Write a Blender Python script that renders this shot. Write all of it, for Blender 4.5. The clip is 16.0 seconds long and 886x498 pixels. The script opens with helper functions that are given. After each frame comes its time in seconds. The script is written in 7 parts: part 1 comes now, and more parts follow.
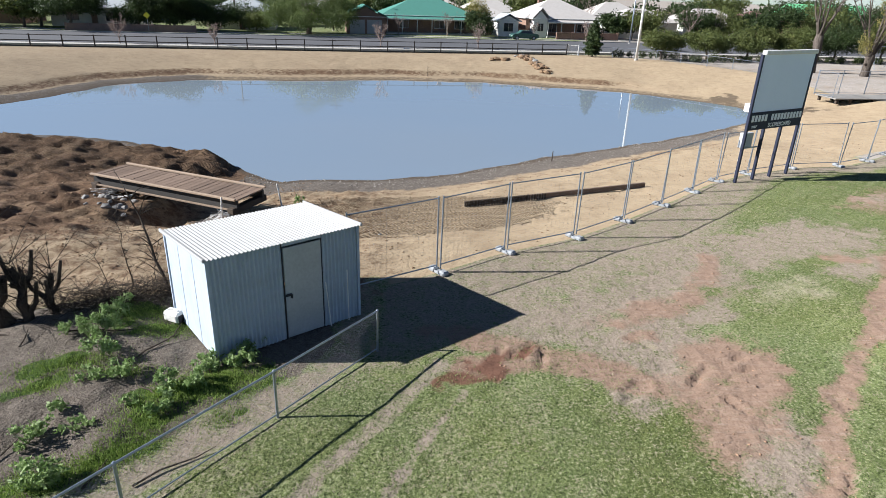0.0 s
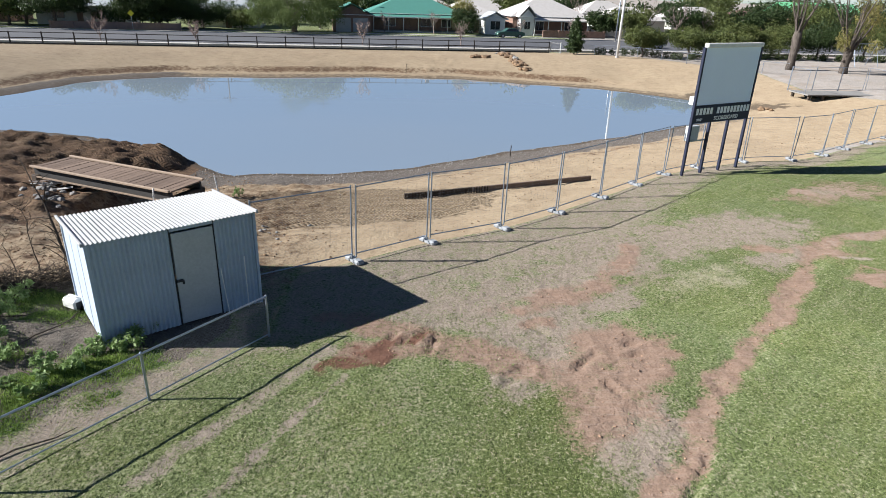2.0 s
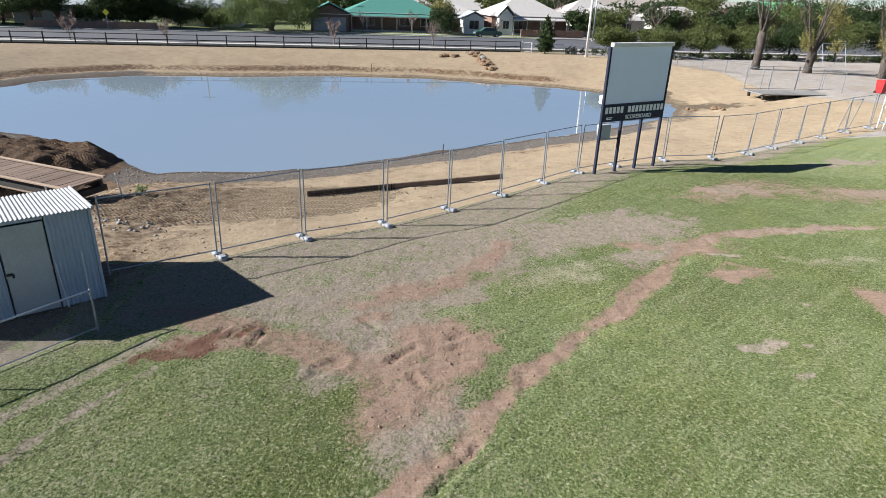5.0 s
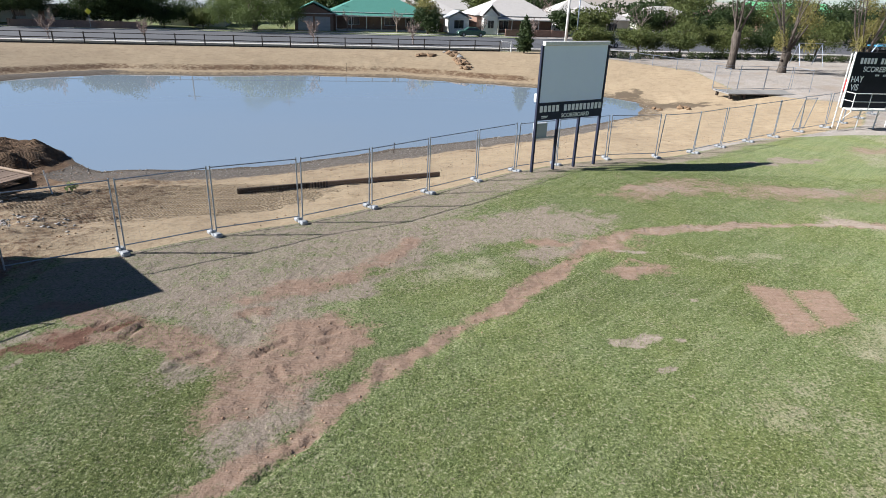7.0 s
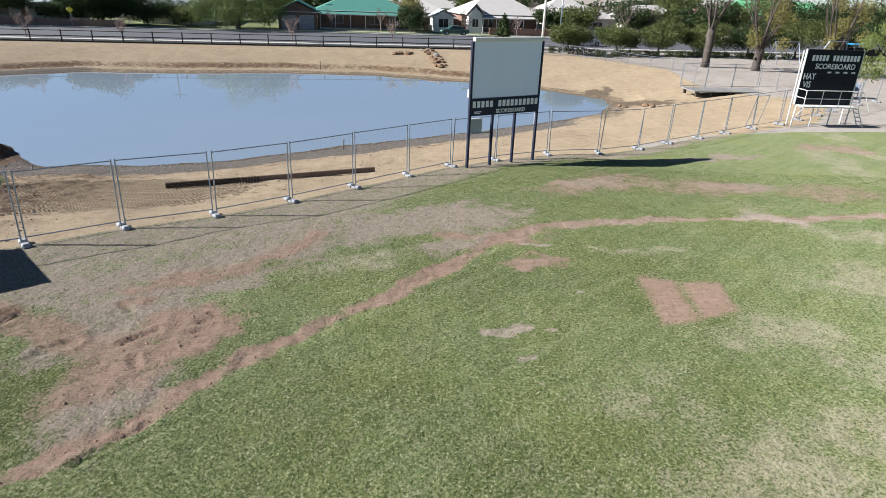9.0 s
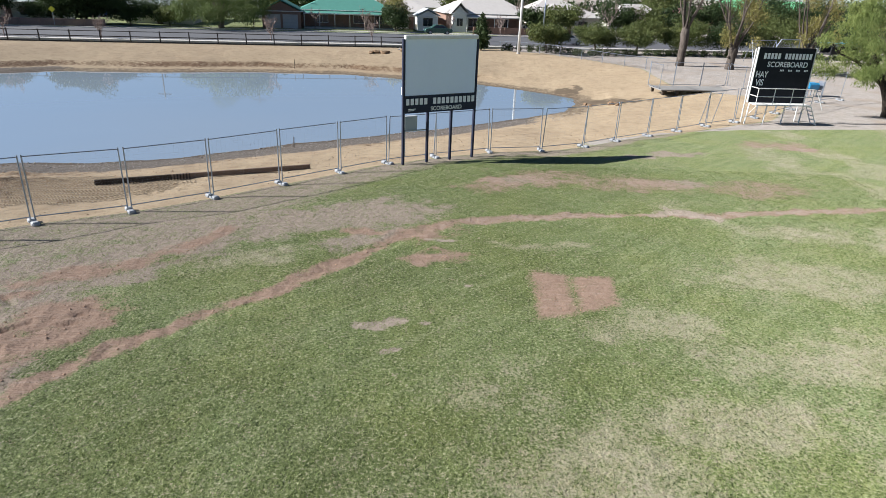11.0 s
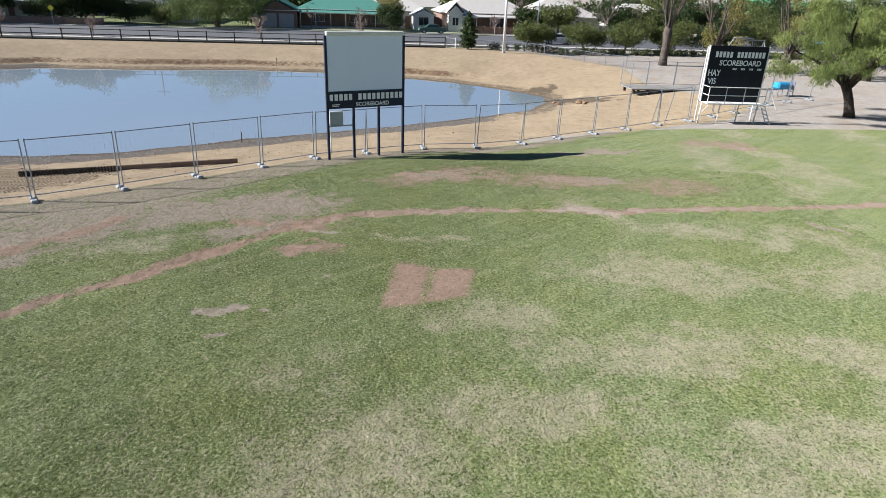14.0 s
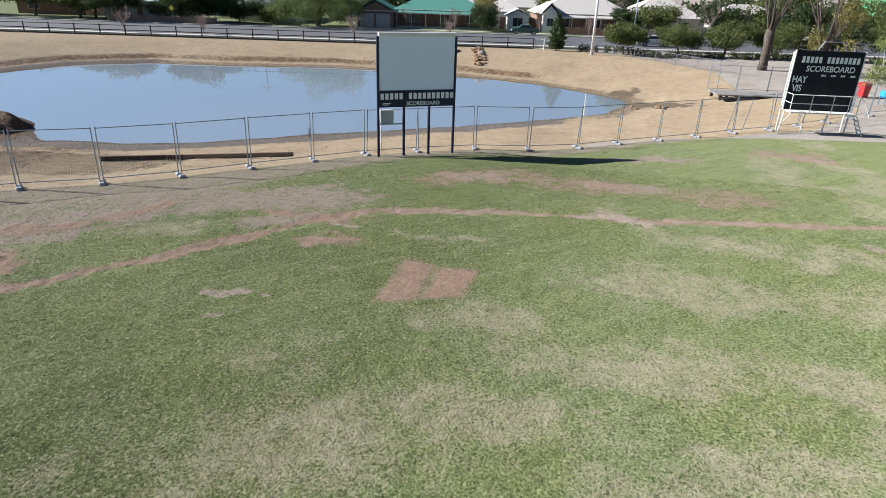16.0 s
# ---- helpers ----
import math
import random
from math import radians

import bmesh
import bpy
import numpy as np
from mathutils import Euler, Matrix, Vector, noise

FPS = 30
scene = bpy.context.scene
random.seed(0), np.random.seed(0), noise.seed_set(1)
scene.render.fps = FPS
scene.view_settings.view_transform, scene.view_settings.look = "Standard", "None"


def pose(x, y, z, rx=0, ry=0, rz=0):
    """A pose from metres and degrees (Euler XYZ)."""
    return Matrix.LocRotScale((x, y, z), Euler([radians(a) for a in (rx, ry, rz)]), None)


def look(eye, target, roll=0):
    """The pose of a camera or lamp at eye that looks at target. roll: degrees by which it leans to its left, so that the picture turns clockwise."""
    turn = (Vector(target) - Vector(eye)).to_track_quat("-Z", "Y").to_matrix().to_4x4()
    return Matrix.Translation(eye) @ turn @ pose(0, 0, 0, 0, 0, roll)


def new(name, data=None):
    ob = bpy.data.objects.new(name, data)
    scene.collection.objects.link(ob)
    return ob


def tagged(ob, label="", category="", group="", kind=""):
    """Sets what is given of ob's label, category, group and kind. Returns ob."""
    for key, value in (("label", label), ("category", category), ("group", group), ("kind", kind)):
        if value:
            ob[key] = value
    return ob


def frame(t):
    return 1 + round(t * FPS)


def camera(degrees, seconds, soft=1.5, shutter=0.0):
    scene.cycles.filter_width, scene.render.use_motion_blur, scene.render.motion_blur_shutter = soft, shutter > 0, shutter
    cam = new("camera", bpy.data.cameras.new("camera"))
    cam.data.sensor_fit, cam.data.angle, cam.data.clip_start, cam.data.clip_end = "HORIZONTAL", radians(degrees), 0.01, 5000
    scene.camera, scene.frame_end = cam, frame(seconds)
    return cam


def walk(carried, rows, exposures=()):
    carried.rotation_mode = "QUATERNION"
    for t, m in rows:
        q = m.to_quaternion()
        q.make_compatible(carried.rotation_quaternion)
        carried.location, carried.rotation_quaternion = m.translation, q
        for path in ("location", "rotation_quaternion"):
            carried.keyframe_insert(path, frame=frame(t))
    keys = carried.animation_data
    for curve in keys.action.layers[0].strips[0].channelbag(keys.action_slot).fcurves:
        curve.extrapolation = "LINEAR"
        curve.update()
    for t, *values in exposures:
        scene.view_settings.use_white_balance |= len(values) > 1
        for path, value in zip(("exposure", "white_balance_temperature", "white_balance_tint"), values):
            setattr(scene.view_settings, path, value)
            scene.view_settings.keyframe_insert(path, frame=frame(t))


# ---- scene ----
cam = camera(71.6, 16.0, soft=0.6)
METRES, EYE, TILT, LEAN, TURN = 20.42, 6.76, -0.43, 0.0, 0.0
ROWS = [
    (0.0, 0.0, 0.0, 0.0, 0.78, -22.39, -1.88),
    (0.5, 0.0263, -0.0017, -0.0011, 0.77, -22.4, -1.88),
    (1.0, 0.0533, -0.0032, -0.0031, 0.78, -22.41, -1.88),
    (1.5, 0.0808, -0.0047, -0.0055, 0.79, -22.42, -1.87),
    (2.0, 0.1085, -0.0064, -0.0079, 0.78, -22.42, -1.86),
    (2.5, 0.1366, -0.0083, -0.0083, 0.78, -22.43, -1.87),
    (3.0, 0.1635, -0.0099, -0.0073, 0.8, -22.44, -1.88),
    (3.5, 0.1927, -0.0115, -0.0056, 0.8, -22.46, -1.91),
    (4.0, 0.2227, -0.013, -0.0038, 0.8, -22.47, -1.9),
    (6.5, 0.383, -0.0206, 0.0004, 0.87, -22.49, -1.96),
    (7.0, 0.4158, -0.0225, 0.0014, 0.89, -22.5, -1.96),
    (7.5, 0.449, -0.0245, 0.0021, 0.92, -22.52, -1.97),
    (8.0, 0.4829, -0.0265, 0.0019, 0.94, -22.54, -1.97),
    (8.5, 0.5171, -0.0286, 0.0009, 0.96, -22.55, -1.99),
    (9.0, 0.5517, -0.0304, -0.0001, 0.98, -22.55, -1.98),
    (11.5, 0.7222, -0.0387, 0.0024, 1.09, -22.59, -1.94),
    (12.0, 0.756, -0.0409, 0.0029, 1.11, -22.59, -1.95),
    (12.5, 0.7898, -0.0426, 0.0027, 1.14, -22.58, -1.96),
    (13.0, 0.8227, -0.0441, 0.0022, 1.17, -22.58, -1.95),
    (13.5, 0.8541, -0.0449, 0.0018, 1.59, -22.6, -1.95),
    (14.0, 0.8839, -0.0459, 0.0024, 2.77, -22.63, -1.96),
    (14.5, 0.9129, -0.0463, 0.0037, 5.19, -22.71, -1.94),
    (15.0, 0.9417, -0.046, 0.0054, 8.25, -22.81, -1.87),
    (15.5, 0.97, -0.0443, 0.0073, 10.4, -22.87, -1.82),
    (16.0, 0.9977, -0.0404, 0.0088, 12.18, -22.92, -1.8),
]
walk(cam, [(t, pose(0, 0, EYE, TILT, LEAN, TURN) @ pose(METRES * x, METRES * y, METRES * z, 90 + pitch, roll, yaw)) for t, x, y, z, yaw, pitch, roll in ROWS])

# ---- world, sun, exposure ----
SUN_EL, SUN_AZ = 31.0, 5.0          # light travels towards +x, a little towards +y
world = bpy.data.worlds.new("world")
scene.world = world
world.use_nodes = True
wn = world.node_tree
sky = wn.nodes.new("ShaderNodeTexSky")
sky.sky_type = 'NISHITA'
sky.sun_disc = False
sky.sun_elevation = radians(SUN_EL)
sky.sun_rotation = radians(270 - SUN_AZ)
sky.air_density, sky.dust_density, sky.ozone_density = 0.6, 0.0, 3.5
wn.nodes["Background"].inputs["Strength"].default_value = 0.044
wn.links.new(sky.outputs[0], wn.nodes["Background"].inputs["Color"])

sun_data = bpy.data.lights.new("sun", 'SUN')
sun_data.energy, sun_data.angle, sun_data.color = 5.0, radians(0.53), (1.0, 0.987, 0.98)
sun = new("sun", sun_data)
to_sun = Vector((-math.cos(radians(SUN_EL)) * math.cos(radians(SUN_AZ)), -math.cos(radians(SUN_EL)) * math.sin(radians(SUN_AZ)), math.sin(radians(SUN_EL))))
sun.matrix_world = look(to_sun * 60, (0, 0, 0))
scene.view_settings.exposure = 1.1

# ---- materials ----
def nodes_of(name, rough=0.8, metal=0.0, spec=0.5):
    m = bpy.data.materials.new(name)
    m.use_nodes = True
    b = m.node_tree.nodes["Principled BSDF"]
    b.inputs["Roughness"].default_value = rough
    b.inputs["Metallic"].default_value = metal
    b.inputs["Specular IOR Level"].default_value = spec
    return m, m.node_tree.nodes, m.node_tree.links, b


def rgb(c):
    return (c[0], c[1], c[2], 1.0)


def noise_of(n, l, scale, detail=4.0, rough=0.6, coord=None, dims='3D', distort=0.0):
    t = n.new("ShaderNodeTexNoise")
    t.inputs["Scale"].default_value = scale
    t.inputs["Detail"].default_value = detail
    t.inputs["Roughness"].default_value = rough
    t.inputs["Distortion"].default_value = distort
    if coord is not None:
        l.new(coord, t.inputs["Vector"])
    return t.outputs["Fac"]


def coords(n, kind="Object"):
    return n.new("ShaderNodeTexCoord").outputs[kind]


def span(n, l, val, a, b, c=0.0, d=1.0):
    """val from a..b to c..d, clamped."""
    r = n.new("ShaderNodeMapRange")
    for key, v in (("From Min", a), ("From Max", b), ("To Min", c), ("To Max", d)):
        r.inputs[key].default_value = v
    l.new(val, r.inputs["Value"])
    return r.outputs["Result"]


def calc(n, l, op, a, b):
    r = n.new("ShaderNodeMath")
    r.operation = op
    for i, v in enumerate((a, b)):
        if isinstance(v, (int, float)):
            r.inputs[i].default_value = v
        else:
            l.new(v, r.inputs[i])
    return r.outputs[0]


def mix(n, l, fac, a, b, mode='MIX'):
    r = n.new("ShaderNodeMix")
    r.data_type, r.blend_type = 'RGBA', mode
    for key, v in ((0, fac), (6, a), (7, b)):
        if isinstance(v, (int, float)):
            r.inputs[key].default_value = v
        elif isinstance(v, tuple):
            r.inputs[key].default_value = rgb(v)
        else:
            l.new(v, r.inputs[key])
    return r.outputs[2]


def bump(n, l, b, height, strength=0.3, dist=0.02, before=None):
    r = n.new("ShaderNodeBump")
    r.inputs["Strength"].default_value = strength
    r.inputs["Distance"].default_value = dist
    l.new(height, r.inputs["Height"])
    if before is not None:
        l.new(before, r.inputs["Normal"])
    l.new(r.outputs[0], b.inputs["Normal"])
    return r.outputs[0]


def simple(name, col, dark=None, rough=0.7, metal=0.0, scale=3.0, fine=40.0, relief=0.15, vary=0.0, dist=0.005, spec=0.5, speck=0.35):
    """A surface with stains at one scale, grain at a finer one, and fine relief."""
    m, n, l, b = nodes_of(name, rough, metal, spec)
    dark = dark or tuple(c * 0.7 for c in col)
    co = coords(n)
    big = span(n, l, noise_of(n, l, scale, 4, 0.65, co), 0.35, 0.7)
    small = noise_of(n, l, fine, 3, 0.6, co)
    c = mix(n, l, big, col, dark)
    c = mix(n, l, span(n, l, small, 0.3, 0.7, 0.0, speck), c, tuple(v * 0.6 for v in col))
    if vary:
        info = n.new("ShaderNodeObjectInfo")
        c = mix(n, l, span(n, l, info.outputs["Random"], 0, 1, 0, vary), c, tuple(v * 0.45 for v in col))
    l.new(c, b.inputs["Base Color"])
    l.new(span(n, l, small, 0.2, 0.8, max(rough - 0.12, 0.02), min(rough + 0.12, 1)), b.inputs["Roughness"])
    if relief:
        bump(n, l, b, small, relief, dist)
    return m


def leaf_mat(name, a, b_, c_, rough=0.6):
    """Leaves: colour varies from leaf to leaf and over the crown."""
    m, n, l, b = nodes_of(name, rough, 0, 0.3)
    geo = n.new("ShaderNodeNewGeometry")
    r = geo.outputs["Random Per Island"]
    big = span(n, l, noise_of(n, l, 0.5, 2, 0.5, coords(n)), 0.35, 0.65)
    c = mix(n, l, r, a, b_)
    c = mix(n, l, calc(n, l, 'MULTIPLY', big, 0.6), c, c_)
    l.new(c, b.inputs["Base Color"])
    b.inputs["Subsurface Weight"].default_value = 0.0
    t = n.new("ShaderNodeBsdfTranslucent")
    l.new(c, t.inputs["Color"])
    s = n.new("ShaderNodeMixShader")
    s.inputs[0].default_value = 0.3
    l.new(b.outputs[0], s.inputs[1])
    l.new(t.outputs[0], s.inputs[2])
    l.new(s.outputs[0], n["Material Output"].inputs["Surface"])
    return m


def ground_mat():
    m, n, l, b = nodes_of("ground", 0.95, 0, 0.2)
    b.inputs["Diffuse Roughness"].default_value = 0.4
    co = coords(n)
    masks = {}
    for attr, names in (("zone_a", ("sand", "red", "bare")), ("zone_b", ("brown", "gravel", "pale")), ("zone_c", ("weed", "litter", "tread")), ("zone_d", ("park", "wet", "rut")), ("zone_e", ("lush", "tan", "none"))):
        a = n.new("ShaderNodeAttribute")
        a.attribute_name = attr
        sep = n.new("ShaderNodeSeparateColor")
        l.new(a.outputs["Color"], sep.inputs[0])
        for i, k in enumerate(names):
            masks[k] = sep.outputs[i]
    n05 = noise_of(n, l, 0.35, 4, 0.6, co)
    n3 = noise_of(n, l, 1.6, 5, 0.65, co)
    n12 = noise_of(n, l, 7.0, 5, 0.7, co)
    n25 = noise_of(n, l, 17.0, 4, 0.75, co)
    n60 = noise_of(n, l, 38.0, 4, 0.7, co)
    n200 = noise_of(n, l, 120.0, 2, 0.6, co)
    ragged = span(n, l, noise_of(n, l, 2.6, 9, 0.78, co, distort=0.3), 0.3, 0.7, -0.5, 0.5)
    # scrapes along the way that wheels and blades went
    drag = n.new("ShaderNodeMapping")
    drag.inputs["Rotation"].default_value = (0, 0, radians(-48))
    drag.inputs["Scale"].default_value = (0.6, 5.0, 1.0)
    l.new(co, drag.inputs["Vector"])
    scrape = noise_of(n, l, 2.0, 6, 0.75, drag.outputs[0])

    tuft = span(n, l, n25, 0.36, 0.64, -0.5, 0.5)

    def edge(mask, soft=0.5, lo=0.42, hi=0.60, grit=0.0):
        v = calc(n, l, 'ADD', mask, calc(n, l, 'MULTIPLY', ragged, soft))
        if grit:
            v = calc(n, l, 'ADD', v, calc(n, l, 'MULTIPLY', tuft, grit))
        return span(n, l, v, lo, hi)

    # mown grass, with thatch and dead blades
    g = mix(n, l, span(n, l, n3, 0.38, 0.66), (0.195, 0.262, 0.088), (0.295, 0.345, 0.15))
    g = mix(n, l, span(n, l, n12, 0.45, 0.7, 0, 0.5), g, (0.38, 0.38, 0.18))
    g = mix(n, l, calc(n, l, 'MULTIPLY', masks["lush"], 0.9), g, mix(n, l, span(n, l, n12, 0.35, 0.7), (0.078, 0.108, 0.023), (0.135, 0.162, 0.046)))
    # yellower and bluer drifts, and faint lines left by mower and wheels
    g = mix(n, l, span(n, l, n05, 0.42, 0.62, 0, 0.55), g, mix(n, l, 1.0, g, (1.1, 1.02, 0.75), 'MULTIPLY'))
    g = mix(n, l, span(n, l, n3, 0.58, 0.74, 0, 0.6), g, mix(n, l, 1.0, g, (0.72, 0.86, 0.62), 'MULTIPLY'))
    line = n.new("ShaderNodeMapping")
    line.vector_type = 'TEXTURE'
    line.inputs["Rotation"].default_value = (0, 0, radians(44))
    line.inputs["Scale"].default_value = (8.0, 0.45, 1.0)
    l.new(co, line.inputs["Vector"])
    mown = noise_of(n, l, 1.5, 4, 0.6, line.outputs[0])
    g = mix(n, l, span(n, l, mown, 0.54, 0.68, 0, 0.3), g, (0.42, 0.43, 0.23))
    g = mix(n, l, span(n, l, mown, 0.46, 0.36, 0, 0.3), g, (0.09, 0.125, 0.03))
    # pale and near-black flecks by noise, at tuft size and finer
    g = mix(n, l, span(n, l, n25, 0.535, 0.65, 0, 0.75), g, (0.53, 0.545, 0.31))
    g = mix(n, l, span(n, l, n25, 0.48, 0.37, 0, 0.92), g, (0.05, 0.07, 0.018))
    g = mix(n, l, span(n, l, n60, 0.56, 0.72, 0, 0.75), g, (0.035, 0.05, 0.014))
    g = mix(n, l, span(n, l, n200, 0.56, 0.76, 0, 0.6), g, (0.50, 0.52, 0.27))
    pale = mix(n, l, span(n, l, n25, 0.38, 0.64), (0.68, 0.61, 0.43), (0.40, 0.345, 0.215))
    pale = mix(n, l, span(n, l, n60, 0.52, 0.7), pale, (0.13, 0.11, 0.06))
    g = mix(n, l, calc(n, l, 'MULTIPLY', edge(masks["pale"], 0.8, 0.22, 1.15, 0.85), 0.95), g, pale)
    # bare, trodden ground with dead thatch
    bare = mix(n, l, span(n, l, n12, 0.38, 0.68), (0.43, 0.345, 0.262), (0.315, 0.248, 0.182))
    bare = mix(n, l, span(n, l, n25, 0.54, 0.7, 0, 0.7), bare, (0.52, 0.45, 0.33))
    bare = mix(n, l, span(n, l, n60, 0.52, 0.72, 0, 0.75), bare, (0.15, 0.12, 0.085))
    c = mix(n, l, calc(n, l, 'MULTIPLY', edge(masks["bare"], 0.95, 0.28, 0.95, 0.7), 0.95), g, bare)
    # litter and dead weed left of the wire fence
    lit = mix(n, l, span(n, l, n12, 0.35, 0.7), (0.33, 0.28, 0.215), (0.19, 0.155, 0.115))
    lit = mix(n, l, span(n, l, n60, 0.42, 0.66), lit, (0.065, 0.05, 0.034))
    c = mix(n, l, edge(masks["litter"], 0.4), c, lit)
    weed = mix(n, l, span(n, l, n60, 0.35, 0.65), (0.10, 0.165, 0.03), (0.05, 0.085, 0.02))
    c = mix(n, l, edge(masks["weed"], 0.8), c, weed)
    # red loam
    red = mix(n, l, span(n, l, n12, 0.35, 0.7), (0.41, 0.288, 0.2), (0.33, 0.22, 0.147))
    red = mix(n, l, span(n, l, scrape, 0.54, 0.68, 0, 0.6), red, (0.29, 0.178, 0.115))
    red = mix(n, l, span(n, l, scrape, 0.45, 0.34, 0, 0.6), red, (0.50, 0.395, 0.295))
    red = mix(n, l, span(n, l, n60, 0.52, 0.72, 0, 0.8), red, (0.17, 0.09, 0.055))
    c = mix(n, l, edge(masks["red"], 0.62, 0.3, 0.8, 0.5), c, red)
    tan = mix(n, l, span(n, l, n25, 0.4, 0.65), (0.49, 0.405, 0.305), (0.35, 0.28, 0.205))
    c = mix(n, l, edge(masks["tan"], 0.8, 0.34, 0.85, 0.5), c, tan)
    c = mix(n, l, calc(n, l, 'MULTIPLY', edge(masks["rut"], 0.7, 0.25, 0.7), 0.9), c, (0.19, 0.09, 0.055))
    # park dirt under the trees
    park = mix(n, l, span(n, l, n3, 0.35, 0.68), (0.51, 0.46, 0.385), (0.40, 0.355, 0.29))
    park = mix(n, l, span(n, l, n05, 0.5, 0.66, 0, 0.75), park, (0.40, 0.325, 0.24))
    park = mix(n, l, span(n, l, n12, 0.5, 0.78), park, (0.31, 0.26, 0.195))
    c = mix(n, l, edge(masks["park"], 0.4), c, park)
    # sand of the pond's bank
    sand = mix(n, l, span(n, l, n05, 0.35, 0.65), (0.56, 0.435, 0.265), (0.485, 0.37, 0.225))
    sand = mix(n, l, span(n, l, n3, 0.46, 0.75, 0, 0.8), sand, (0.36, 0.26, 0.15))
    sand = mix(n, l, span(n, l, n12, 0.52, 0.75, 0, 0.7), sand, (0.27, 0.18, 0.095))
    sand = mix(n, l, span(n, l, n25, 0.56, 0.7, 0, 0.5), sand, (0.66, 0.55, 0.39))
    c = mix(n, l, edge(masks["sand"], 0.35), c, sand)
    # dug clay
    brown = mix(n, l, span(n, l, n3, 0.32, 0.68), (0.31, 0.20, 0.112), (0.18, 0.103, 0.055))
    brown = mix(n, l, span(n, l, n05, 0.5, 0.68, 0, 0.7), brown, (0.44, 0.31, 0.175))
    brown = mix(n, l, span(n, l, n12, 0.43, 0.71), brown, (0.095, 0.052, 0.028))
    c = mix(n, l, edge(masks["brown"], 0.85, 0.36, 0.7), c, brown)
    # gravel of the shore
    vor = n.new("ShaderNodeTexVoronoi")
    vor.inputs["Scale"].default_value = 11.0
    l.new(co, vor.inputs["Vector"])
    gr = mix(n, l, span(n, l, vor.outputs["Distance"], 0.05, 0.5), (0.44, 0.39, 0.32), (0.19, 0.16, 0.125))
    gr = mix(n, l, span(n, l, n60, 0.4, 0.7, 0, 0.7), gr, (0.12, 0.10, 0.075))
    c = mix(n, l, edge(masks["gravel"], 0.5), c, gr)
    # wet earth
    c = mix(n, l, calc(n, l, 'MULTIPLY', edge(masks["wet"], 0.6, 0.4, 0.7), 0.8), c, (0.115, 0.085, 0.055))
    # tyre treads: lanes side by side, each with slanting lugs
    at = n.new("ShaderNodeSeparateXYZ")
    l.new(co, at.inputs[0])
    bend = calc(n, l, 'MULTIPLY', noise_of(n, l, 0.16, 1, 0.5, co), 5.0)
    across = calc(n, l, 'ADD', calc(n, l, 'SUBTRACT', at.outputs[1], calc(n, l, 'MULTIPLY', at.outputs[0], 0.12)), bend)
    lane = calc(n, l, 'FRACT', calc(n, l, 'DIVIDE', across, 0.46), 0.0)
    off = calc(n, l, 'ABSOLUTE', calc(n, l, 'SUBTRACT', lane, 0.5), 0.0)
    along = calc(n, l, 'ADD', at.outputs[0], calc(n, l, 'MULTIPLY', off, 0.5))
    lug = span(n, l, calc(n, l, 'SINE', calc(n, l, 'MULTIPLY', along, 46.0), 0.0), -0.5, 0.5)
    lug = calc(n, l, 'MULTIPLY', lug, span(n, l, off, 0.47, 0.38))
    tread = calc(n, l, 'MULTIPLY', lug, edge(masks["tread"], 0.8, 0.3, 0.7))
    # groove shade of the treads put into the colour, dark along the lugs
    c = mix(n, l, calc(n, l, 'MULTIPLY', tread, 0.62), c, (0.15, 0.098, 0.052))
    l.new(mix(n, l, 1.0, c, (0.66, 0.665, 0.72), 'MULTIPLY'), b.inputs["Base Color"])
    earth = noise_of(n, l, 6.0, 1, 0.5, co)
    firm = calc(n, l, 'MAXIMUM', calc(n, l, 'MAXIMUM', masks["bare"], masks["red"]), calc(n, l, 'MAXIMUM', masks["sand"], masks["tan"]))
    clump = calc(n, l, 'MULTIPLY', noise_of(n, l, 20.0, 2.5, 0.6, co), span(n, l, firm, 0.2, 0.8, 1.0, 0.7))
    drag2 = noise_of(n, l, 2.4, 1, 0.5, drag.outputs[0])
    zero = bump(n, l, b, tread, 1.0, 0.17)
    first = bump(n, l, b, earth, 0.9, 0.03, zero)
    gouge = bump(n, l, b, calc(n, l, 'MULTIPLY', drag2, masks["red"]), 1.0, 0.03, first)
    bump(n, l, b, clump, 1.0, 0.03, gouge)
    return m


def water_mat():
    m, n, l, b = nodes_of("pond_water", 0.02, 0, 0.5)
    b.inputs["IOR"].default_value = 3.0
    co = coords(n)
    # muddy body tinted blue: part of the sky's reflection put into the colour
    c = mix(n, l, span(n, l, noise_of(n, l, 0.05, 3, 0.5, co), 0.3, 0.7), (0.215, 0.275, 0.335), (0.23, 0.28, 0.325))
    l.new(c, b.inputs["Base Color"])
    mp = n.new("ShaderNodeMapping")
    mp.inputs["Scale"].default_value = (0.7, 1.4, 1)
    l.new(co, mp.inputs["Vector"])
    bump(n, l, b, noise_of(n, l, 2.2, 3, 0.5, mp.outputs[0]), 0.012, 0.02)
    return m


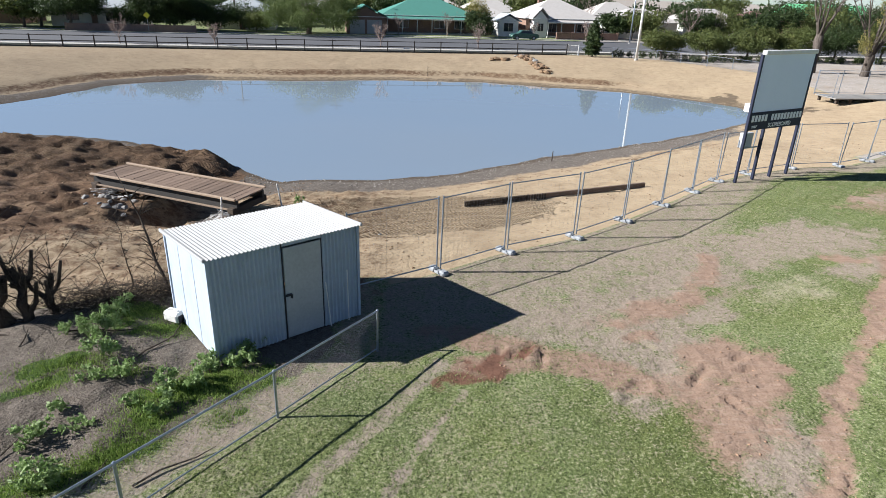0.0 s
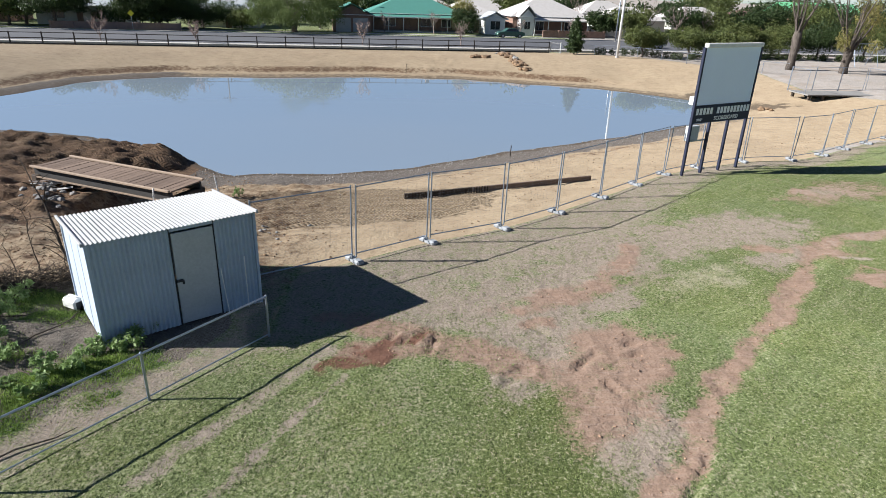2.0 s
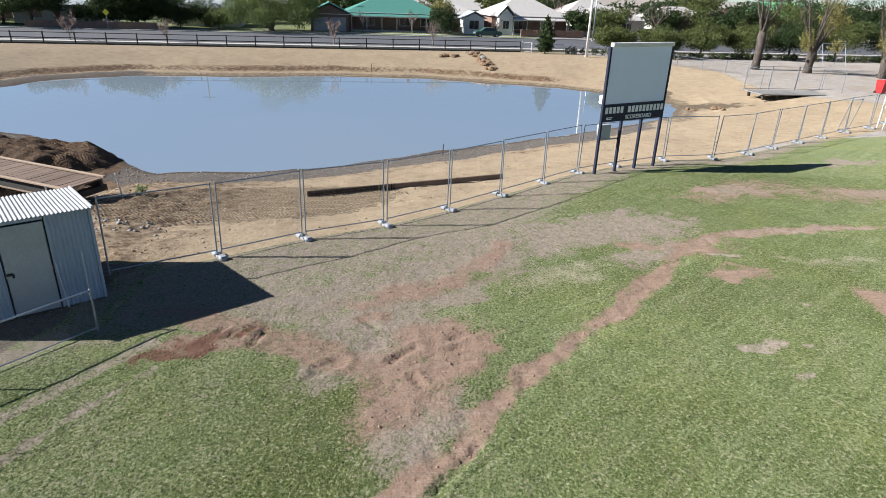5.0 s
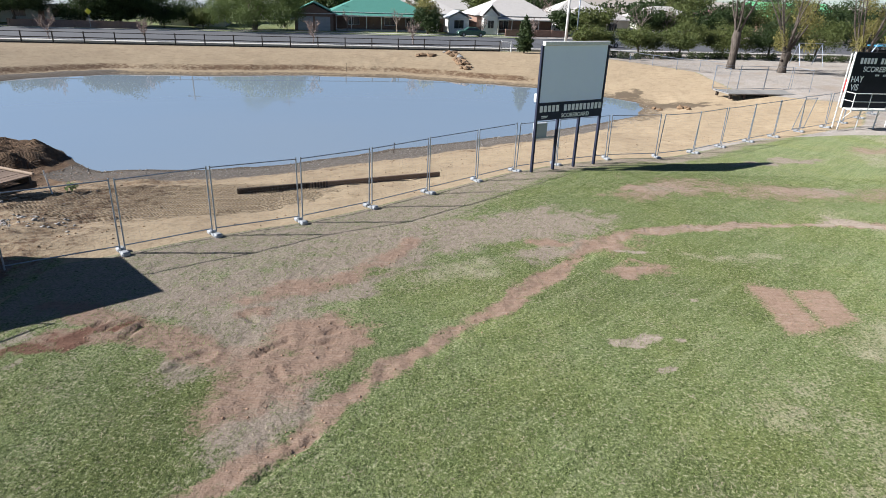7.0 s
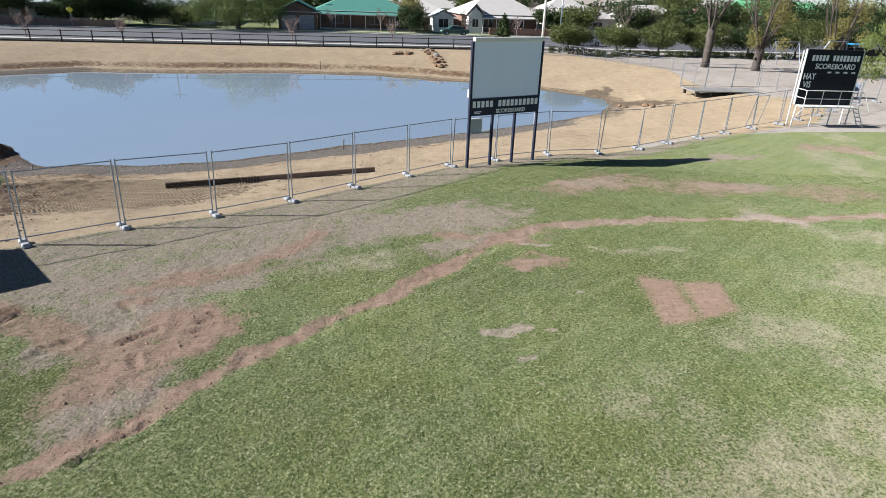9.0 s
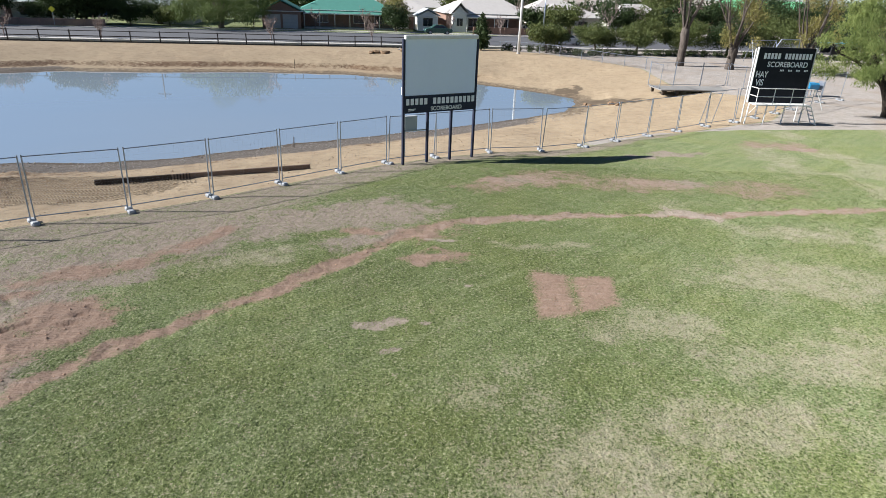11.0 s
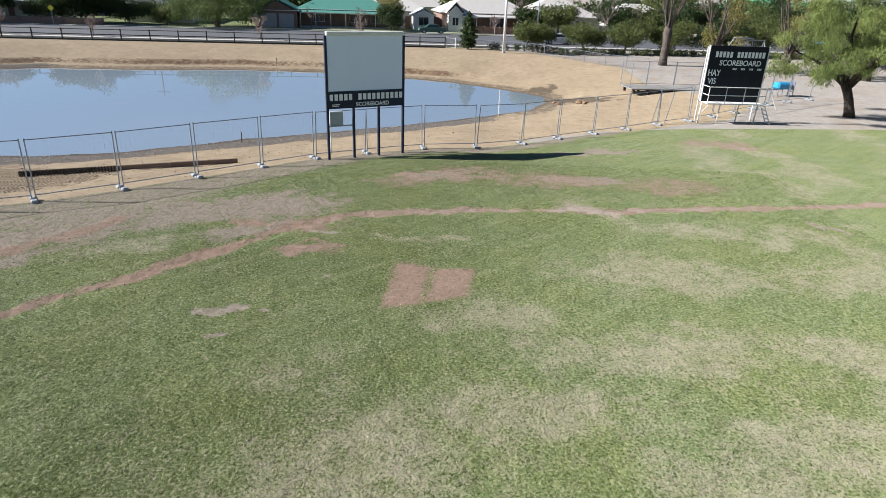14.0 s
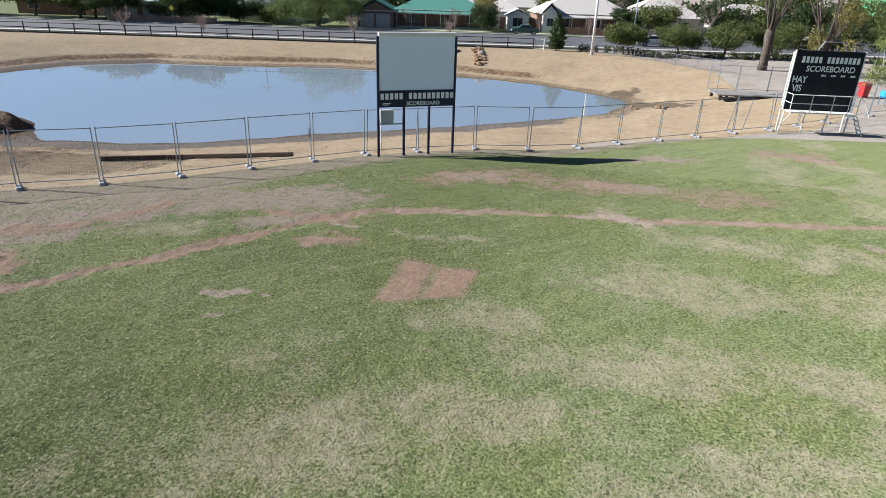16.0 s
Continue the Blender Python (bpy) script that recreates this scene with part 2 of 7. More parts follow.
def corrugated_mat(name, col, dirt):
    m, n, l, b = nodes_of(name, 0.7, 0.0, 0.2)
    co = coords(n)
    v = span(n, l, noise_of(n, l, 1.8, 5, 0.7, co), 0.45, 0.75)
    c = mix(n, l, calc(n, l, 'MULTIPLY', v, 0.5), col, dirt)
    mp = n.new("ShaderNodeMapping")
    mp.inputs["Scale"].default_value = (14, 14, 0.8)
    l.new(co, mp.inputs["Vector"])
    streak = noise_of(n, l, 1.0, 4, 0.7, mp.outputs[0])
    c = mix(n, l, span(n, l, streak, 0.52, 0.8, 0, 0.35), c, dirt)
    l.new(c, b.inputs["Base Color"])
    l.new(span(n, l, streak, 0.3, 0.7, 0.6, 0.85), b.inputs["Roughness"])
    bump(n, l, b, noise_of(n, l, 5, 2, 0.5, co), 0.12, 0.01)
    return m


def wood_mat(name, col, dark, rough=0.8):
    m, n, l, b = nodes_of(name, rough, 0, 0.3)
    co = coords(n)
    mp = n.new("ShaderNodeMapping")
    mp.inputs["Scale"].default_value = (2, 30, 30)
    l.new(co, mp.inputs["Vector"])
    grain = noise_of(n, l, 1.5, 5, 0.7, mp.outputs[0])
    info = n.new("ShaderNodeObjectInfo")
    c = mix(n, l, span(n, l, grain, 0.3, 0.7), col, dark)
    c = mix(n, l, span(n, l, info.outputs["Random"], 0, 1, 0, 0.55), c, tuple(v * 0.6 for v in dark))
    l.new(c, b.inputs["Base Color"])
    bump(n, l, b, grain, 0.3, 0.004)
    return m


def bark_mat(name, col, dark):
    m, n, l, b = nodes_of(name, 0.95, 0, 0.2)
    co = coords(n)
    mp = n.new("ShaderNodeMapping")
    mp.inputs["Scale"].default_value = (6, 6, 1.2)
    l.new(co, mp.inputs["Vector"])
    g = noise_of(n, l, 1.6, 5, 0.7, mp.outputs[0])
    l.new(mix(n, l, span(n, l, g, 0.35, 0.68), dark, col), b.inputs["Base Color"])
    bump(n, l, b, g, 0.6, 0.04)
    return m


M_GROUND = ground_mat()
M_WATER = water_mat()
M_ROAD = simple("asphalt", (0.10, 0.103, 0.112), (0.078, 0.08, 0.088), 0.85, scale=0.3, fine=30)
M_CONC = simple("pale_concrete", (0.48, 0.46, 0.43), (0.38, 0.36, 0.33), 0.85, scale=0.8, fine=25)
M_FOOT = simple("foot_block", (0.34, 0.36, 0.38), (0.25, 0.26, 0.27), 0.8, scale=5, fine=60, vary=0.3)
M_GALV = simple("galvanised_steel", (0.36, 0.405, 0.47), (0.26, 0.29, 0.34), 0.42, 0.7, scale=6, fine=70)
M_WIRE = simple("fence_wire", (0.24, 0.25, 0.26), (0.18, 0.185, 0.19), 0.6, 0.3, scale=4, fine=60, relief=0)
M_SHEDW = corrugated_mat("white_shed_steel", (0.385, 0.45, 0.53), (0.28, 0.315, 0.36))
M_ROOFW = corrugated_mat("white_roof_steel", (0.37, 0.375, 0.38), (0.28, 0.272, 0.255))
M_DOOR = simple("grey_door_steel", (0.42, 0.45, 0.47), (0.36, 0.38, 0.40), 0.5, scale=1.2, fine=20, relief=0.05)
M_DARK = simple("dark_gap", (0.03, 0.03, 0.035), rough=0.8)
M_PLANK = wood_mat("weathered_plank", (0.27, 0.195, 0.145), (0.13, 0.09, 0.068))
M_KERBW = wood_mat("pale_edge_timber", (0.42, 0.32, 0.235), (0.25, 0.185, 0.135))
M_OLDWOOD = wood_mat("old_grey_timber", (0.10, 0.075, 0.055), (0.045, 0.034, 0.026))
M_POSTW = wood_mat("dark_fence_timber", (0.075, 0.07, 0.065), (0.04, 0.037, 0.034))
M_NAVY = simple("navy_paint", (0.019, 0.024, 0.05), (0.014, 0.018, 0.036), 0.6, scale=2, fine=30, relief=0.03, speck=0.1, spec=0.3)
M_SCREEN = simple("pale_screen", (0.76, 0.84, 0.98), (0.73, 0.81, 0.95), 0.6, scale=0.5, fine=15, relief=0.0, speck=0.03)
M_BLACK = simple("black_board", (0.020, 0.022, 0.028), (0.015, 0.016, 0.02), 0.85, scale=2, fine=30, relief=0.05, speck=0.1, spec=0.2)
M_WHITE = simple("white_paint", (0.78, 0.78, 0.76), (0.62, 0.61, 0.57), 0.55, scale=4, fine=50, relief=0.06)
M_LETTER = simple("white_lettering", (0.90, 0.91, 0.92), (0.84, 0.85, 0.86), 0.6, relief=0)
M_STONE = simple("grey_stone", (0.34, 0.32, 0.29), (0.20, 0.18, 0.16), 0.9, scale=3, fine=30, vary=0.5)
M_CLOD = simple("clay_clod", (0.27, 0.175, 0.10), (0.155, 0.092, 0.052), 0.95, scale=3, fine=25, relief=0.5, dist=0.02, vary=0.4)
M_REDCLOD = simple("loam_clod", (0.36, 0.23, 0.15), (0.24, 0.14, 0.09), 0.95, scale=5, fine=30, relief=0.4, dist=0.01)
M_BARK = bark_mat("grey_bark", (0.20, 0.165, 0.13), (0.07, 0.055, 0.042))
M_DARKBARK = bark_mat("charred_bark", (0.085, 0.068, 0.052), (0.025, 0.02, 0.016))
M_TWIG = bark_mat("pale_twig", (0.34, 0.27, 0.24), (0.19, 0.145, 0.13))
M_LEAF_DARK = leaf_mat("dark_leaves", (0.028, 0.05, 0.014), (0.055, 0.085, 0.024), (0.02, 0.035, 0.012))
M_LEAF_OLIVE = leaf_mat("olive_leaves", (0.075, 0.10, 0.028), (0.15, 0.165, 0.05), (0.05, 0.075, 0.02))
M_LEAF_PEPPER = leaf_mat("pepper_leaves", (0.13, 0.18, 0.042), (0.29, 0.325, 0.11), (0.095, 0.135, 0.035))
M_STAGE = simple("dull_concrete", (0.27, 0.26, 0.24), (0.20, 0.19, 0.18), 0.9, scale=1, fine=20)
M_LEAF_GOLD = leaf_mat("autumn_leaves", (0.24, 0.22, 0.06), (0.34, 0.29, 0.11), (0.14, 0.14, 0.045))
M_LEAF_WEED = leaf_mat("weed_leaves", (0.14, 0.235, 0.06), (0.34, 0.43, 0.20), (0.10, 0.17, 0.04))
M_ROUGH = leaf_mat("rough_grass_blades", (0.12, 0.21, 0.035), (0.29, 0.38, 0.09), (0.09, 0.15, 0.03), 0.7)
M_LEAF_VERGE = leaf_mat("verge_tree_leaves", (0.075, 0.115, 0.028), (0.155, 0.19, 0.06), (0.055, 0.085, 0.022))
M_LITTER = simple("dry_litter", (0.19, 0.155, 0.12), (0.11, 0.09, 0.07), 0.95, relief=0)
M_GRASS = leaf_mat("grass_blades", (0.08, 0.12, 0.028), (0.30, 0.35, 0.14), (0.105, 0.145, 0.04), 0.7)
M_STRAW = leaf_mat("dead_grass_blades", (0.22, 0.19, 0.11), (0.54, 0.49, 0.34), (0.34, 0.31, 0.18), 0.8)
M_HEDGE = leaf_mat("hedge_leaves", (0.05, 0.075, 0.025), (0.09, 0.11, 0.04), (0.035, 0.05, 0.02))

# ---- mesh helpers ----
class Shape:
    """Gathers boxes, tubes and sheets into one mesh."""

    def __init__(self):
        self.v, self.f = [], []

    def add(self, verts, faces):
        o = len(self.v)
        self.v.extend(verts)
        self.f.extend([tuple(i + o for i in f) for f in faces])
        return self

    def box(self, c, s, rz=0.0, bev=0.0, tilt=None):
        x, y, z = s[0] / 2, s[1] / 2, s[2] / 2
        if bev > 0:
            b = min(bev, x * 0.9, y * 0.9, z * 0.9)
            vs, fs = [], []
            for sx in (-1, 1):
                for sy in (-1, 1):
                    for sz in (-1, 1):
                        vs += [(sx * x, sy * (y - b), sz * (z - b)), (sx * (x - b), sy * y, sz * (z - b)), (sx * (x - b), sy * (y - b), sz * z)]
            bm = bmesh.new()
            for p in vs:
                bm.verts.new(p)
            bmesh.ops.convex_hull(bm, input=bm.verts)
            bm.verts.index_update()
            vs = [v.co.copy() for v in bm.verts]
            fs = [[v.index for v in f.verts] for f in bm.faces]
            bm.free()
        else:
            vs = [Vector((sx * x, sy * y, sz * z)) for sx in (-1, 1) for sy in (-1, 1) for sz in (-1, 1)]
            fs = [(0, 1, 3, 2), (4, 6, 7, 5), (0, 4, 5, 1), (2, 3, 7, 6), (0, 2, 6, 4), (1, 5, 7, 3)]
        m = Matrix.Translation(c) @ Matrix.Rotation(rz, 4, 'Z')
        if tilt is not None:
            m = Matrix.Translation(c) @ tilt
        return self.add([m @ Vector(p) for p in vs], fs)

    def tube(self, a, b, r, seg=8, r2=None, caps=True):
        a, b = Vector(a), Vector(b)
        r2 = r if r2 is None else r2
        d = (b - a).normalized()
        u = d.orthogonal().normalized()
        w = d.cross(u)
        vs = []
        for p, q in ((a, r), (b, r2)):
            for i in range(seg):
                t = 2 * math.pi * i / seg
                vs.append(p + (u * math.cos(t) + w * math.sin(t)) * q)
        fs = [(i, (i + 1) % seg, seg + (i + 1) % seg, seg + i) for i in range(seg)]
        if caps:
            fs += [tuple(range(seg - 1, -1, -1)), tuple(range(seg, 2 * seg))]
        return self.add(vs, fs)

    def path(self, pts, radii, seg=7):
        """One tapering tube through the points, with shared rings."""
        pts = [Vector(p) for p in pts]
        d = (pts[1] - pts[0]).normalized()
        u = d.orthogonal().normalized()
        vs = []
        for i, p in enumerate(pts):
            a, b = pts[max(i - 1, 0)], pts[min(i + 1, len(pts) - 1)]
            d = (b - a).normalized()
            u = (u - d * u.dot(d)).normalized()
            w = d.cross(u)
            for k in range(seg):
                t = 2 * math.pi * k / seg
                vs.append(p + (u * math.cos(t) + w * math.sin(t)) * radii[i])
        n = len(pts)
        fs = [(i * seg + k, i * seg + (k + 1) % seg, (i + 1) * seg + (k + 1) % seg, (i + 1) * seg + k) for i in range(n - 1) for k in range(seg)]
        fs += [tuple(range(seg - 1, -1, -1)), tuple(range((n - 1) * seg, n * seg))]
        return self.add(vs, fs)

    def quad(self, a, b, c, d):
        return self.add([Vector(a), Vector(b), Vector(c), Vector(d)], [(0, 1, 2, 3)])

    def stone(self, c, s, rng, squash=0.7):
        """An uneven lump, 20 faces."""
        g = (1 + 5 ** 0.5) / 2
        vs = [(-1, g, 0), (1, g, 0), (-1, -g, 0), (1, -g, 0), (0, -1, g), (0, 1, g), (0, -1, -g), (0, 1, -g), (g, 0, -1), (g, 0, 1), (-g, 0, -1), (-g, 0, 1)]
        fs = [(0, 11, 5), (0, 5, 1), (0, 1, 7), (0, 7, 10), (0, 10, 11), (1, 5, 9), (5, 11, 4), (11, 10, 2), (10, 7, 6), (7, 1, 8), (3, 9, 4), (3, 4, 2), (3, 2, 6), (3, 6, 8), (3, 8, 9), (4, 9, 5), (2, 4, 11), (6, 2, 10), (8, 6, 7), (9, 8, 1)]
        rot = Euler((rng.uniform(0, 6), rng.uniform(0, 6), rng.uniform(0, 6))).to_matrix()
        out = []
        for p in vs:
            q = rot @ (Vector(p) * (0.53 * rng.uniform(0.65, 1.2)))
            out.append(Vector(c) + Vector((q.x * s, q.y * s, q.z * s * squash)))
        return self.add(out, fs)

    def mesh(self, name, mat, smooth=False):
        me = bpy.data.meshes.new(name)
        me.from_pydata([tuple(p) for p in self.v], [], self.f)
        me.materials.append(mat)
        if smooth:
            me.polygons.foreach_set("use_smooth", [True] * len(me.polygons))
        me.update()
        return me


def part(name, shape, mat, parent=None, label="", smooth=False, at=None):
    """One mesh object, under a thing or a part where parent is given."""
    me = shape if isinstance(shape, bpy.types.Mesh) else shape.mesh(name, mat, smooth)
    ob = new(name, me)
    if parent is not None:
        ob.parent = parent
    if at is not None:
        ob.matrix_basis = at
    if label:
        tagged(ob, label)
    return ob


def thing(name, at, label, category, group="", kind=""):
    ob = new(name)
    ob.empty_display_size = 0.2
    ob.matrix_basis = at
    return tagged(ob, label, category, group, kind)


# ---- lie of the land ----
POND_Z = -1.5
POND = [(-9.6, 28.4), (-7.4, 26.9), (-3.7, 27.4), (-0.2, 29.1), (3.9, 32.0), (8.5, 34.9), (12.7, 38.0), (19.4, 43.1), (22.6, 46.6), (24.0, 50.0), (24.2, 52.6), (21.5, 55.6), (16.0, 59.0), (8.5, 61.0), (3.5, 62.4), (-5.4, 61.6), (-15.0, 59.0), (-23.2, 57.3), (-27.9, 53.2), (-29.5, 46.0), (-31.5, 41.5), (-36.0, 37.0), (-30.0, 33.9), (-22.2, 34.3), (-17.2, 33.2), (-13.6, 31.4), (-11.1, 30.0)]
FENCE = [(-2.25, 12.95), (-0.1, 14.55), (1.78, 16.15), (4.0, 17.5), (5.95, 19.3), (7.83, 21.2), (9.68, 23.2), (11.4, 25.12), (13.4, 26.7), (15.94, 27.86), (18.45, 28.4), (20.78, 29.95), (22.78, 31.55), (24.93, 33.1), (27.06, 34.65), (29.24, 36.12), (31.4, 37.25)]
LAWN_EDGE = [(-9.5, -1.3), (-4.3, 6.45), (-2.7, 8.45), (-1.25, 10.63), (-1.4, 13.6)] + FENCE[1:14] + [(27.5, 34.2), (33.0, 34.7), (45.0, 36.6), (80.0, 41.0)]
TRACK = [(1.6, 1.4), (3.6, 4.4), (5.07, 6.3), (6.16, 7.37), (6.75, 8.42), (7.53, 9.62), (8.73, 11.0), (10.07, 12.5), (11.5, 14.4), (12.95, 16.4), (14.4, 17.55), (18.0, 18.5), (21.0, 19.0), (22.9, 18.95), (26.0, 19.75), (30.7, 20.6), (42.0, 23.5)]


def smooth(v, a, b):
    t = np.clip((v - a) / (b - a), 0, 1)
    return t * t * (3 - 2 * t)


TABLES = {}


def grain(x, y, size, seed):
    """Smooth lattice noise, 0 to 1."""
    if seed not in TABLES:
        TABLES[seed] = np.random.RandomState(seed).rand(256, 256)
    table = TABLES[seed]
    u, v = x / size, y / size
    i, j = np.floor(u).astype(int), np.floor(v).astype(int)
    fu, fv = u - i, v - j
    fu, fv = fu * fu * (3 - 2 * fu), fv * fv * (3 - 2 * fv)
    g = lambda a, b: table[a % 256, b % 256]
    return (g(i, j) * (1 - fu) + g(i + 1, j) * fu) * (1 - fv) + (g(i, j + 1) * (1 - fu) + g(i + 1, j + 1) * fu) * fv


def rough(x, y, size, seed, octaves=3):
    out, amp, tot = 0, 1.0, 0.0
    for k in range(octaves):
        out = out + amp * grain(x, y, size / 2 ** k, seed + k)
        tot += amp
        amp *= 0.55
    return out / tot


def line_dist(x, y, pts, closed=False):
    """Distance to a polyline, and the side of its nearest stretch (+: to the right of its direction)."""
    best, side = np.full(np.shape(x), 1e9), np.zeros(np.shape(x))
    n = len(pts) if closed else len(pts) - 1
    for k in range(n):
        (ax, ay), (bx, by) = pts[k], pts[(k + 1) % len(pts)]
        dx, dy = bx - ax, by - ay
        t = np.clip(((x - ax) * dx + (y - ay) * dy) / (dx * dx + dy * dy), 0, 1)
        d = np.hypot(x - ax - t * dx, y - ay - t * dy)
        s = (x - ax) * dy - (y - ay) * dx
        near = d < best - 1e-9
        best = np.where(near, d, best)
        side = np.where(near, s, side)
    return best, side


def inside(x, y, pts):
    hit = np.zeros(np.shape(x), bool)
    for k in range(len(pts)):
        (ax, ay), (bx, by) = pts[k], pts[(k + 1) % len(pts)]
        if ay == by:
            continue
        cross = ((ay > y) != (by > y)) & (x < (bx - ax) * (y - ay) / (by - ay) + ax)
        hit ^= cross
    return hit


def shore(x, y):
    """Distance from the pond's edge, negative in the water."""
    d, _ = line_dist(x, y, POND, True)
    d = np.where(inside(x, y, POND), -d, d)
    return d + (rough(x, y, 3.0, 5) - 0.5) * 1.1


def lawn_side(x, y):
    d, s = line_dist(x, y, LAWN_EDGE)
    return np.where(s > 0, d, -d)


def blots(x, y, spots):
    """The strongest of some ragged round spots: centre, radii, turn in degrees."""
    xs = x + (rough(x, y, 1.1, 11) - 0.5) * 1.3
    ys = y + (rough(x, y, 1.1, 15) - 0.5) * 1.3
    core = np.zeros(np.shape(x))
    for cx, cy, rx, ry, deg in spots:
        c, s = math.cos(radians(deg)), math.sin(radians(deg))
        r = 1.6 * max(rx, ry)
        near = (np.abs(xs - cx) < r) & (np.abs(ys - cy) < r)
        px, py = xs[near] - cx, ys[near] - cy
        core[near] = np.maximum(core[near], 1 - smooth(np.hypot((px * c + py * s) / rx, (py * c - px * s) / ry), 0.25, 1.55))
    return np.clip(core * (0.75 + 0.5 * rough(x, y, 0.55, 17, 3)) + (rough(x, y, 0.5, 19, 3) - 0.5) * 1.1 * smooth(core, 0.05, 0.4), 0, 1)


RED = [(5.6, 9.9, 1.75, 1.05, 62), (5.3, 8.7, 1.2, 0.75, 55), (6.3, 10.9, 0.9, 0.6, 20), (5.5, 13.2, 2.2, 0.5, 33), (7.3, 15.3, 1.1, 0.5, 48), (0.9, 10.5, 0.6, 0.3, 62), (14.0, 14.6, 1.0, 0.38, 5), (13.3, 16.4, 1.3, 0.75, 40), (11.6, 16.4, 0.8, 0.35, 20), (15.4, 22.5, 0.6, 0.45, 40), (31.4, 29.7, 1.5, 0.4, 10), (4.2, 11.4, 0.35, 0.3, 0)]
FAINT = [(18.4, 23.0, 2.9, 1.5, -8), (21.2, 22.6, 2.6, 1.3, 0), (26.2, 22.4, 2.6, 1.2, 5), (15.6, 21.6, 1.6, 0.9, 30), (30.6, 30.4, 1.8, 1.0, 10)]
SQUARES = [[(16.25, 14.1), (17.34, 13.86), (17.2, 11.62), (16.15, 11.4)], [(17.3, 13.84), (18.48, 13.84), (18.25, 12.15), (17.16, 11.7)]]
TAN = [(12.67, 10.86, 0.27, 0.2, -15), (13.44, 10.8, 0.2, 0.13, 30), (12.91, 9.7, 0.15, 0.13, 0), (14.8, 13.2, 0.16, 0.14, 0), (22.6, 19.0, 1.3, 0.4, -8), (14.1, 15.85, 0.6, 0.2, 10), (30.1, 18.4, 0.8, 0.3, -60)]
BARE = [(4.2, 10.7, 1.9, 1.3, 40), (3.2, 12.6, 2.8, 1.2, 38), (6.6, 15.0, 3.4, 1.5, 38), (5.2, 12.2, 2.2, 0.8, 35), (9.3, 16.9, 3.4, 1.3, 30), (11.2, 17.8, 3.0, 1.4, 25), (12.0, 16.0, 1.6, 0.7, 40), (5.6, 7.9, 1.3, 0.7, 60), (23.8, 27.5, 2.5, 0.5, 20), (17.0, 22.6, 1.6, 0.5, 0), (22.9, 22.9, 2.2, 0.5, 0)]
PALE = [(23.6, 14.1, 3.6, 1.4, 5), (22.4, 10.2, 3.4, 1.0, 10), (16.8, 6.5, 2.0, 1.3, 20), (18.9, 11.7, 1.4, 0.8, 0), (19.5, 8.0, 2.2, 1.0, 10), (14.6, 8.7, 0.8, 0.5, 0), (26.5, 10.5, 2.5, 0.9, 10), (24.0, 7.5, 2.5, 0.9, 10), (9.0, 14.2, 1.6, 0.6, 30), (16.9, 15.8, 1.8, 0.3, 4), (28.5, 14.5, 3.0, 1.2, 8)]


def squares(x, y):
    out = np.zeros(np.shape(x))
    for pts in SQUARES:
        d, _ = line_dist(x, y, pts, True)
        out = np.maximum(out, smooth(np.where(inside(x, y, pts), d, -d), -0.22, 0.3))
    return out


GOUGES = [(1.22, 10.72, 1.27, 10.9), (1.47, 10.59, 1.53, 10.86), (1.68, 10.58, 1.69, 10.96), (1.82, 10.85, 1.86, 11.03), (2.01, 10.25, 2.15, 10.93), (3.39, 9.24, 4.01, 9.81), (3.44, 9.5, 3.92, 9.95), (6.06, 10.84, 6.55, 11.08), (5.97, 10.36, 6.24, 10.5), (5.31, 9.43, 5.55, 9.06), (4.89, 9.89, 5.34, 10.45), (4.06, 11.5, 4.46, 11.17), (6.07, 7.45, 6.22, 7.25), (5.81, 6.49, 6.54, 7.58), (6.22, 11.2, 7.11, 11.16)]
WEEDS = [(-6.83, 9.61, 0.8, 0.28, 15), (-6.44, 11.65, 0.75, 0.3, 20), (-5.76, 11.07, 0.65, 0.28, 15), (-4.75, 8.95, 0.6, 0.32, 35), (-4.35, 9.23, 0.6, 0.4, 40), (-3.86, 9.43, 0.6, 0.35, 45), (-4.78, 8.25, 0.55, 0.35, 45), (-4.74, 7.57, 0.5, 0.3, 45), (-5.18, 7.18, 0.6, 0.25, 40), (-7.02, 8.98, 0.4, 0.18, 15), (-5.77, 6.75, 0.7, 0.35, 30), (-3.56, 8.39, 0.3, 0.2, 40), (-5.71, 9.5, 0.4, 0.15, 10), (-3.42, 9.2, 0.5, 0.2, 45)]


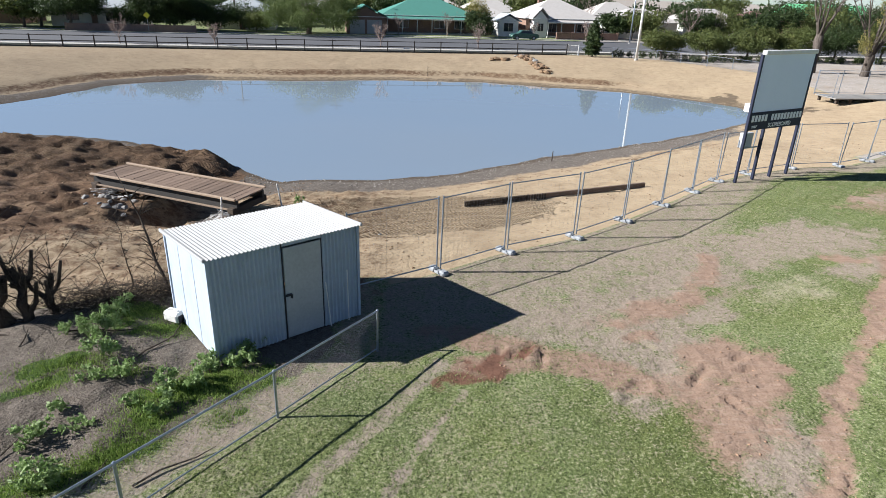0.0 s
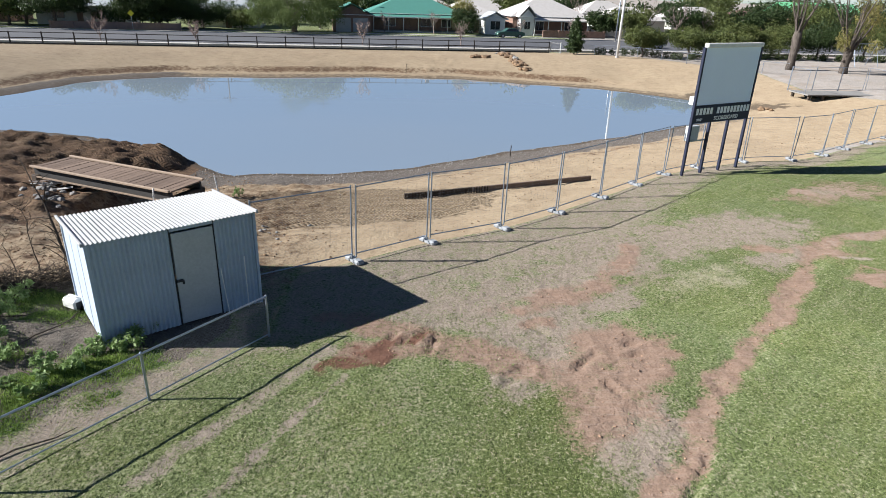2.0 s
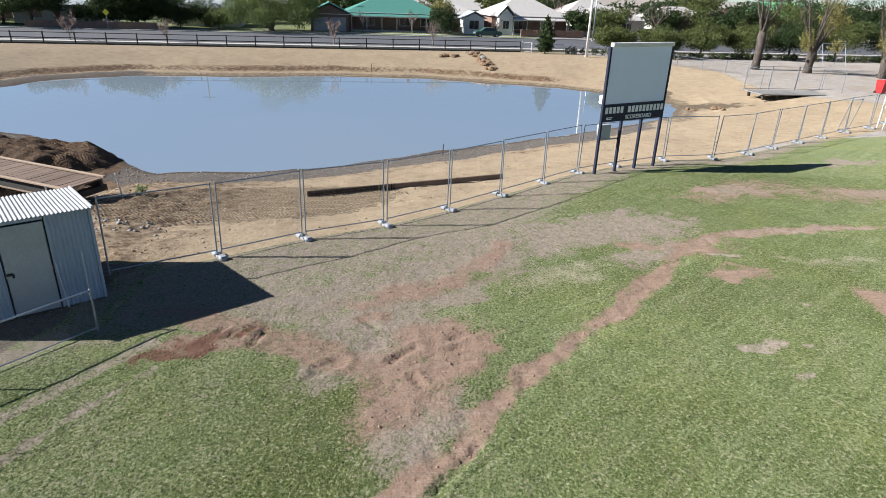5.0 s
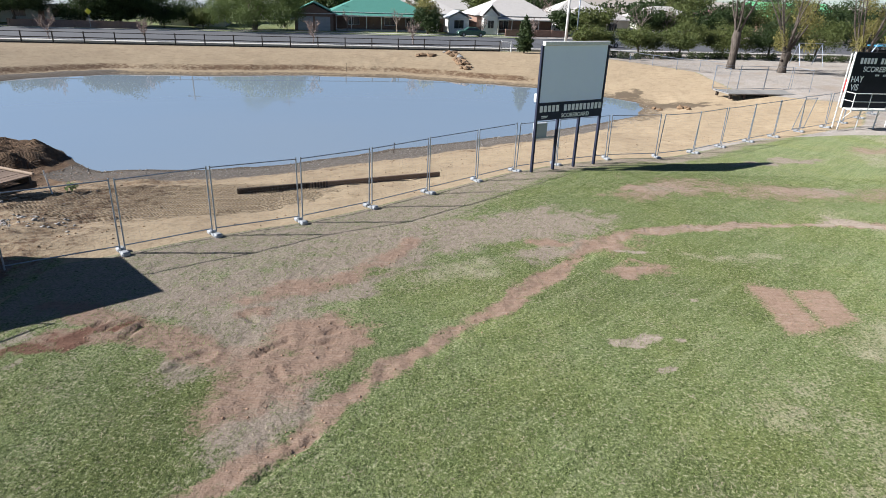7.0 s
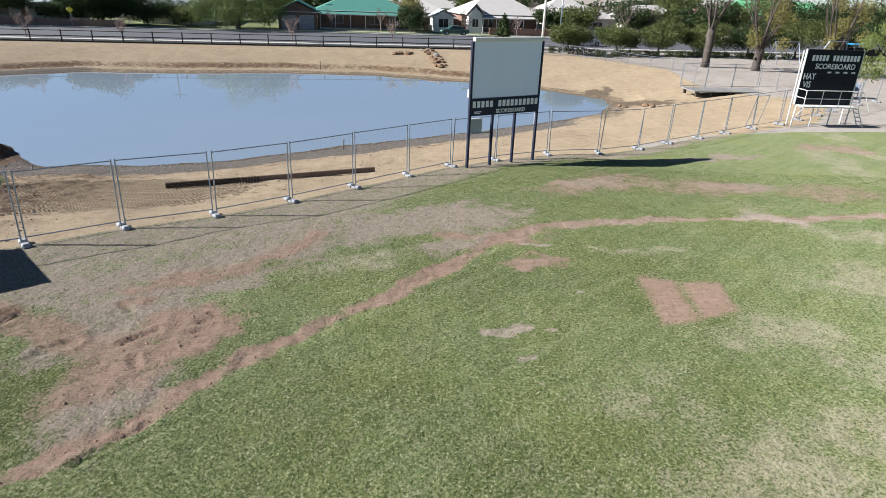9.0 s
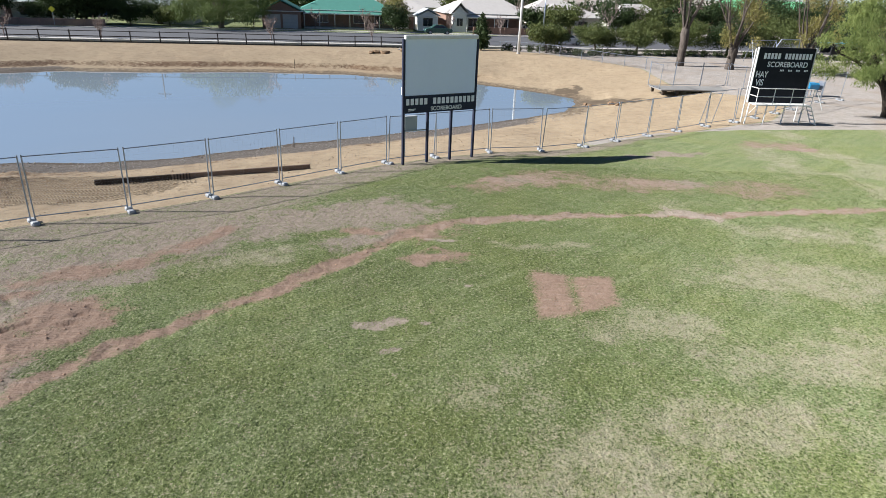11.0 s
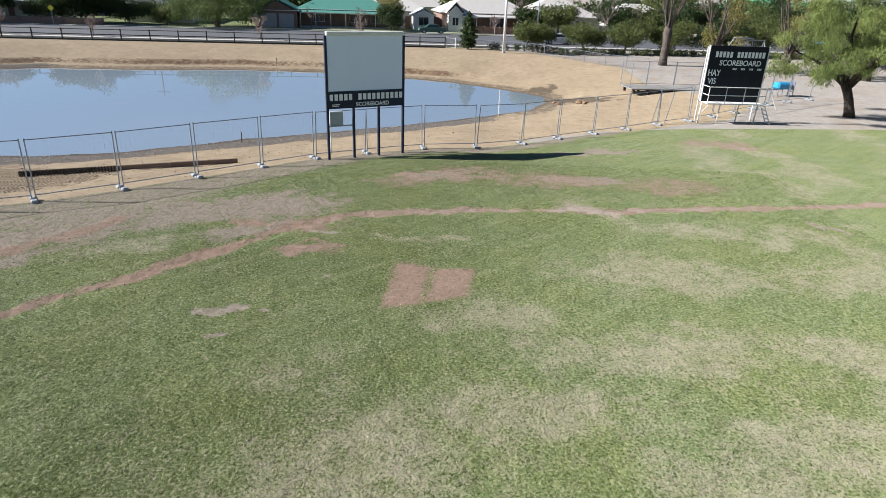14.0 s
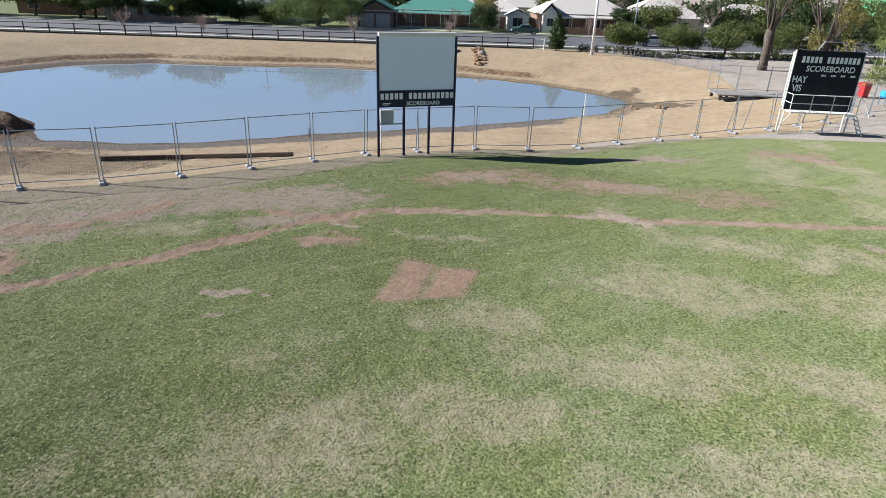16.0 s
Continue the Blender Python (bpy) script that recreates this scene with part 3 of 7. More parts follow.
def height(x, y):
    x, y = np.asarray(x, float), np.asarray(y, float)
    sd = shore(x, y)
    up = 0.075 * np.clip(sd, 0, 3.2) + 0.26 * smooth(sd, 2.9, 3.9) * (1 - 0.8 * smooth(x, 16, 21)) + 0.105 * np.clip(sd - 3.2, 0, 40)
    bank = POND_Z + np.where(sd > 0, up, np.maximum(sd * 0.22, -1.3))
    z = np.minimum(bank, 0.0)
    z = np.where(bank > -0.25, -0.25 + 0.25 * np.tanh((bank + 0.25) / 0.25), z)
    beyond = smooth(y - 77.7 - 0.2 * x, -6, -1)
    z = z - 0.2 * beyond * (1 - smooth(y - 77.7 - 0.2 * x, 1, 6))
    # spoil heap west of the pond, and the ditch under the footbridge
    dm, _ = line_dist(x, y, [(-40, 25.5), (-24, 27.0), (-13.8, 27.1)])
    dm = dm + (rough(x, y, 2.2, 21) - 0.5) * 2.0
    heap = -1.7 + (1.34 - 0.42 * smooth(x, -21, -12.5)) * (1 - smooth(dm, 1.6, 4.6))
    z = np.maximum(z, np.where(heap > -1.6, heap, -9))
    dd, _ = line_dist(x, y, [(-9.3, 18.2), (-8.7, 21.0), (-7.9, 28.0)])
    z = z - (0.75 * (1 - smooth(dd, 0.5, 1.9))) * smooth(y, 17.8, 19.6) * smooth(z, -1.6, -0.4)
    # rough ground in the west, ruts and clods
    ls = lawn_side(x, y)
    wild = smooth(z, -1.55, -1.2) * smooth(-ls, 0.2, 2.0) * smooth(-x, 1.0, 4.0) * (1 - smooth(y, 40, 50))
    # trodden flat round the shed
    ca, sa = 0.764, 0.645
    su, sv = (x + 4.25) * ca + (y - 10.0) * sa, (y - 10.0) * ca - (x + 4.25) * sa
    off = np.hypot(np.maximum(np.maximum(-su, su - 3.18), 0), np.maximum(np.maximum(-sv, sv - 2.45), 0))
    wild = wild * smooth(off, 0.1, 0.9)
    dug = wild * smooth(y, 14, 17) * smooth(-x, 9, 12)
    z = z + dug * ((rough(x, y, 0.9, 33, 3) - 0.5) * 0.46 + (rough(x, y, 0.4, 37, 2) - 0.5) * 0.3)
    z = z + wild * (0.08 + (rough(x, y, 1.3, 31) - 0.5) * 0.28 + (rough(x, y, 0.35, 35, 2) - 0.5) * 0.10)
    sandy = smooth(-ls, 0.3, 2.0) * smooth(sd, 0.2, 2.0) * (1 - beyond)
    z = z + sandy * ((rough(x, y, 2.5, 41) - 0.5) * 0.12 + (rough(x, y, 0.5, 43, 2) - 0.5) * 0.05)
    # wheel lanes pressed into the sand, side by side
    press = (1 - smooth(np.abs(y - 20.3 - 0.5 * x), 2.6, 4.4)) * smooth(-x, -8, -4) * smooth(x, -8.5, -6) + (1 - smooth(dm, 2.5, 4.5)) * smooth(x, -22, -16) * 0.8
    press = press * smooth(-ls, 0.8, 1.8) * smooth(sd, 1.5, 3.0)
    c, s = math.cos(0.12), math.sin(0.12)
    bend = (rough(x, y, 7.0, 45, 1) - 0.5) * 3.0
    v = (-x * s + y * c + bend) / 0.8
    lane = v - np.floor(v)
    z = z + press * smooth(rough(x, y, 2.5, 47), 0.25, 0.42) * (0.10 * np.abs(lane - 0.5) + 0.03 * (rough(x, y, 0.3, 49, 2) - 0.5))
    lawn = smooth(ls, -0.2, 0.6)
    z = z + lawn * ((rough(x, y, 3.0, 51) - 0.5) * 0.05 + (rough(x, y, 0.3, 53, 2) - 0.5) * 0.034)
    dt, _ = line_dist(x, y, TRACK)
    z = z - lawn * 0.025 * (1 - smooth(dt, 0.1, 0.45)) + lawn * (1 - smooth(dt, 0.2, 0.6)) * (rough(x, y, 0.22, 57, 2) - 0.5) * 0.07
    red = blots(x, y, RED)
    z = z + lawn * red * ((rough(x, y, 0.3, 61, 2) - 0.5) * 0.045 + (rough(x, y, 0.13, 63, 1) - 0.5) * 0.035)
    for ax, ay, bx, by in GOUGES:
        near = (np.abs(x - (ax + bx) / 2) < 1.4) & (np.abs(y - (ay + by) / 2) < 1.4)
        d, _ = line_dist(x[near], y[near], [(ax, ay), (bx, by)])
        z[near] += 0.022 * np.exp(-((d - 0.15) / 0.07) ** 2) - 0.062 * (1 - smooth(d, 0.0, 0.12))
    return z


def level(x, y):
    return float(height(np.array([x]), np.array([y]))[0])


def axis(bands, far):
    out = []
    for a, b, step in bands:
        out += list(np.arange(a, b, step))
    left, right, s = [], [], 2.5
    p, q = out[0], out[-1]
    while p > -far or q < far:
        p, q = p - s, q + s
        left.append(p)
        right.append(q)
        s *= 1.3
    return np.array(left[::-1] + out + right)


def build_ground():
    xs = axis([(-45, -23, 0.7), (-23, -10, 0.15), (-10, 34, 0.09), (34, 60, 0.5)], 1500)
    ys = axis([(-6, 3.5, 0.8), (3.5, 17, 0.085), (17, 28, 0.12), (28, 36, 0.17), (36, 50, 0.4), (50, 68, 0.3), (68, 84, 0.6), (84, 130, 3.0)], 1500)
    gx, gy = np.meshgrid(xs, ys)
    x, y = gx.ravel(), gy.ravel()
    z = height(x, y)
    nx, ny = len(xs), len(ys)
    me = bpy.data.meshes.new("ground")
    me.vertices.add(nx * ny)
    me.vertices.foreach_set("co", np.stack([x, y, z], 1).ravel())
    i = (np.arange(ny - 1)[:, None] * nx + np.arange(nx - 1)[None, :]).ravel()
    quads = np.stack([i, i + 1, i + nx + 1, i + nx], 1).ravel()
    me.loops.add(len(quads))
    me.loops.foreach_set("vertex_index", quads)
    me.polygons.add(len(i))
    me.polygons.foreach_set("loop_start", np.arange(0, len(quads), 4))
    me.polygons.foreach_set("use_smooth", np.ones(len(i), bool))
    me.update(calc_edges=True)
    sd, ls = shore(x, y), lawn_side(x, y)
    v_road = (y - 77.7) * 0.9806 - x * 0.1961
    lawn = smooth(ls, -0.15, 0.15)
    pondside = (1 - lawn) * (1 - smooth(v_road, 0.0, 0.6))
    dm, _ = line_dist(x, y, [(-40, 25.5), (-24, 27.0), (-13.8, 27.1)])
    near_shed = (1 - smooth(y - (12.6 + (x + 6.0) * 0.33), -0.4, 0.8)) * (1 - lawn) * smooth(-x, 0.8, 2.0)
    brown = (np.maximum(1 - smooth(dm, 4.5, 7.0), smooth(-x, 9.5, 13.5) * smooth(y, 15, 18)) * (1 - smooth(y, 33, 36)) + 0.5 * smooth(-x, -1.0, 3.0) * smooth(y, 11.6, 13.4) * (1 - smooth(y, 25, 28))) * pondside
    scarp = np.exp(-((sd - 3.3) / 1.0) ** 2) * (0.5 + 0.4 * smooth(rough(x, y, 7, 71), 0.3, 0.65)) * (1 - 0.7 * smooth(x, 14, 20)) * smooth(y - 0.3 * x, 12, 20)
    brown = np.clip(np.maximum(brown, scarp * 0.85 * pondside), 0, 1)
    gravel = (1 - smooth(sd, 1.6, 2.9)) * pondside * (1 - 0.75 * smooth(y - 0.35 * x, 44, 52) * smooth(x, -26, -20)) * (1 - 0.8 * smooth(x, 17, 22))
    gravel = np.where(dm < 4.6, 0, gravel)
    park_edge = [(20.0, 77.4), (24.3, 75.8), (28.3, 70.6), (32.5, 64.0), (33.0, 52.0), (38.5, 46.0), (33.5, 38.4), (27.0, 34.8)]
    pd, ps = line_dist(x, y, park_edge)
    park = np.where(ps < 0, smooth(pd, 0, 1.5), 0) * (1 - lawn) * smooth(x, 18, 24)
    sand = pondside * (1 - near_shed) * (1 - park)
    road_side = smooth(v_road, 0.2, 0.8)
    red = blots(x, y, RED)
    for pts, w in ((TRACK, 0.27), ([(0.45, 11.4), (1.6, 10.85), (2.9, 10.3), (4.1, 9.75)], 0.45), ([(0.6, 10.1), (1.76, 10.75), (2.5, 10.55), (3.8, 9.7)], 0.4), ([(-0.2, 11.6), (0.9, 10.9)], 0.3)):
        d, _ = line_dist(x, y, pts)
        red = np.maximum(red, 0.9 * (1 - smooth(d + (rough(x, y, 0.6, 81) - 0.5) * 0.55, w * 0.35, w * 1.6)) * (0.75 + 0.5 * rough(x, y, 0.6, 82)))
    red = np.maximum(red, 0.75 * blots(x, y, FAINT))
    red = np.maximum(red, 0.9 * squares(x, y)) * lawn
    bare = np.clip(1.2 * blots(x, y, BARE), 0, 1)
    fd, _ = line_dist(x, y, FENCE)
    wide = 4.2 - 2.4 * smooth(x, 6, 15) - 0.8 * smooth(x, 16, 30)
    bare = np.maximum(bare, 0.85 * (1 - smooth(fd / wide + (rough(x, y, 1.6, 91) - 0.5) * 0.5, 0.5, 1.1)))
    cd, _ = line_dist(x, y, [(-9.5, -1.3), (-4.3, 6.45), (-2.7, 8.45), (-1.25, 10.63), (0.6, 11.2)])
    bare = np.maximum(bare, 0.5 * (1 - smooth(cd, 0.1, 0.5)))
    shade, _ = line_dist(x, y, [(-1.6, 12.4), (1.6, 12.4)])
    bare = np.maximum(bare, 0.85 * (1 - smooth(shade, 1.1, 1.9)))
    streak = np.zeros(np.shape(x))
    for pts, w in (([(-3.0, 5.0), (-1.9, 6.75), (-1.2, 8.05), (-0.4, 9.4), (0.1, 10.3)], 0.15), ([(-0.9, 6.3), (-0.58, 7.0), (-0.1, 8.15), (0.5, 9.4)], 0.075)):
        d, _ = line_dist(x, y, pts)
        streak = np.maximum(streak, 0.72 * (1 - smooth(d + (rough(x, y, 0.7, 85) - 0.5) * 0.3, w * 0.3, w * 1.8)))
    bare *= lawn
    dry = near_shed * (1 - smooth(-ls + (rough(x, y, 0.9, 93) - 0.5) * 0.9, 0.5, 1.3))
    bare = np.maximum(bare, dry * 0.9)
    pale = 0.75 * blots(x, y, PALE)
    pale = np.maximum(pale, 0.34 * smooth(rough(x, y, 1.7, 99), 0.4, 0.66) * (1 - smooth(x - 0.3 * y, -1.0, 2.2)))
    pale = np.maximum(pale, (0.62 * smooth(rough(x, y, 2.2, 95), 0.5, 0.72)) * smooth(x - 0.6 * y, 6.5, 13) + 0.22 * smooth(rough(x, y, 1.2, 97), 0.5, 0.8)) * lawn
    litter = near_shed * (1 - dry)
    weed = 0.85 * blots(x, y, WEEDS)
    weed *= near_shed
    tread = pondside * (1 - smooth(np.hypot((x + 1.2) / 5.2, (y - 20.6 - 0.2 * x) / 2.7), 0.7, 1.25))
    tread = np.maximum(tread, pondside * (1 - smooth(dm, 3, 5)) * 0.7)
    wet = np.maximum((1 - smooth(sd, 0.15, 0.9)) * 0.9, (1 - smooth(sd, 1.2, 2.8)) * 0.62 * np.maximum(smooth(y - 0.35 * x, 42, 50), smooth(x, 18, 23)))
    wet = np.maximum(wet, 1.0 * blots(x, y, [(26.4, 50.2, 3.6, 1.7, -10), (24.5, 55.5, 2.5, 1.2, 60)]) * pondside)
    rut = blots(x, y, [(0.9, 10.45, 0.62, 0.26, 62), (0.45, 9.6, 0.5, 0.14, 62), (1.5, 10.75, 0.35, 0.2, 20)]) * lawn
    verge = smooth(v_road, 19.5, 20.5)
    lush = lawn * (0.5 + 0.5 * smooth(rough(x, y, 3.5, 87), 0.35, 0.65)) * (1 - smooth(x - 0.25 * y, 11, 20)) * (0.45 + 0.55 * smooth(x - 0.3 * y, -1.5, 2.2)) * (1 - 0.55 * smooth(y, 8.5, 11.5) * (1 - smooth(x, 9, 14)))
    sand = sand * (1 - road_side)
    gone = road_side * (1 - verge)
    bare = np.maximum(bare, gone * 0.8)
    for attr, cols in (("zone_a", (sand, red, bare)), ("zone_b", (brown, gravel, pale)), ("zone_c", (weed, litter, tread)), ("zone_d", (park, wet, rut)), ("zone_e", (lush, np.maximum(np.maximum(np.clip(1.15 * blots(x, y, TAN), 0, 1), 0.1 * squares(x, y)), np.maximum(streak, red * 0.6 * smooth(x, 10, 17) * (1 - squares(x, y)))) * lawn, lush * 0))):
        a = me.attributes.new(attr, 'FLOAT_COLOR', 'POINT')
        a.data.foreach_set("color", np.stack([np.clip(c, 0, 1) for c in cols] + [np.ones_like(x)], 1).ravel())
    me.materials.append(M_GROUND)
    return tagged(new("ground", me), "mown green lawn with worn red dirt and a sandy bank round the pond", "ground", kind="structure")


ground = build_ground()

# pond: one sheet, hemmed in by the banks
water = Shape()
ring = [Vector((px * 1.0, py, POND_Z)) for px, py in POND]
mid = Vector((-4.0, 45.0, POND_Z))
outer = [mid + (p - mid) * 1.09 for p in ring]
water.add(outer, [tuple(range(len(outer)))])
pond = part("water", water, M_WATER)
tagged(pond, "still muddy pond water mirroring blue sky and trees", "water", kind="structure")


def road_at(u, v, z=0.0):
    """A place by the road: u along it, v across it from the timber fence."""
    c, s = math.cos(radians(11.31)), math.sin(radians(11.31))
    return Vector((u * c - v * s, 77.7 + u * s + v * c, z))


ROAD_TURN = radians(11.31)


def strip(name, v0, v1, z0, z1, mat, label, category, u0=-260, u1=260, kind="structure"):
    s = Shape()
    c = road_at((u0 + u1) / 2, (v0 + v1) / 2, (z0 + z1) / 2)
    s.box(c, (u1 - u0, v1 - v0, z1 - z0), ROAD_TURN)
    return tagged(part(name, s, mat), label, category, kind=kind)


strip("pavement", 1.0, 2.6, -0.25, 0.05, M_CONC, "pale concrete footpath behind the timber fence", "pavement")
strip("road", 3.2, 19.4, -0.3, -0.03 + 0.06, M_ROAD, "wide grey asphalt street with pale edges", "road")
strip("kerb", 19.4, 19.8, -0.3, 0.14, M_CONC, "pale concrete kerb along the far side", "kerb")
strip("pavement_far", 23.5, 24.9, -0.2, 0.05, M_CONC, "pale concrete footpath on the far verge", "pavement")

# ---- corrugated shed ----
def corrugated(s, o, u, v, width, length, pitch=0.085, amp=0.017, thick=0.004, step=6):
    """A corrugated sheet from o, ribs along v, waves along u."""
    u, v = Vector(u).normalized(), Vector(v).normalized()
    nrm = u.cross(v)
    k = max(2, int(round(width / pitch * step)))
    rows = []
    for i in range(k + 1):
        d = width * i / k
        h = amp * math.sin(2 * math.pi * d / pitch)
        rows.append(Vector(o) + u * d + nrm * h)
    vs = []
    for p in rows:
        vs += [p, p + v * length, p - nrm * thick, p + v * length - nrm * thick]
    fs = []
    for i in range(k):
        a, b = 4 * i, 4 * i + 4
        fs += [(a, b, b + 1, a + 1), (a + 2, a + 3, b + 3, b + 2), (a, a + 2, b + 2, b), (a + 1, b + 1, b + 3, a + 3)]
    fs += [(0, 1, 3, 2), (4 * k, 4 * k + 2, 4 * k + 3, 4 * k + 1)]
    return s.add(vs, fs)


SHED_O, SHED_A = (-4.25, 10.0), math.atan2(0.645, 0.764)
SHED_W, SHED_D, SHED_F, SHED_B = 3.18, 2.45, 2.12, 1.90


def build_shed():
    z = 0.03
    t = thing("garden_shed", Matrix.Translation((*SHED_O, z)) @ Matrix.Rotation(SHED_A, 4, 'Z'), "white corrugated steel garden shed with a closed grey door", "shed")
    W, D, F, B = SHED_W, SHED_D, SHED_F, SHED_B
    d0, d1 = 1.46, 2.31
    part("front_wall", corrugated(corrugated(Shape(), (0, 0, 0), (1, 0, 0), (0, 0, 1), d0 - 0.02, F), (d1 + 0.02, 0, 0), (1, 0, 0), (0, 0, 1), W - d1 - 0.02, F), M_SHEDW, t)
    part("door_header", Shape().box(((d0 + d1) / 2, 0.0, F - 0.03), (d1 - d0, 0.03, 0.06)), M_SHEDW, t)
    door = part("door", Shape().box(((d0 + d1) / 2, -0.005, F / 2 - 0.04), (d1 - d0 - 0.03, 0.03, F - 0.12), bev=0.006), M_DOOR, t, "flat grey steel door")
    part("door_handle", Shape().box((d0 + 0.07, -0.04, 1.0), (0.13, 0.035, 0.05), bev=0.008).box((d0 + 0.13, -0.05, 0.96), (0.04, 0.03, 0.09), bev=0.008), M_DARK, door, "dark hasp and padlock")
    part("door_frame", Shape().box((d0 - 0.01, 0.01, F / 2), (0.02, 0.02, F)).box((d1 + 0.01, 0.01, F / 2), (0.02, 0.02, F)), M_DARK, t)
    for name, x0 in (("wall_panel", 0.0), ("wall_panel", W)):
        out = -1 if x0 == 0 else 1
        for k in range(3):
            y0, y1 = D * k / 3 + 0.001, D * (k + 1) / 3 - 0.001
            h0, h1 = F + (B - F) * y0 / D, F + (B - F) * y1 / D
            xa, xb = x0, x0 - out * 0.02
            s = Shape()
            vs = [(xa, y0, 0), (xa, y1, 0), (xa, y1, h1), (xa, y0, h0), (xb, y0, 0), (xb, y1, 0), (xb, y1, h1), (xb, y0, h0)]
            s.add([Vector(p) for p in vs], [(0, 1, 2, 3), (4, 7, 6, 5), (0, 4, 5, 1), (1, 5, 6, 2), (2, 6, 7, 3), (3, 7, 4, 0)])
            part(name, s, M_SHEDW, t)
            part("seam", Shape().box((x0 + out * 0.003, y0, h0 / 2), (0.006, 0.012, h0)), M_SHEDW, t)
    part("back_wall", corrugated(Shape(), (W, D, 0), (-1, 0, 0), (0, 0, 1), W, B), M_SHEDW, t)
    for x0, y0, h in ((0, 0, F), (W, 0, F), (0, D, B), (W, D, B)):
        part("corner_trim", Shape().box((x0, y0, h / 2), (0.06, 0.06, h), bev=0.005), M_SHEDW, t)
    fall = Vector((0, D + 0.12, B - F)).normalized()
    part("roof", corrugated(Shape(), (-0.06, -0.07, F + 0.03), (1, 0, 0), fall, W + 0.12, math.hypot(D + 0.14, B - F), 0.08, 0.011), M_ROOFW, t, "white corrugated roof sheeting")
    for x0 in (-0.06, W + 0.06):
        s = Shape()
        a, b = Vector((x0, -0.07, F + 0.035)), Vector((x0, D + 0.07, B + 0.035))
        ang = math.atan2(B - F, D + 0.14)
        s.box((a + b) / 2, (0.05, D + 0.16, 0.07), tilt=Matrix.Rotation(ang, 4, 'X'), bev=0.01)
        part("barge_trim", s, M_ROOFW, t)
    for x0, h, lean in ((2.42, 1.05, 0.06), (2.86, 1.2, -0.02)):
        part("rod", Shape().tube((x0, -0.10, 0.02), (x0 - lean, -0.04, h), 0.012, 8), M_WHITE, t, "thin white rod leaning on the wall")
    return t


build_shed()


def build_can(x, y, turn):
    z = level(x, y)
    t = thing("jerry_can", Matrix.Translation((x, y, z + 0.12)) @ Matrix.Rotation(turn, 4, 'Z'), "white plastic drum lying beside the shed", "container")
    part("body", Shape().box((0, 0, 0.02), (0.46, 0.27, 0.26), bev=0.06), M_WHITE, t, smooth=False)
    part("handle", Shape().tube((-0.12, 0, 0.17), (0.12, 0, 0.17), 0.02).tube((-0.12, 0, 0.13), (-0.12, 0, 0.18), 0.02).tube((0.12, 0, 0.13), (0.12, 0, 0.18), 0.02), M_WHITE, t)
    part("opening", Shape().box((0.225, -0.02, 0.02), (0.02, 0.16, 0.16), bev=0.005), M_DARK, t)


build_can(-5.72, 11.55, radians(-25))

# ---- low wire fence by the lawn ----
CHAIN = [(-1.25, 10.63), (-2.7, 8.45), (-4.2, 6.25), (-5.7, 4.05), (-7.2, 1.85), (-8.7, -0.35)]


def diamond(s, length, z0, z1, pitch=0.075, r=0.0009):
    """Chain-link wires in the x-z plane."""
    h = z1 - z0
    k = int(length / pitch)
    for i in range(-int(h / pitch) - 1, k + 1):
        for sign in (1, -1):
            a = i * pitch if sign > 0 else i * pitch + h
            p0, p1 = (a, z0), (a + sign * h, z1)
            ts = [0.0, 1.0]
            for lim in (0.0, length):
                if abs(p1[0] - p0[0]) > 1e-6:
                    t = (lim - p0[0]) / (p1[0] - p0[0])
                    if 0 < t < 1:
                        ts.append(t)
            ts.sort()
            for t0, t1 in zip(ts, ts[1:]):
                xm = p0[0] + (p1[0] - p0[0]) * (t0 + t1) / 2
                if 0 <= xm <= length and t1 - t0 > 0.01:
                    f = lambda t: (p0[0] + (p1[0] - p0[0]) * t, 0.003 * sign, z0 + h * t)
                    s.tube(f(t0), f(t1), r, 3, caps=False)
    return s


def build_chain_fence():
    t = thing("wire_fence", Matrix.Identity(4), "low galvanised chain-link fence with pipe rails beside the shed", "fence")
    H = 0.93
    for (x, y) in CHAIN:
        z = level(x, y)
        part("post", Shape().tube((x, y, z - 0.1), (x, y, z + H), 0.024, 10).tube((x, y, z + H), (x, y, z + H + 0.03), 0.03, 10, 0.012), M_GALV, t)
    for (a, b) in zip(CHAIN, CHAIN[1:]):
        za, zb = level(*a), level(*b)
        part("top_rail", Shape().tube((*a, za + H - 0.01), (*b, zb + H - 0.01), 0.019, 8), M_GALV, t)
        part("bottom_rail", Shape().tube((*a, za + 0.07), (*b, zb + 0.07), 0.013, 8), M_GALV, t)
        L = math.hypot(b[0] - a[0], b[1] - a[1])
        at = Matrix.Translation((*a, (za + zb) / 2)) @ Matrix.Rotation(math.atan2(b[1] - a[1], b[0] - a[0]), 4, 'Z')
        part("wire_mesh", diamond(Shape(), L, 0.08, H - 0.02), M_WIRE, t, at=at)


build_chain_fence()

# ---- temporary fence round the works ----
PANEL_H = 1.98


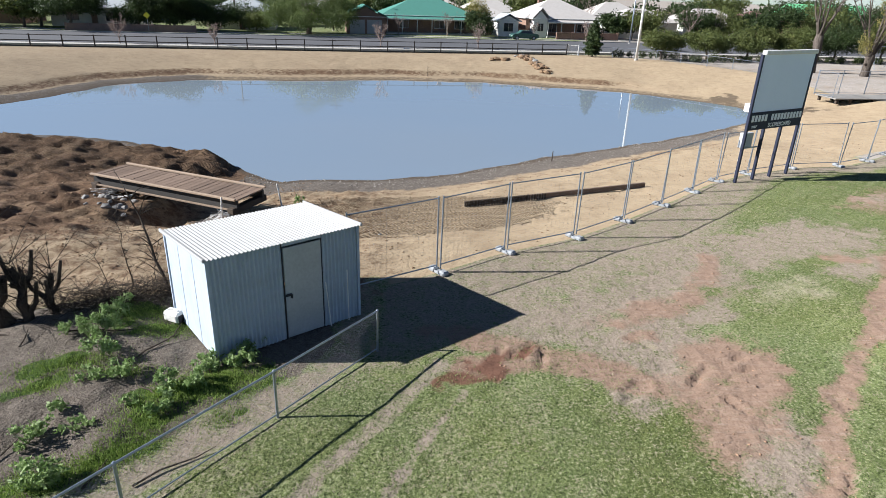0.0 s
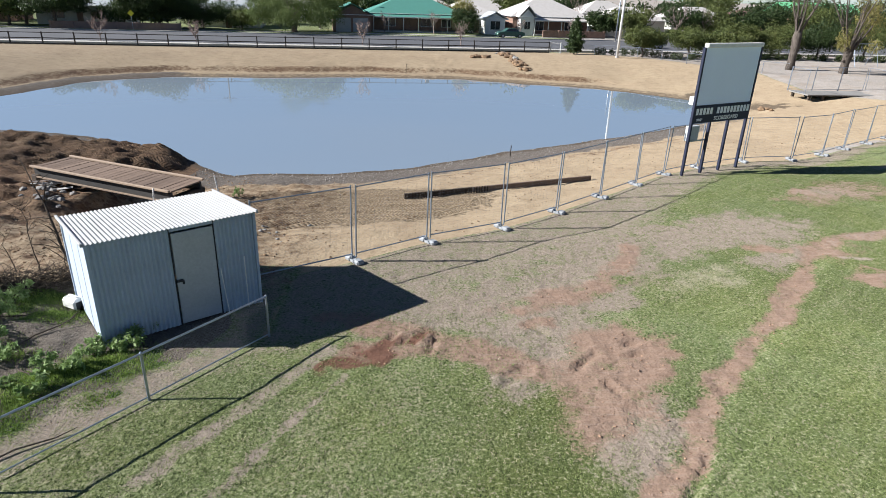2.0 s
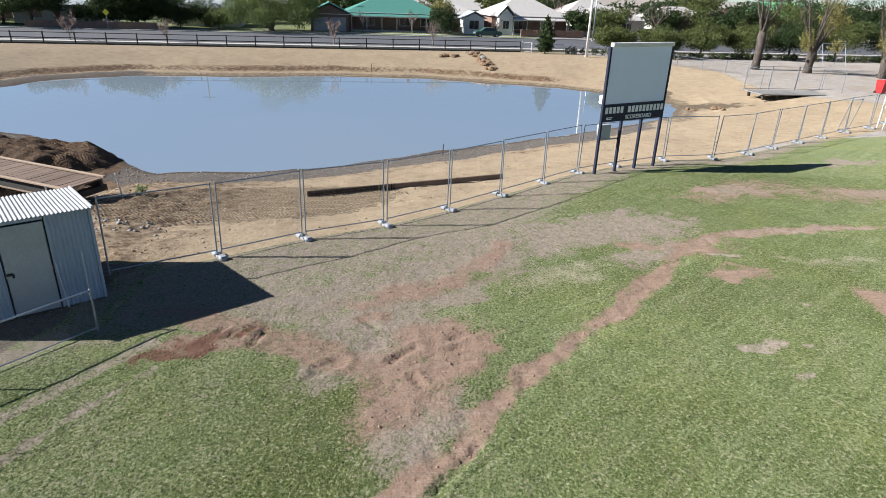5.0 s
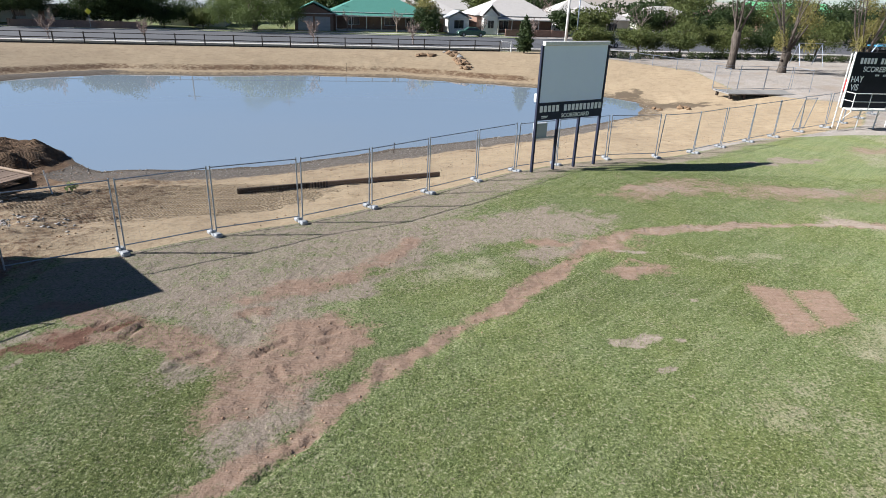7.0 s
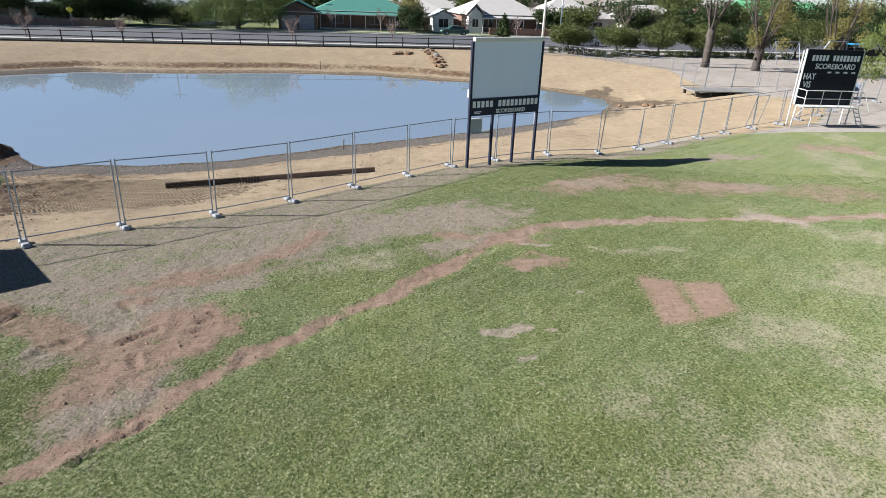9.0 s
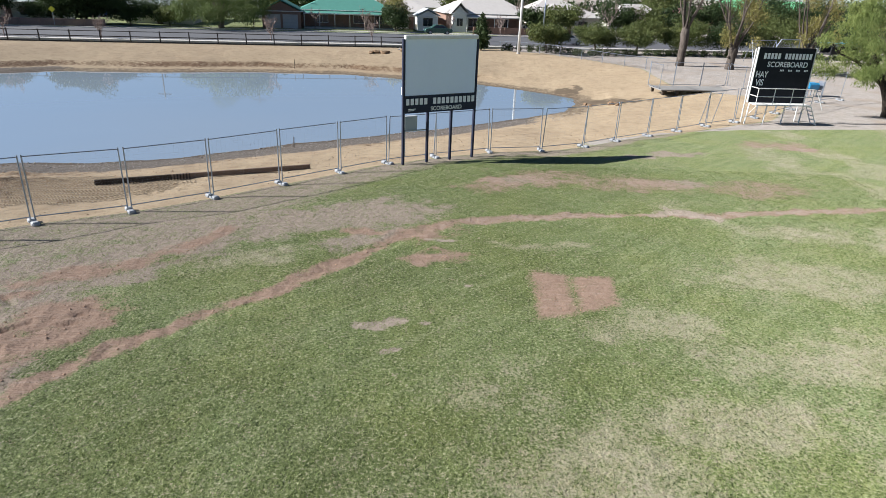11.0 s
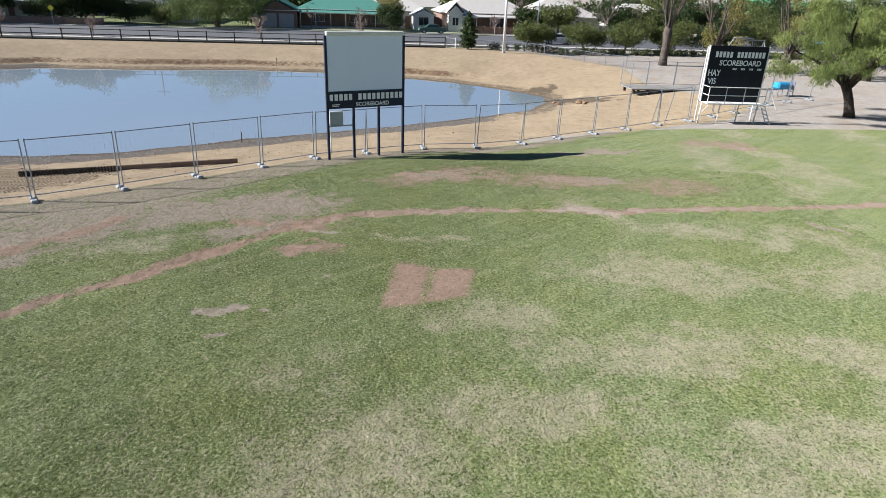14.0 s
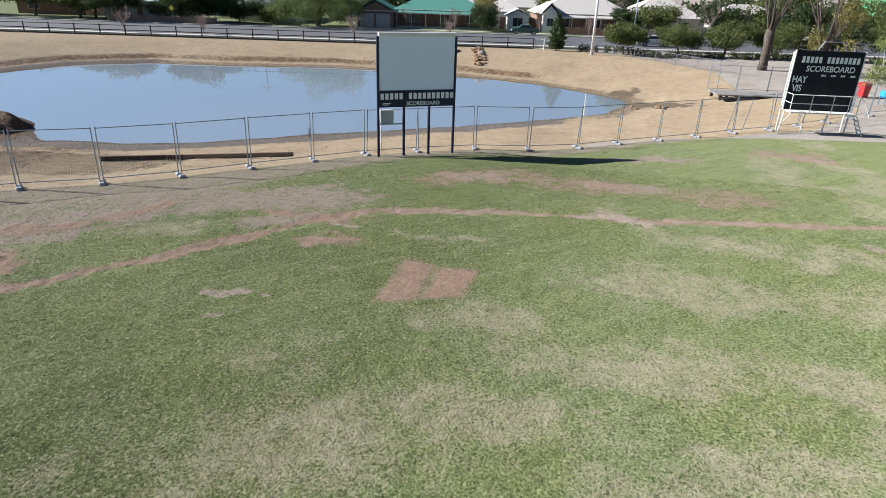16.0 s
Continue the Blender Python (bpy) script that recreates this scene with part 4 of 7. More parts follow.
def panel_parts(t, L):
    for x in (0.03, L - 0.03):
        part("upright", PANEL_MESH["upright"], M_GALV, t, at=Matrix.Translation((x, 0, 0)))
    part("top_rail", Shape().tube((0.03, 0, PANEL_H), (L - 0.03, 0, PANEL_H), 0.017, 8), M_GALV, t)
    part("bottom_rail", Shape().tube((0.03, 0, 0.17), (L - 0.03, 0, 0.17), 0.017, 8), M_GALV, t)
    s = Shape()
    k = int(L / 0.15)
    for i in range(1, k):
        x = L * i / k
        s.tube((x, 0.004, 0.17), (x, 0.004, PANEL_H), 0.0009, 3, caps=False)
    for j in range(1, 24):
        z = 0.17 + (PANEL_H - 0.17) * j / 24
        s.tube((0.03, -0.004, z), (L - 0.03, -0.004, z), 0.0011, 3, caps=False)
    part("wire_infill", s, M_WIRE, t)


PANEL_MESH = {
    "upright": Shape().tube((0, 0, 0.06), (0, 0, PANEL_H + 0.05), 0.021, 10).mesh("upright", M_GALV),
    "foot": Shape().box((0, -0.19, 0.07), (0.22, 0.25, 0.14), bev=0.04).box((0, 0.19, 0.07), (0.22, 0.25, 0.14), bev=0.04).box((0, 0, 0.045), (0.16, 0.2, 0.07), bev=0.01).mesh("foot", M_FOOT),
    "clamp": Shape().box((0, 0, 0), (0.16, 0.06, 0.05), bev=0.01).mesh("clamp", M_GALV),
}


def build_panel(a, b, rng, lean=0.0):
    za, zb = level(*a), level(*b)
    L = math.hypot(b[0] - a[0], b[1] - a[1]) - 0.06
    ang = math.atan2(b[1] - a[1], b[0] - a[0])
    pitch = -math.atan2(zb - za, L)
    at = Matrix.Translation((a[0] + 0.03 * math.cos(ang), a[1] + 0.03 * math.sin(ang), za + 0.06)) @ Matrix.Rotation(ang, 4, 'Z') @ Matrix.Rotation(pitch, 4, 'Y') @ Matrix.Rotation(radians(lean), 4, 'X')
    t = thing("temporary_fence", at, "galvanised steel mesh panel of a temporary site fence", "fence", "temporary fence panels round the pond")
    panel_parts(t, L)


def build_foot(x, y, ang, rng):
    at = Matrix.Translation((x, y, level(x, y) - 0.01)) @ Matrix.Rotation(ang + rng.uniform(-0.25, 0.25), 4, 'Z')
    ob = part("concrete_block", PANEL_MESH["foot"], M_FOOT, at=at)
    tagged(ob, "grey concrete block foot under the fence uprights", "concrete block", "feet of the temporary fence")


def build_temp_fence(pts, seed, first_foot=True, group=True):
    rng = random.Random(seed)
    for k, (a, b) in enumerate(zip(pts, pts[1:])):
        build_panel(a, b, rng, rng.uniform(-1.5, 1.5))
    for k, p in enumerate(pts):
        if k == 0 and not first_foot:
            continue
        q, r = pts[max(k - 1, 0)], pts[min(k + 1, len(pts) - 1)]
        ang = math.atan2(r[1] - q[1], r[0] - q[0])
        build_foot(p[0], p[1], ang, rng)


build_temp_fence(FENCE, 3, first_foot=False)
build_temp_fence([(31.4, 37.25), (33.3, 38.7), (35.3, 40.3), (37.2, 42.0), (38.9, 43.7), (40.9, 45.2), (43.3, 46.8)], 5, first_foot=False)


# ---- video scoreboard ----
def bars(parent, x0, x1, z0, z1, count, y, gaps=()):
    """Plain bars in place of a name that is not lettered."""
    w = (x1 - x0) / count
    for k in range(count):
        if k in gaps:
            continue
        part("letter_bar", Shape().box((x0 + (k + 0.5) * w, y, (z0 + z1) / 2), (w * 0.68, 0.012, z1 - z0)), M_LETTER, parent)


def lettering(text, size, mat, parent, at, name="lettering", stretch=1.0, bold=0.0):
    cu = bpy.data.curves.new(name, 'FONT')
    cu.body, cu.size, cu.align_x, cu.extrude, cu.offset = text, size, 'CENTER', 0.004, bold
    tmp = bpy.data.objects.new(name, cu)
    scene.collection.objects.link(tmp)
    dep = bpy.context.evaluated_depsgraph_get()
    me = bpy.data.meshes.new_from_object(tmp.evaluated_get(dep))
    bpy.data.objects.remove(tmp)
    bpy.data.curves.remove(cu)
    me.materials.clear()
    me.materials.append(mat)
    me.name = name
    ob = new(name, me)
    ob.parent = parent
    ob.matrix_basis = at @ Matrix.Rotation(radians(90), 4, 'X') @ Matrix.Diagonal((stretch, 1, 1, 1))
    return ob


def build_video_board():
    a, b = Vector((12.08, 24.92)), Vector((15.08, 26.68))
    L = (b - a).length
    ang = math.atan2(b.y - a.y, b.x - a.x)
    t = thing("video_scoreboard", Matrix.Translation((a.x, a.y, 0.06)) @ Matrix.Rotation(ang, 4, 'Z'), "tall video scoreboard with pale blank screen on four navy posts", "scoreboard")
    for k, x in enumerate((0, L / 3, 2 * L / 3, L)):
        top = 4.82 if k in (0, 3) else 2.0
        part("post", Shape().box((x, 0.0 if k in (0, 3) else 0.02, top / 2 - 0.15), (0.10, 0.12, top + 0.3), bev=0.012), M_NAVY, t)
    scr = part("screen", Shape().box((L / 2, 0.0, 3.71), (L - 0.12, 0.09, 2.26), bev=0.012), M_SCREEN, t, "pale grey blank screen")
    part("cover_box", Shape().box((L / 2, -0.03, 4.90), (L - 0.06, 0.20, 0.16), bev=0.02), M_WHITE, t, "white roller cover housing")
    part("screen_edge", Shape().box((L / 2, -0.05, 2.585), (L - 0.12, 0.03, 0.03)), M_NAVY, t)
    ban = part("name_panel", Shape().box((L / 2, -0.03, 2.22), (L + 0.02, 0.07, 0.68), bev=0.008), M_NAVY, t, "navy name panel with white lettering")
    bars(ban, 0.06, L - 0.04, 2.22, 2.48, 16, -0.072, gaps=(5,))
    lettering("SCOREBOARD", 0.235, M_LETTER, ban, Matrix.Translation((L * 0.58, -0.068, 1.955)), bold=0.004)
    part("small_bar", Shape().box((0.36, -0.068, 2.05), (0.34, 0.01, 0.035)), M_LETTER, ban)
    part("small_bar", Shape().box((0.34, -0.068, 1.99), (0.28, 0.01, 0.03)), M_LETTER, ban)
    part("control_box", Shape().box((0.22, 0.24, 2.75), (0.28, 0.28, 0.34), bev=0.02), M_WHITE, t, "white plastic control box")
    part("meter_box", Shape().box((0.42, 0.21, 1.42), (0.60, 0.22, 0.62), bev=0.015), M_DOOR, t, "pale grey steel meter box")
    part("cross_rail", Shape().box((L / 6, 0.08, 1.12), (L / 3, 0.04, 0.05)), M_GALV, t)
    part("conduit", Shape().tube((0.15, 0.16, 0.0), (0.15, 0.16, 1.12), 0.025, 8), M_WHITE, t)


build_video_board()


# ---- hand-operated scoreboard ----
def build_manual_board():
    a, b = Vector((31.72, 36.55)), Vector((35.15, 36.95))
    L = (b - a).length
    ang = math.atan2(b.y - a.y, b.x - a.x)
    t = thing("manual_scoreboard", Matrix.Translation((a.x, a.y, 0.0)) @ Matrix.Rotation(ang, 4, 'Z'), "black scoreboard with white letters over a white railed platform", "scoreboard")
    face = part("board", Shape().box((L / 2, 0.12, 2.72), (L, 0.10, 3.14), bev=0.008), M_BLACK, t)
    part("side_panel", Shape().box((-0.04, 0.14, 2.72), (0.05, 0.14, 3.14), bev=0.008), M_WHITE, t, "white side panel")
    part("side_panel", Shape().box((L + 0.04, 0.14, 2.72), (0.05, 0.14, 3.14), bev=0.008), M_WHITE, t, "white side panel")
    bars(face, 0.30, L - 0.14, 3.66, 3.98, 14, 0.06, gaps=(5,))
    lettering("SCOREBOARD", 0.42, M_LETTER, face, Matrix.Translation((L * 0.55, 0.064, 3.22)), stretch=0.92, bold=0.006)
    lettering("HAY", 0.5, M_LETTER, face, Matrix.Translation((0.44, 0.064, 2.62)), stretch=0.75, bold=0.008)
    lettering("VIS", 0.5, M_LETTER, face, Matrix.Translation((0.40, 0.064, 2.16)), stretch=0.75, bold=0.008)
    for x in (1.62, 2.12, 2.62, 3.12):
        bars(face, x - 0.13, x + 0.13, 2.98, 3.08, 3, 0.06)
    for x in (0.0, L / 3, 2 * L / 3, L):
        part("post", Shape().tube((x - 0.12, -0.15, -0.1), (x, -0.05, 1.15), 0.04, 8), M_WHITE, t)
    for x in (0.0, L):
        part("rear_post", Shape().tube((x, 0.45, -0.1), (x, 0.45, 4.2), 0.04, 8), M_WHITE, t)
    part("platform", Shape().box((L / 2, -0.32, 1.13), (L - 0.1, 0.78, 0.06), bev=0.006), M_WHITE, t, "narrow white steel platform")
    for z in (1.62, 2.08):
        part("rail", Shape().tube((0.0, -0.68, z), (L, -0.68, z), 0.024, 8), M_WHITE, t)
        part("end_rail", Shape().tube((0.0, -0.68, z), (0.0, 0.05, z), 0.022, 8), M_WHITE, t)
    for x in (0.0, L * 0.3, L * 0.62, L * 0.86, L):
        part("baluster", Shape().tube((x, -0.68, 1.13), (x, -0.68, 2.08), 0.022, 8), M_WHITE, t)
    for x in (0.15, L - 0.15):
        part("brace", Shape().tube((x - 0.1, -0.12, 0.55), (x, -0.62, 1.1), 0.02, 6), M_WHITE, t)
    lad = part("ladder", Shape().tube((L + 0.05, -0.60, 1.15), (L + 0.60, -0.75, -0.05), 0.025, 8).tube((L + 0.05, -0.15, 1.15), (L + 0.60, -0.30, -0.05), 0.025, 8), M_WHITE, t, "short white steel ladder")
    for k in range(5):
        f = (k + 0.5) / 5
        part("tread", Shape().box((L + 0.05 + 0.55 * f, -0.375 - 0.15 * f, 1.15 - 1.2 * f), (0.14, 0.46, 0.03)), M_WHITE, lad)
    part("hand_rail", Shape().path([(L, -0.68, 2.08), (L + 0.30, -0.72, 1.75), (L + 0.72, -0.78, 0.9)], [0.022, 0.022, 0.022], 8), M_WHITE, t)
    part("top_frame", Shape().path([(L * 0.35, 0.5, 4.28), (L * 0.42, 0.5, 4.72), (L * 0.75, 0.5, 4.72), (L * 0.76, 0.5, 4.28)], [0.03] * 4, 8), M_GALV, t, "bent galvanised pipe above the board")


build_manual_board()


# ---- footbridge of planks ----
def build_footbridge():
    a, b = Vector((-12.5, 22.05)), Vector((-6.6, 19.85))
    L, W = (b - a).length, 1.62
    ang = math.atan2(b.y - a.y, b.x - a.x)
    t = thing("footbridge", Matrix.Translation((a.x, a.y, 0.22)) @ Matrix.Rotation(ang, 4, 'Z') @ Matrix.Rotation(radians(0.6), 4, 'Y'), "low weathered timber footbridge lying over the ditch", "footbridge")
    n = 26
    pl = Shape().box((0, 0, 0), (W - 0.2, L / n - 0.012, 0.05), bev=0.006).mesh("plank", M_PLANK)
    rng = random.Random(8)
    for k in range(n):
        at = Matrix.Translation(((k + 0.5) * L / n, rng.uniform(-0.01, 0.01), rng.uniform(-0.006, 0.006))) @ Matrix.Rotation(radians(90) + rng.uniform(-0.012, 0.012), 4, 'Z')
        part("plank", pl, M_PLANK, t, at=at)
    for y in (-W / 2, W / 2):
        part("edge_beam", Shape().box((L / 2, y, 0.045), (L + 0.05, 0.10, 0.075), bev=0.012), M_KERBW, t, "pale edge timber")
        # set outward and coloured dark to stand for the shaded void under the deck
        part("girder", Shape().box((L / 2, y * 0.84, -0.18), (L, 0.10, 0.30), bev=0.01), M_POSTW, t)
    part("lower_rail", Shape().box((L / 2, -W / 2 - 0.06, -0.30), (L * 0.92, 0.05, 0.06), bev=0.006), M_KERBW, t)
    for x in (0.15, L - 0.15):
        part("end_sill", Shape().box((x, 0, -0.36), (0.25, W + 0.2, 0.22), bev=0.02), M_OLDWOOD, t)


build_footbridge()


# ---- long dark timber lying on the sand ----
def build_beam():
    a, b = Vector((0.72, 21.3)), Vector((8.2, 24.45))
    L, ang = (b - a).length, math.atan2(b.y - a.y, b.x - a.x)
    za, zb = level(a.x, a.y), level(b.x, b.y)
    at = Matrix.Translation((a.x, a.y, (za + zb) / 2 + 0.0)) @ Matrix.Rotation(ang, 4, 'Z') @ Matrix.Rotation(-math.atan2(zb - za, L) * 0.6, 4, 'Y')
    t = thing("timber_edging", at, "long dark timber edging wall lying on the sandy bank", "timber")
    rng = random.Random(3)
    for k in range(3):
        part("beam", Shape().box((L * (k + 0.5) / 3, 0, 0.08), (L / 3 - 0.01, 0.09, 0.20), bev=0.01), M_OLDWOOD if k == 0 else M_PLANK, t)
    st = Shape().box((0, 0, 0), (0.05, 0.03, 0.24), bev=0.004).mesh("stake", M_OLDWOOD)
    for k in range(30):
        part("stake", st, M_OLDWOOD, t, at=Matrix.Translation(((k + 0.5) * L / 3 / 30 * 1.25 + 0.03, -0.062, 0.08)) @ Matrix.Rotation(rng.uniform(-0.04, 0.04), 4, 'Y'))


build_beam()

# ---- trees, shrubs ----
def leaves(centers, radii, count, size, seed, droop=0.0, inner=0.25):
    """A cloud of leaf sprays: lumps of them round the centres, thinner inside."""
    rng = np.random.RandomState(seed)
    centers, radii = np.array(centers, float), np.array(radii, float)
    if radii.ndim == 1:
        radii = np.repeat(radii[:, None], 3, 1)
    w = radii.prod(1) ** (2 / 3)
    pick = rng.choice(len(centers), count, p=w / w.sum())
    d = rng.normal(size=(count, 3))
    d /= np.linalg.norm(d, axis=1)[:, None]
    rad = inner + (1 - inner) * rng.rand(count) ** 0.45
    lump = 0.82 + 0.3 * np.sin(d[:, 0] * 5.1 + pick * 1.7) * np.sin(d[:, 1] * 4.7 + 2.0) + 0.18 * np.sin(d[:, 2] * 8.3 + pick)
    p = centers[pick] + d * radii[pick] * (rad * lump)[:, None]
    a = rng.normal(size=(count, 3))
    a[:, 2] -= droop * 2.5
    a /= np.linalg.norm(a, axis=1)[:, None]
    b = np.cross(a, d + rng.normal(size=(count, 3)) * 0.8)
    b /= np.linalg.norm(b, axis=1)[:, None] + 1e-6
    s = size * (0.55 + 0.9 * rng.rand(count))
    a, b = a * s[:, None], b * (s * (0.45 - 0.2 * min(droop, 1)))[:, None]
    v = np.stack([p - a * 0.5, p + b * 0.5 - a * 0.05, p + a * 0.5, p - b * 0.5 + a * 0.05], 1).reshape(-1, 3)
    me = bpy.data.meshes.new("crown")
    me.vertices.add(len(v))
    me.vertices.foreach_set("co", v.ravel())
    me.loops.add(len(v))
    me.loops.foreach_set("vertex_index", np.arange(len(v)))
    me.polygons.add(count)
    me.polygons.foreach_set("loop_start", np.arange(0, len(v), 4))
    me.update(calc_edges=True)
    return me


def limbs(rng, base, top, r, spread, n, depth=2, seg=6, up=0.5):
    """A tapered trunk with forking limbs."""
    s = Shape()
    b, t = Vector(base), Vector(top)
    pts = [b]
    for k in range(1, 5):
        f = k / 4
        pts.append(b.lerp(t, f) + Vector((rng.uniform(-1, 1), rng.uniform(-1, 1), 0)) * r * 0.7)
    s.path(pts, [r * 1.25, r, r * 0.88, r * 0.75, r * 0.62], seg + 3)

    def grow(p, d, length, rad, left):
        q = p
        rr = rad
        ps, rs = [p], [rad]
        for _ in range(3):
            d = (d + Vector((rng.uniform(-1, 1), rng.uniform(-1, 1), rng.uniform(-0.3, 0.8) * up)) * 0.28).normalized()
            q = q + d * length / 3
            rr = max(rr * 0.78, 0.012)
            ps.append(q)
            rs.append(rr)
        s.path(ps, rs, seg if left > 0 else 4)
        if left > 0:
            for _ in range(rng.randint(2, 3)):
                k = rng.randint(1, 3)
                nd = (d + Vector((rng.uniform(-1, 1), rng.uniform(-1, 1), rng.uniform(-0.4, 0.9))) * 0.75).normalized()
                grow(ps[k], nd, length * rng.uniform(0.5, 0.8), rs[k] * 0.7, left - 1)

    for k in range(n):
        a = 2 * math.pi * (k + rng.uniform(-0.3, 0.3)) / n
        d = Vector((math.cos(a) * spread, math.sin(a) * spread, 1.0)).normalized()
        grow(pts[-1 if k % 2 == 0 else -2], d, (spread + 1) * (t - b).length * 0.45, r * 0.5, depth)
    return s


def crown_lumps(rng, h, w, low, n=9):
    """Centres and sizes of the lumps of a broad crown."""
    cs, rs = [(0, 0, (low + h) / 2)], [(w * 0.47, w * 0.47, (h - low) * 0.54)]
    for k in range(n):
        a = 2 * math.pi * k / n + rng.uniform(-0.3, 0.3)
        q = rng.uniform(0.22, 0.44)
        zz = rng.uniform(low + (h - low) * 0.25, h - (h - low) * 0.28)
        r = rng.uniform(0.19, 0.30)
        cs.append((math.cos(a) * w * q, math.sin(a) * w * q, zz))
        rs.append((w * r, w * r, (h - low) * r * 1.15))
    return cs, rs


def build_tree(x, y, h, w, low, leaf, label, count, size, seed, trunk_r=0.25, droop=0.0, bark=None, category="tree", group="", name="tree"):
    rng = random.Random(seed)
    z = level(x, y)
    t = thing(name, Matrix.Translation((x, y, z)) @ Matrix.Rotation(rng.uniform(0, 6), 4, 'Z'), label, category, group)
    part("trunk", limbs(rng, (0, 0, -0.2), (0, 0, low + (h - low) * 0.25), trunk_r, 0.8, 5, 1), bark or M_BARK, t, smooth=True)
    cs, rs = crown_lumps(rng, h, w, low)
    me = leaves(cs, rs, count, size, seed, droop)
    me.materials.append(leaf)
    part("crown", me, leaf, t)
    return t


def build_bare_tree(x, y, h, w, label, seed, r=0.07, twigs=1, fork=0.35, mat=None, leaf=None, n_leaf=0, leaf_size=0.2, group="", depth=3, n=5):
    rng = random.Random(seed)
    z = level(x, y)
    t = thing("bare_tree", Matrix.Translation((x, y, z)), label, "tree", group)
    part("trunk", limbs(rng, (0, 0, -0.15), (rng.uniform(-.1, .1), 0, h * fork), r, w / h * 0.9, n, depth, 5, 0.9), mat or M_TWIG, t)
    if leaf is not None:
        cs = [(rng.uniform(-w * 0.45, w * 0.45), rng.uniform(-w * 0.45, w * 0.45), rng.uniform(h * 0.45, h)) for _ in range(14)]
        me = leaves(cs, [(w * 0.17, w * 0.17, h * 0.10)] * 14, n_leaf, leaf_size, seed)
        me.materials.append(leaf)
        part("crown", me, leaf, t)
    return t


# ---- timber fence along the street ----
def build_timber_fence():
    t = thing("timber_fence", Matrix.Translation(road_at(0, 0, 0)) @ Matrix.Rotation(ROAD_TURN, 4, 'Z'), "long dark post-and-rail timber fence between the bank and street", "fence")
    sp = 3.2
    post = Shape().box((0, 0, 0.56), (0.12, 0.12, 1.5), bev=0.012).mesh("post", M_POSTW)
    us = [14.85 - sp * k for k in range(38)]
    for u in us:
        p = road_at(u, 0)
        part("post", post, M_POSTW, t, at=Matrix.Translation((u, 0, level(p.x, p.y))))
    for u0, u1 in zip(us, us[1:]):
        p, q = road_at(u0, 0), road_at(u1, 0)
        z = (level(p.x, p.y) + level(q.x, q.y)) / 2
        for zz, hh in ((1.22, 0.07), (0.66, 0.10)):
            part("rail", Shape().box(((u0 + u1) / 2, -0.07, z + zz), (sp - 0.01, 0.045, hh)), M_POSTW, t)
        part("kickboard", Shape().box(((u0 + u1) / 2, -0.07, z + 0.08), (sp - 0.01, 0.05, 0.14)), M_POSTW, t)


build_timber_fence()


# ---- wire fence of the park ----
def build_park_fence(name, pts, H, label, spacing=2.7, mesh_pitch=0.16, seed=1):
    t = thing(name, Matrix.Identity(4), label, "fence")
    for a, b in zip(pts, pts[1:]):
        a, b = Vector(a), Vector(b)
        n = max(1, round((b - a).length / spacing))
        for k in range(n):
            p, q = a.lerp(b, k / n), a.lerp(b, (k + 1) / n)
            zp, zq = level(p.x, p.y), level(q.x, q.y)
            part("post", Shape().tube((p.x, p.y, zp - 0.1), (p.x, p.y, zp + H + 0.03), 0.03, 8), M_GALV, t)
            part("top_rail", Shape().tube((p.x, p.y, zp + H), (q.x, q.y, zq + H), 0.022, 6), M_GALV, t)
            at = Matrix.Translation((p.x, p.y, (zp + zq) / 2)) @ Matrix.Rotation(math.atan2(q.y - p.y, q.x - p.x), 4, 'Z')
            part("wire_mesh", diamond(Shape(), (q - p).length, 0.04, H, mesh_pitch, 0.003), M_WIRE, t, at=at)


build_park_fence("park_fence", [(16.0, 80.0), (19.8, 78.4), (24.3, 75.8), (28.3, 70.6), (31.8, 65.6), (35.4, 62.6)], 1.15, "galvanised chain-link fence between the bank and park")


def build_gate():
    t = thing("wire_gate", Matrix.Translation((14.75, 80.68, level(14.7, 80.7))) @ Matrix.Rotation(radians(-25), 4, 'Z'), "white pipe gate with wire infill beside the timber fence", "gate")
    for x in (0.0, 1.3):
        part("post", Shape().tube((x, 0, -0.1), (x, 0, 1.35), 0.035, 8), M_WHITE, t)
    part("gate_frame", Shape().path([(0.06, 0, 0.12), (0.06, 0, 1.2), (1.24, 0, 1.2), (1.24, 0, 0.12), (0.06, 0, 0.12)], [0.022] * 5, 6), M_WHITE, t)
    part("wire_mesh", diamond(Shape(), 1.18, 0.12, 1.2, 0.12, 0.003), M_WIRE, t, at=Matrix.Translation((0.06, 0, 0)))


build_gate()


def build_pole(x, y, h, r, label, mat, name="light_pole"):
    z = level(x, y)
    t = thing(name, Matrix.Translation((x, y, z)), label, "pole")
    part("shaft", Shape().tube((0, 0, -0.3), (0, 0, h), r, 14, r * 0.75), mat, t, smooth=True)
    part("collar", Shape().tube((0, 0, -0.05), (0, 0, 0.18), r * 1.25, 14), M_CONC, t)
    part("cap", Shape().tube((0, 0, h), (0, 0, h + 0.06), r * 0.8, 14, r * 0.5), M_GALV, t)
    return t


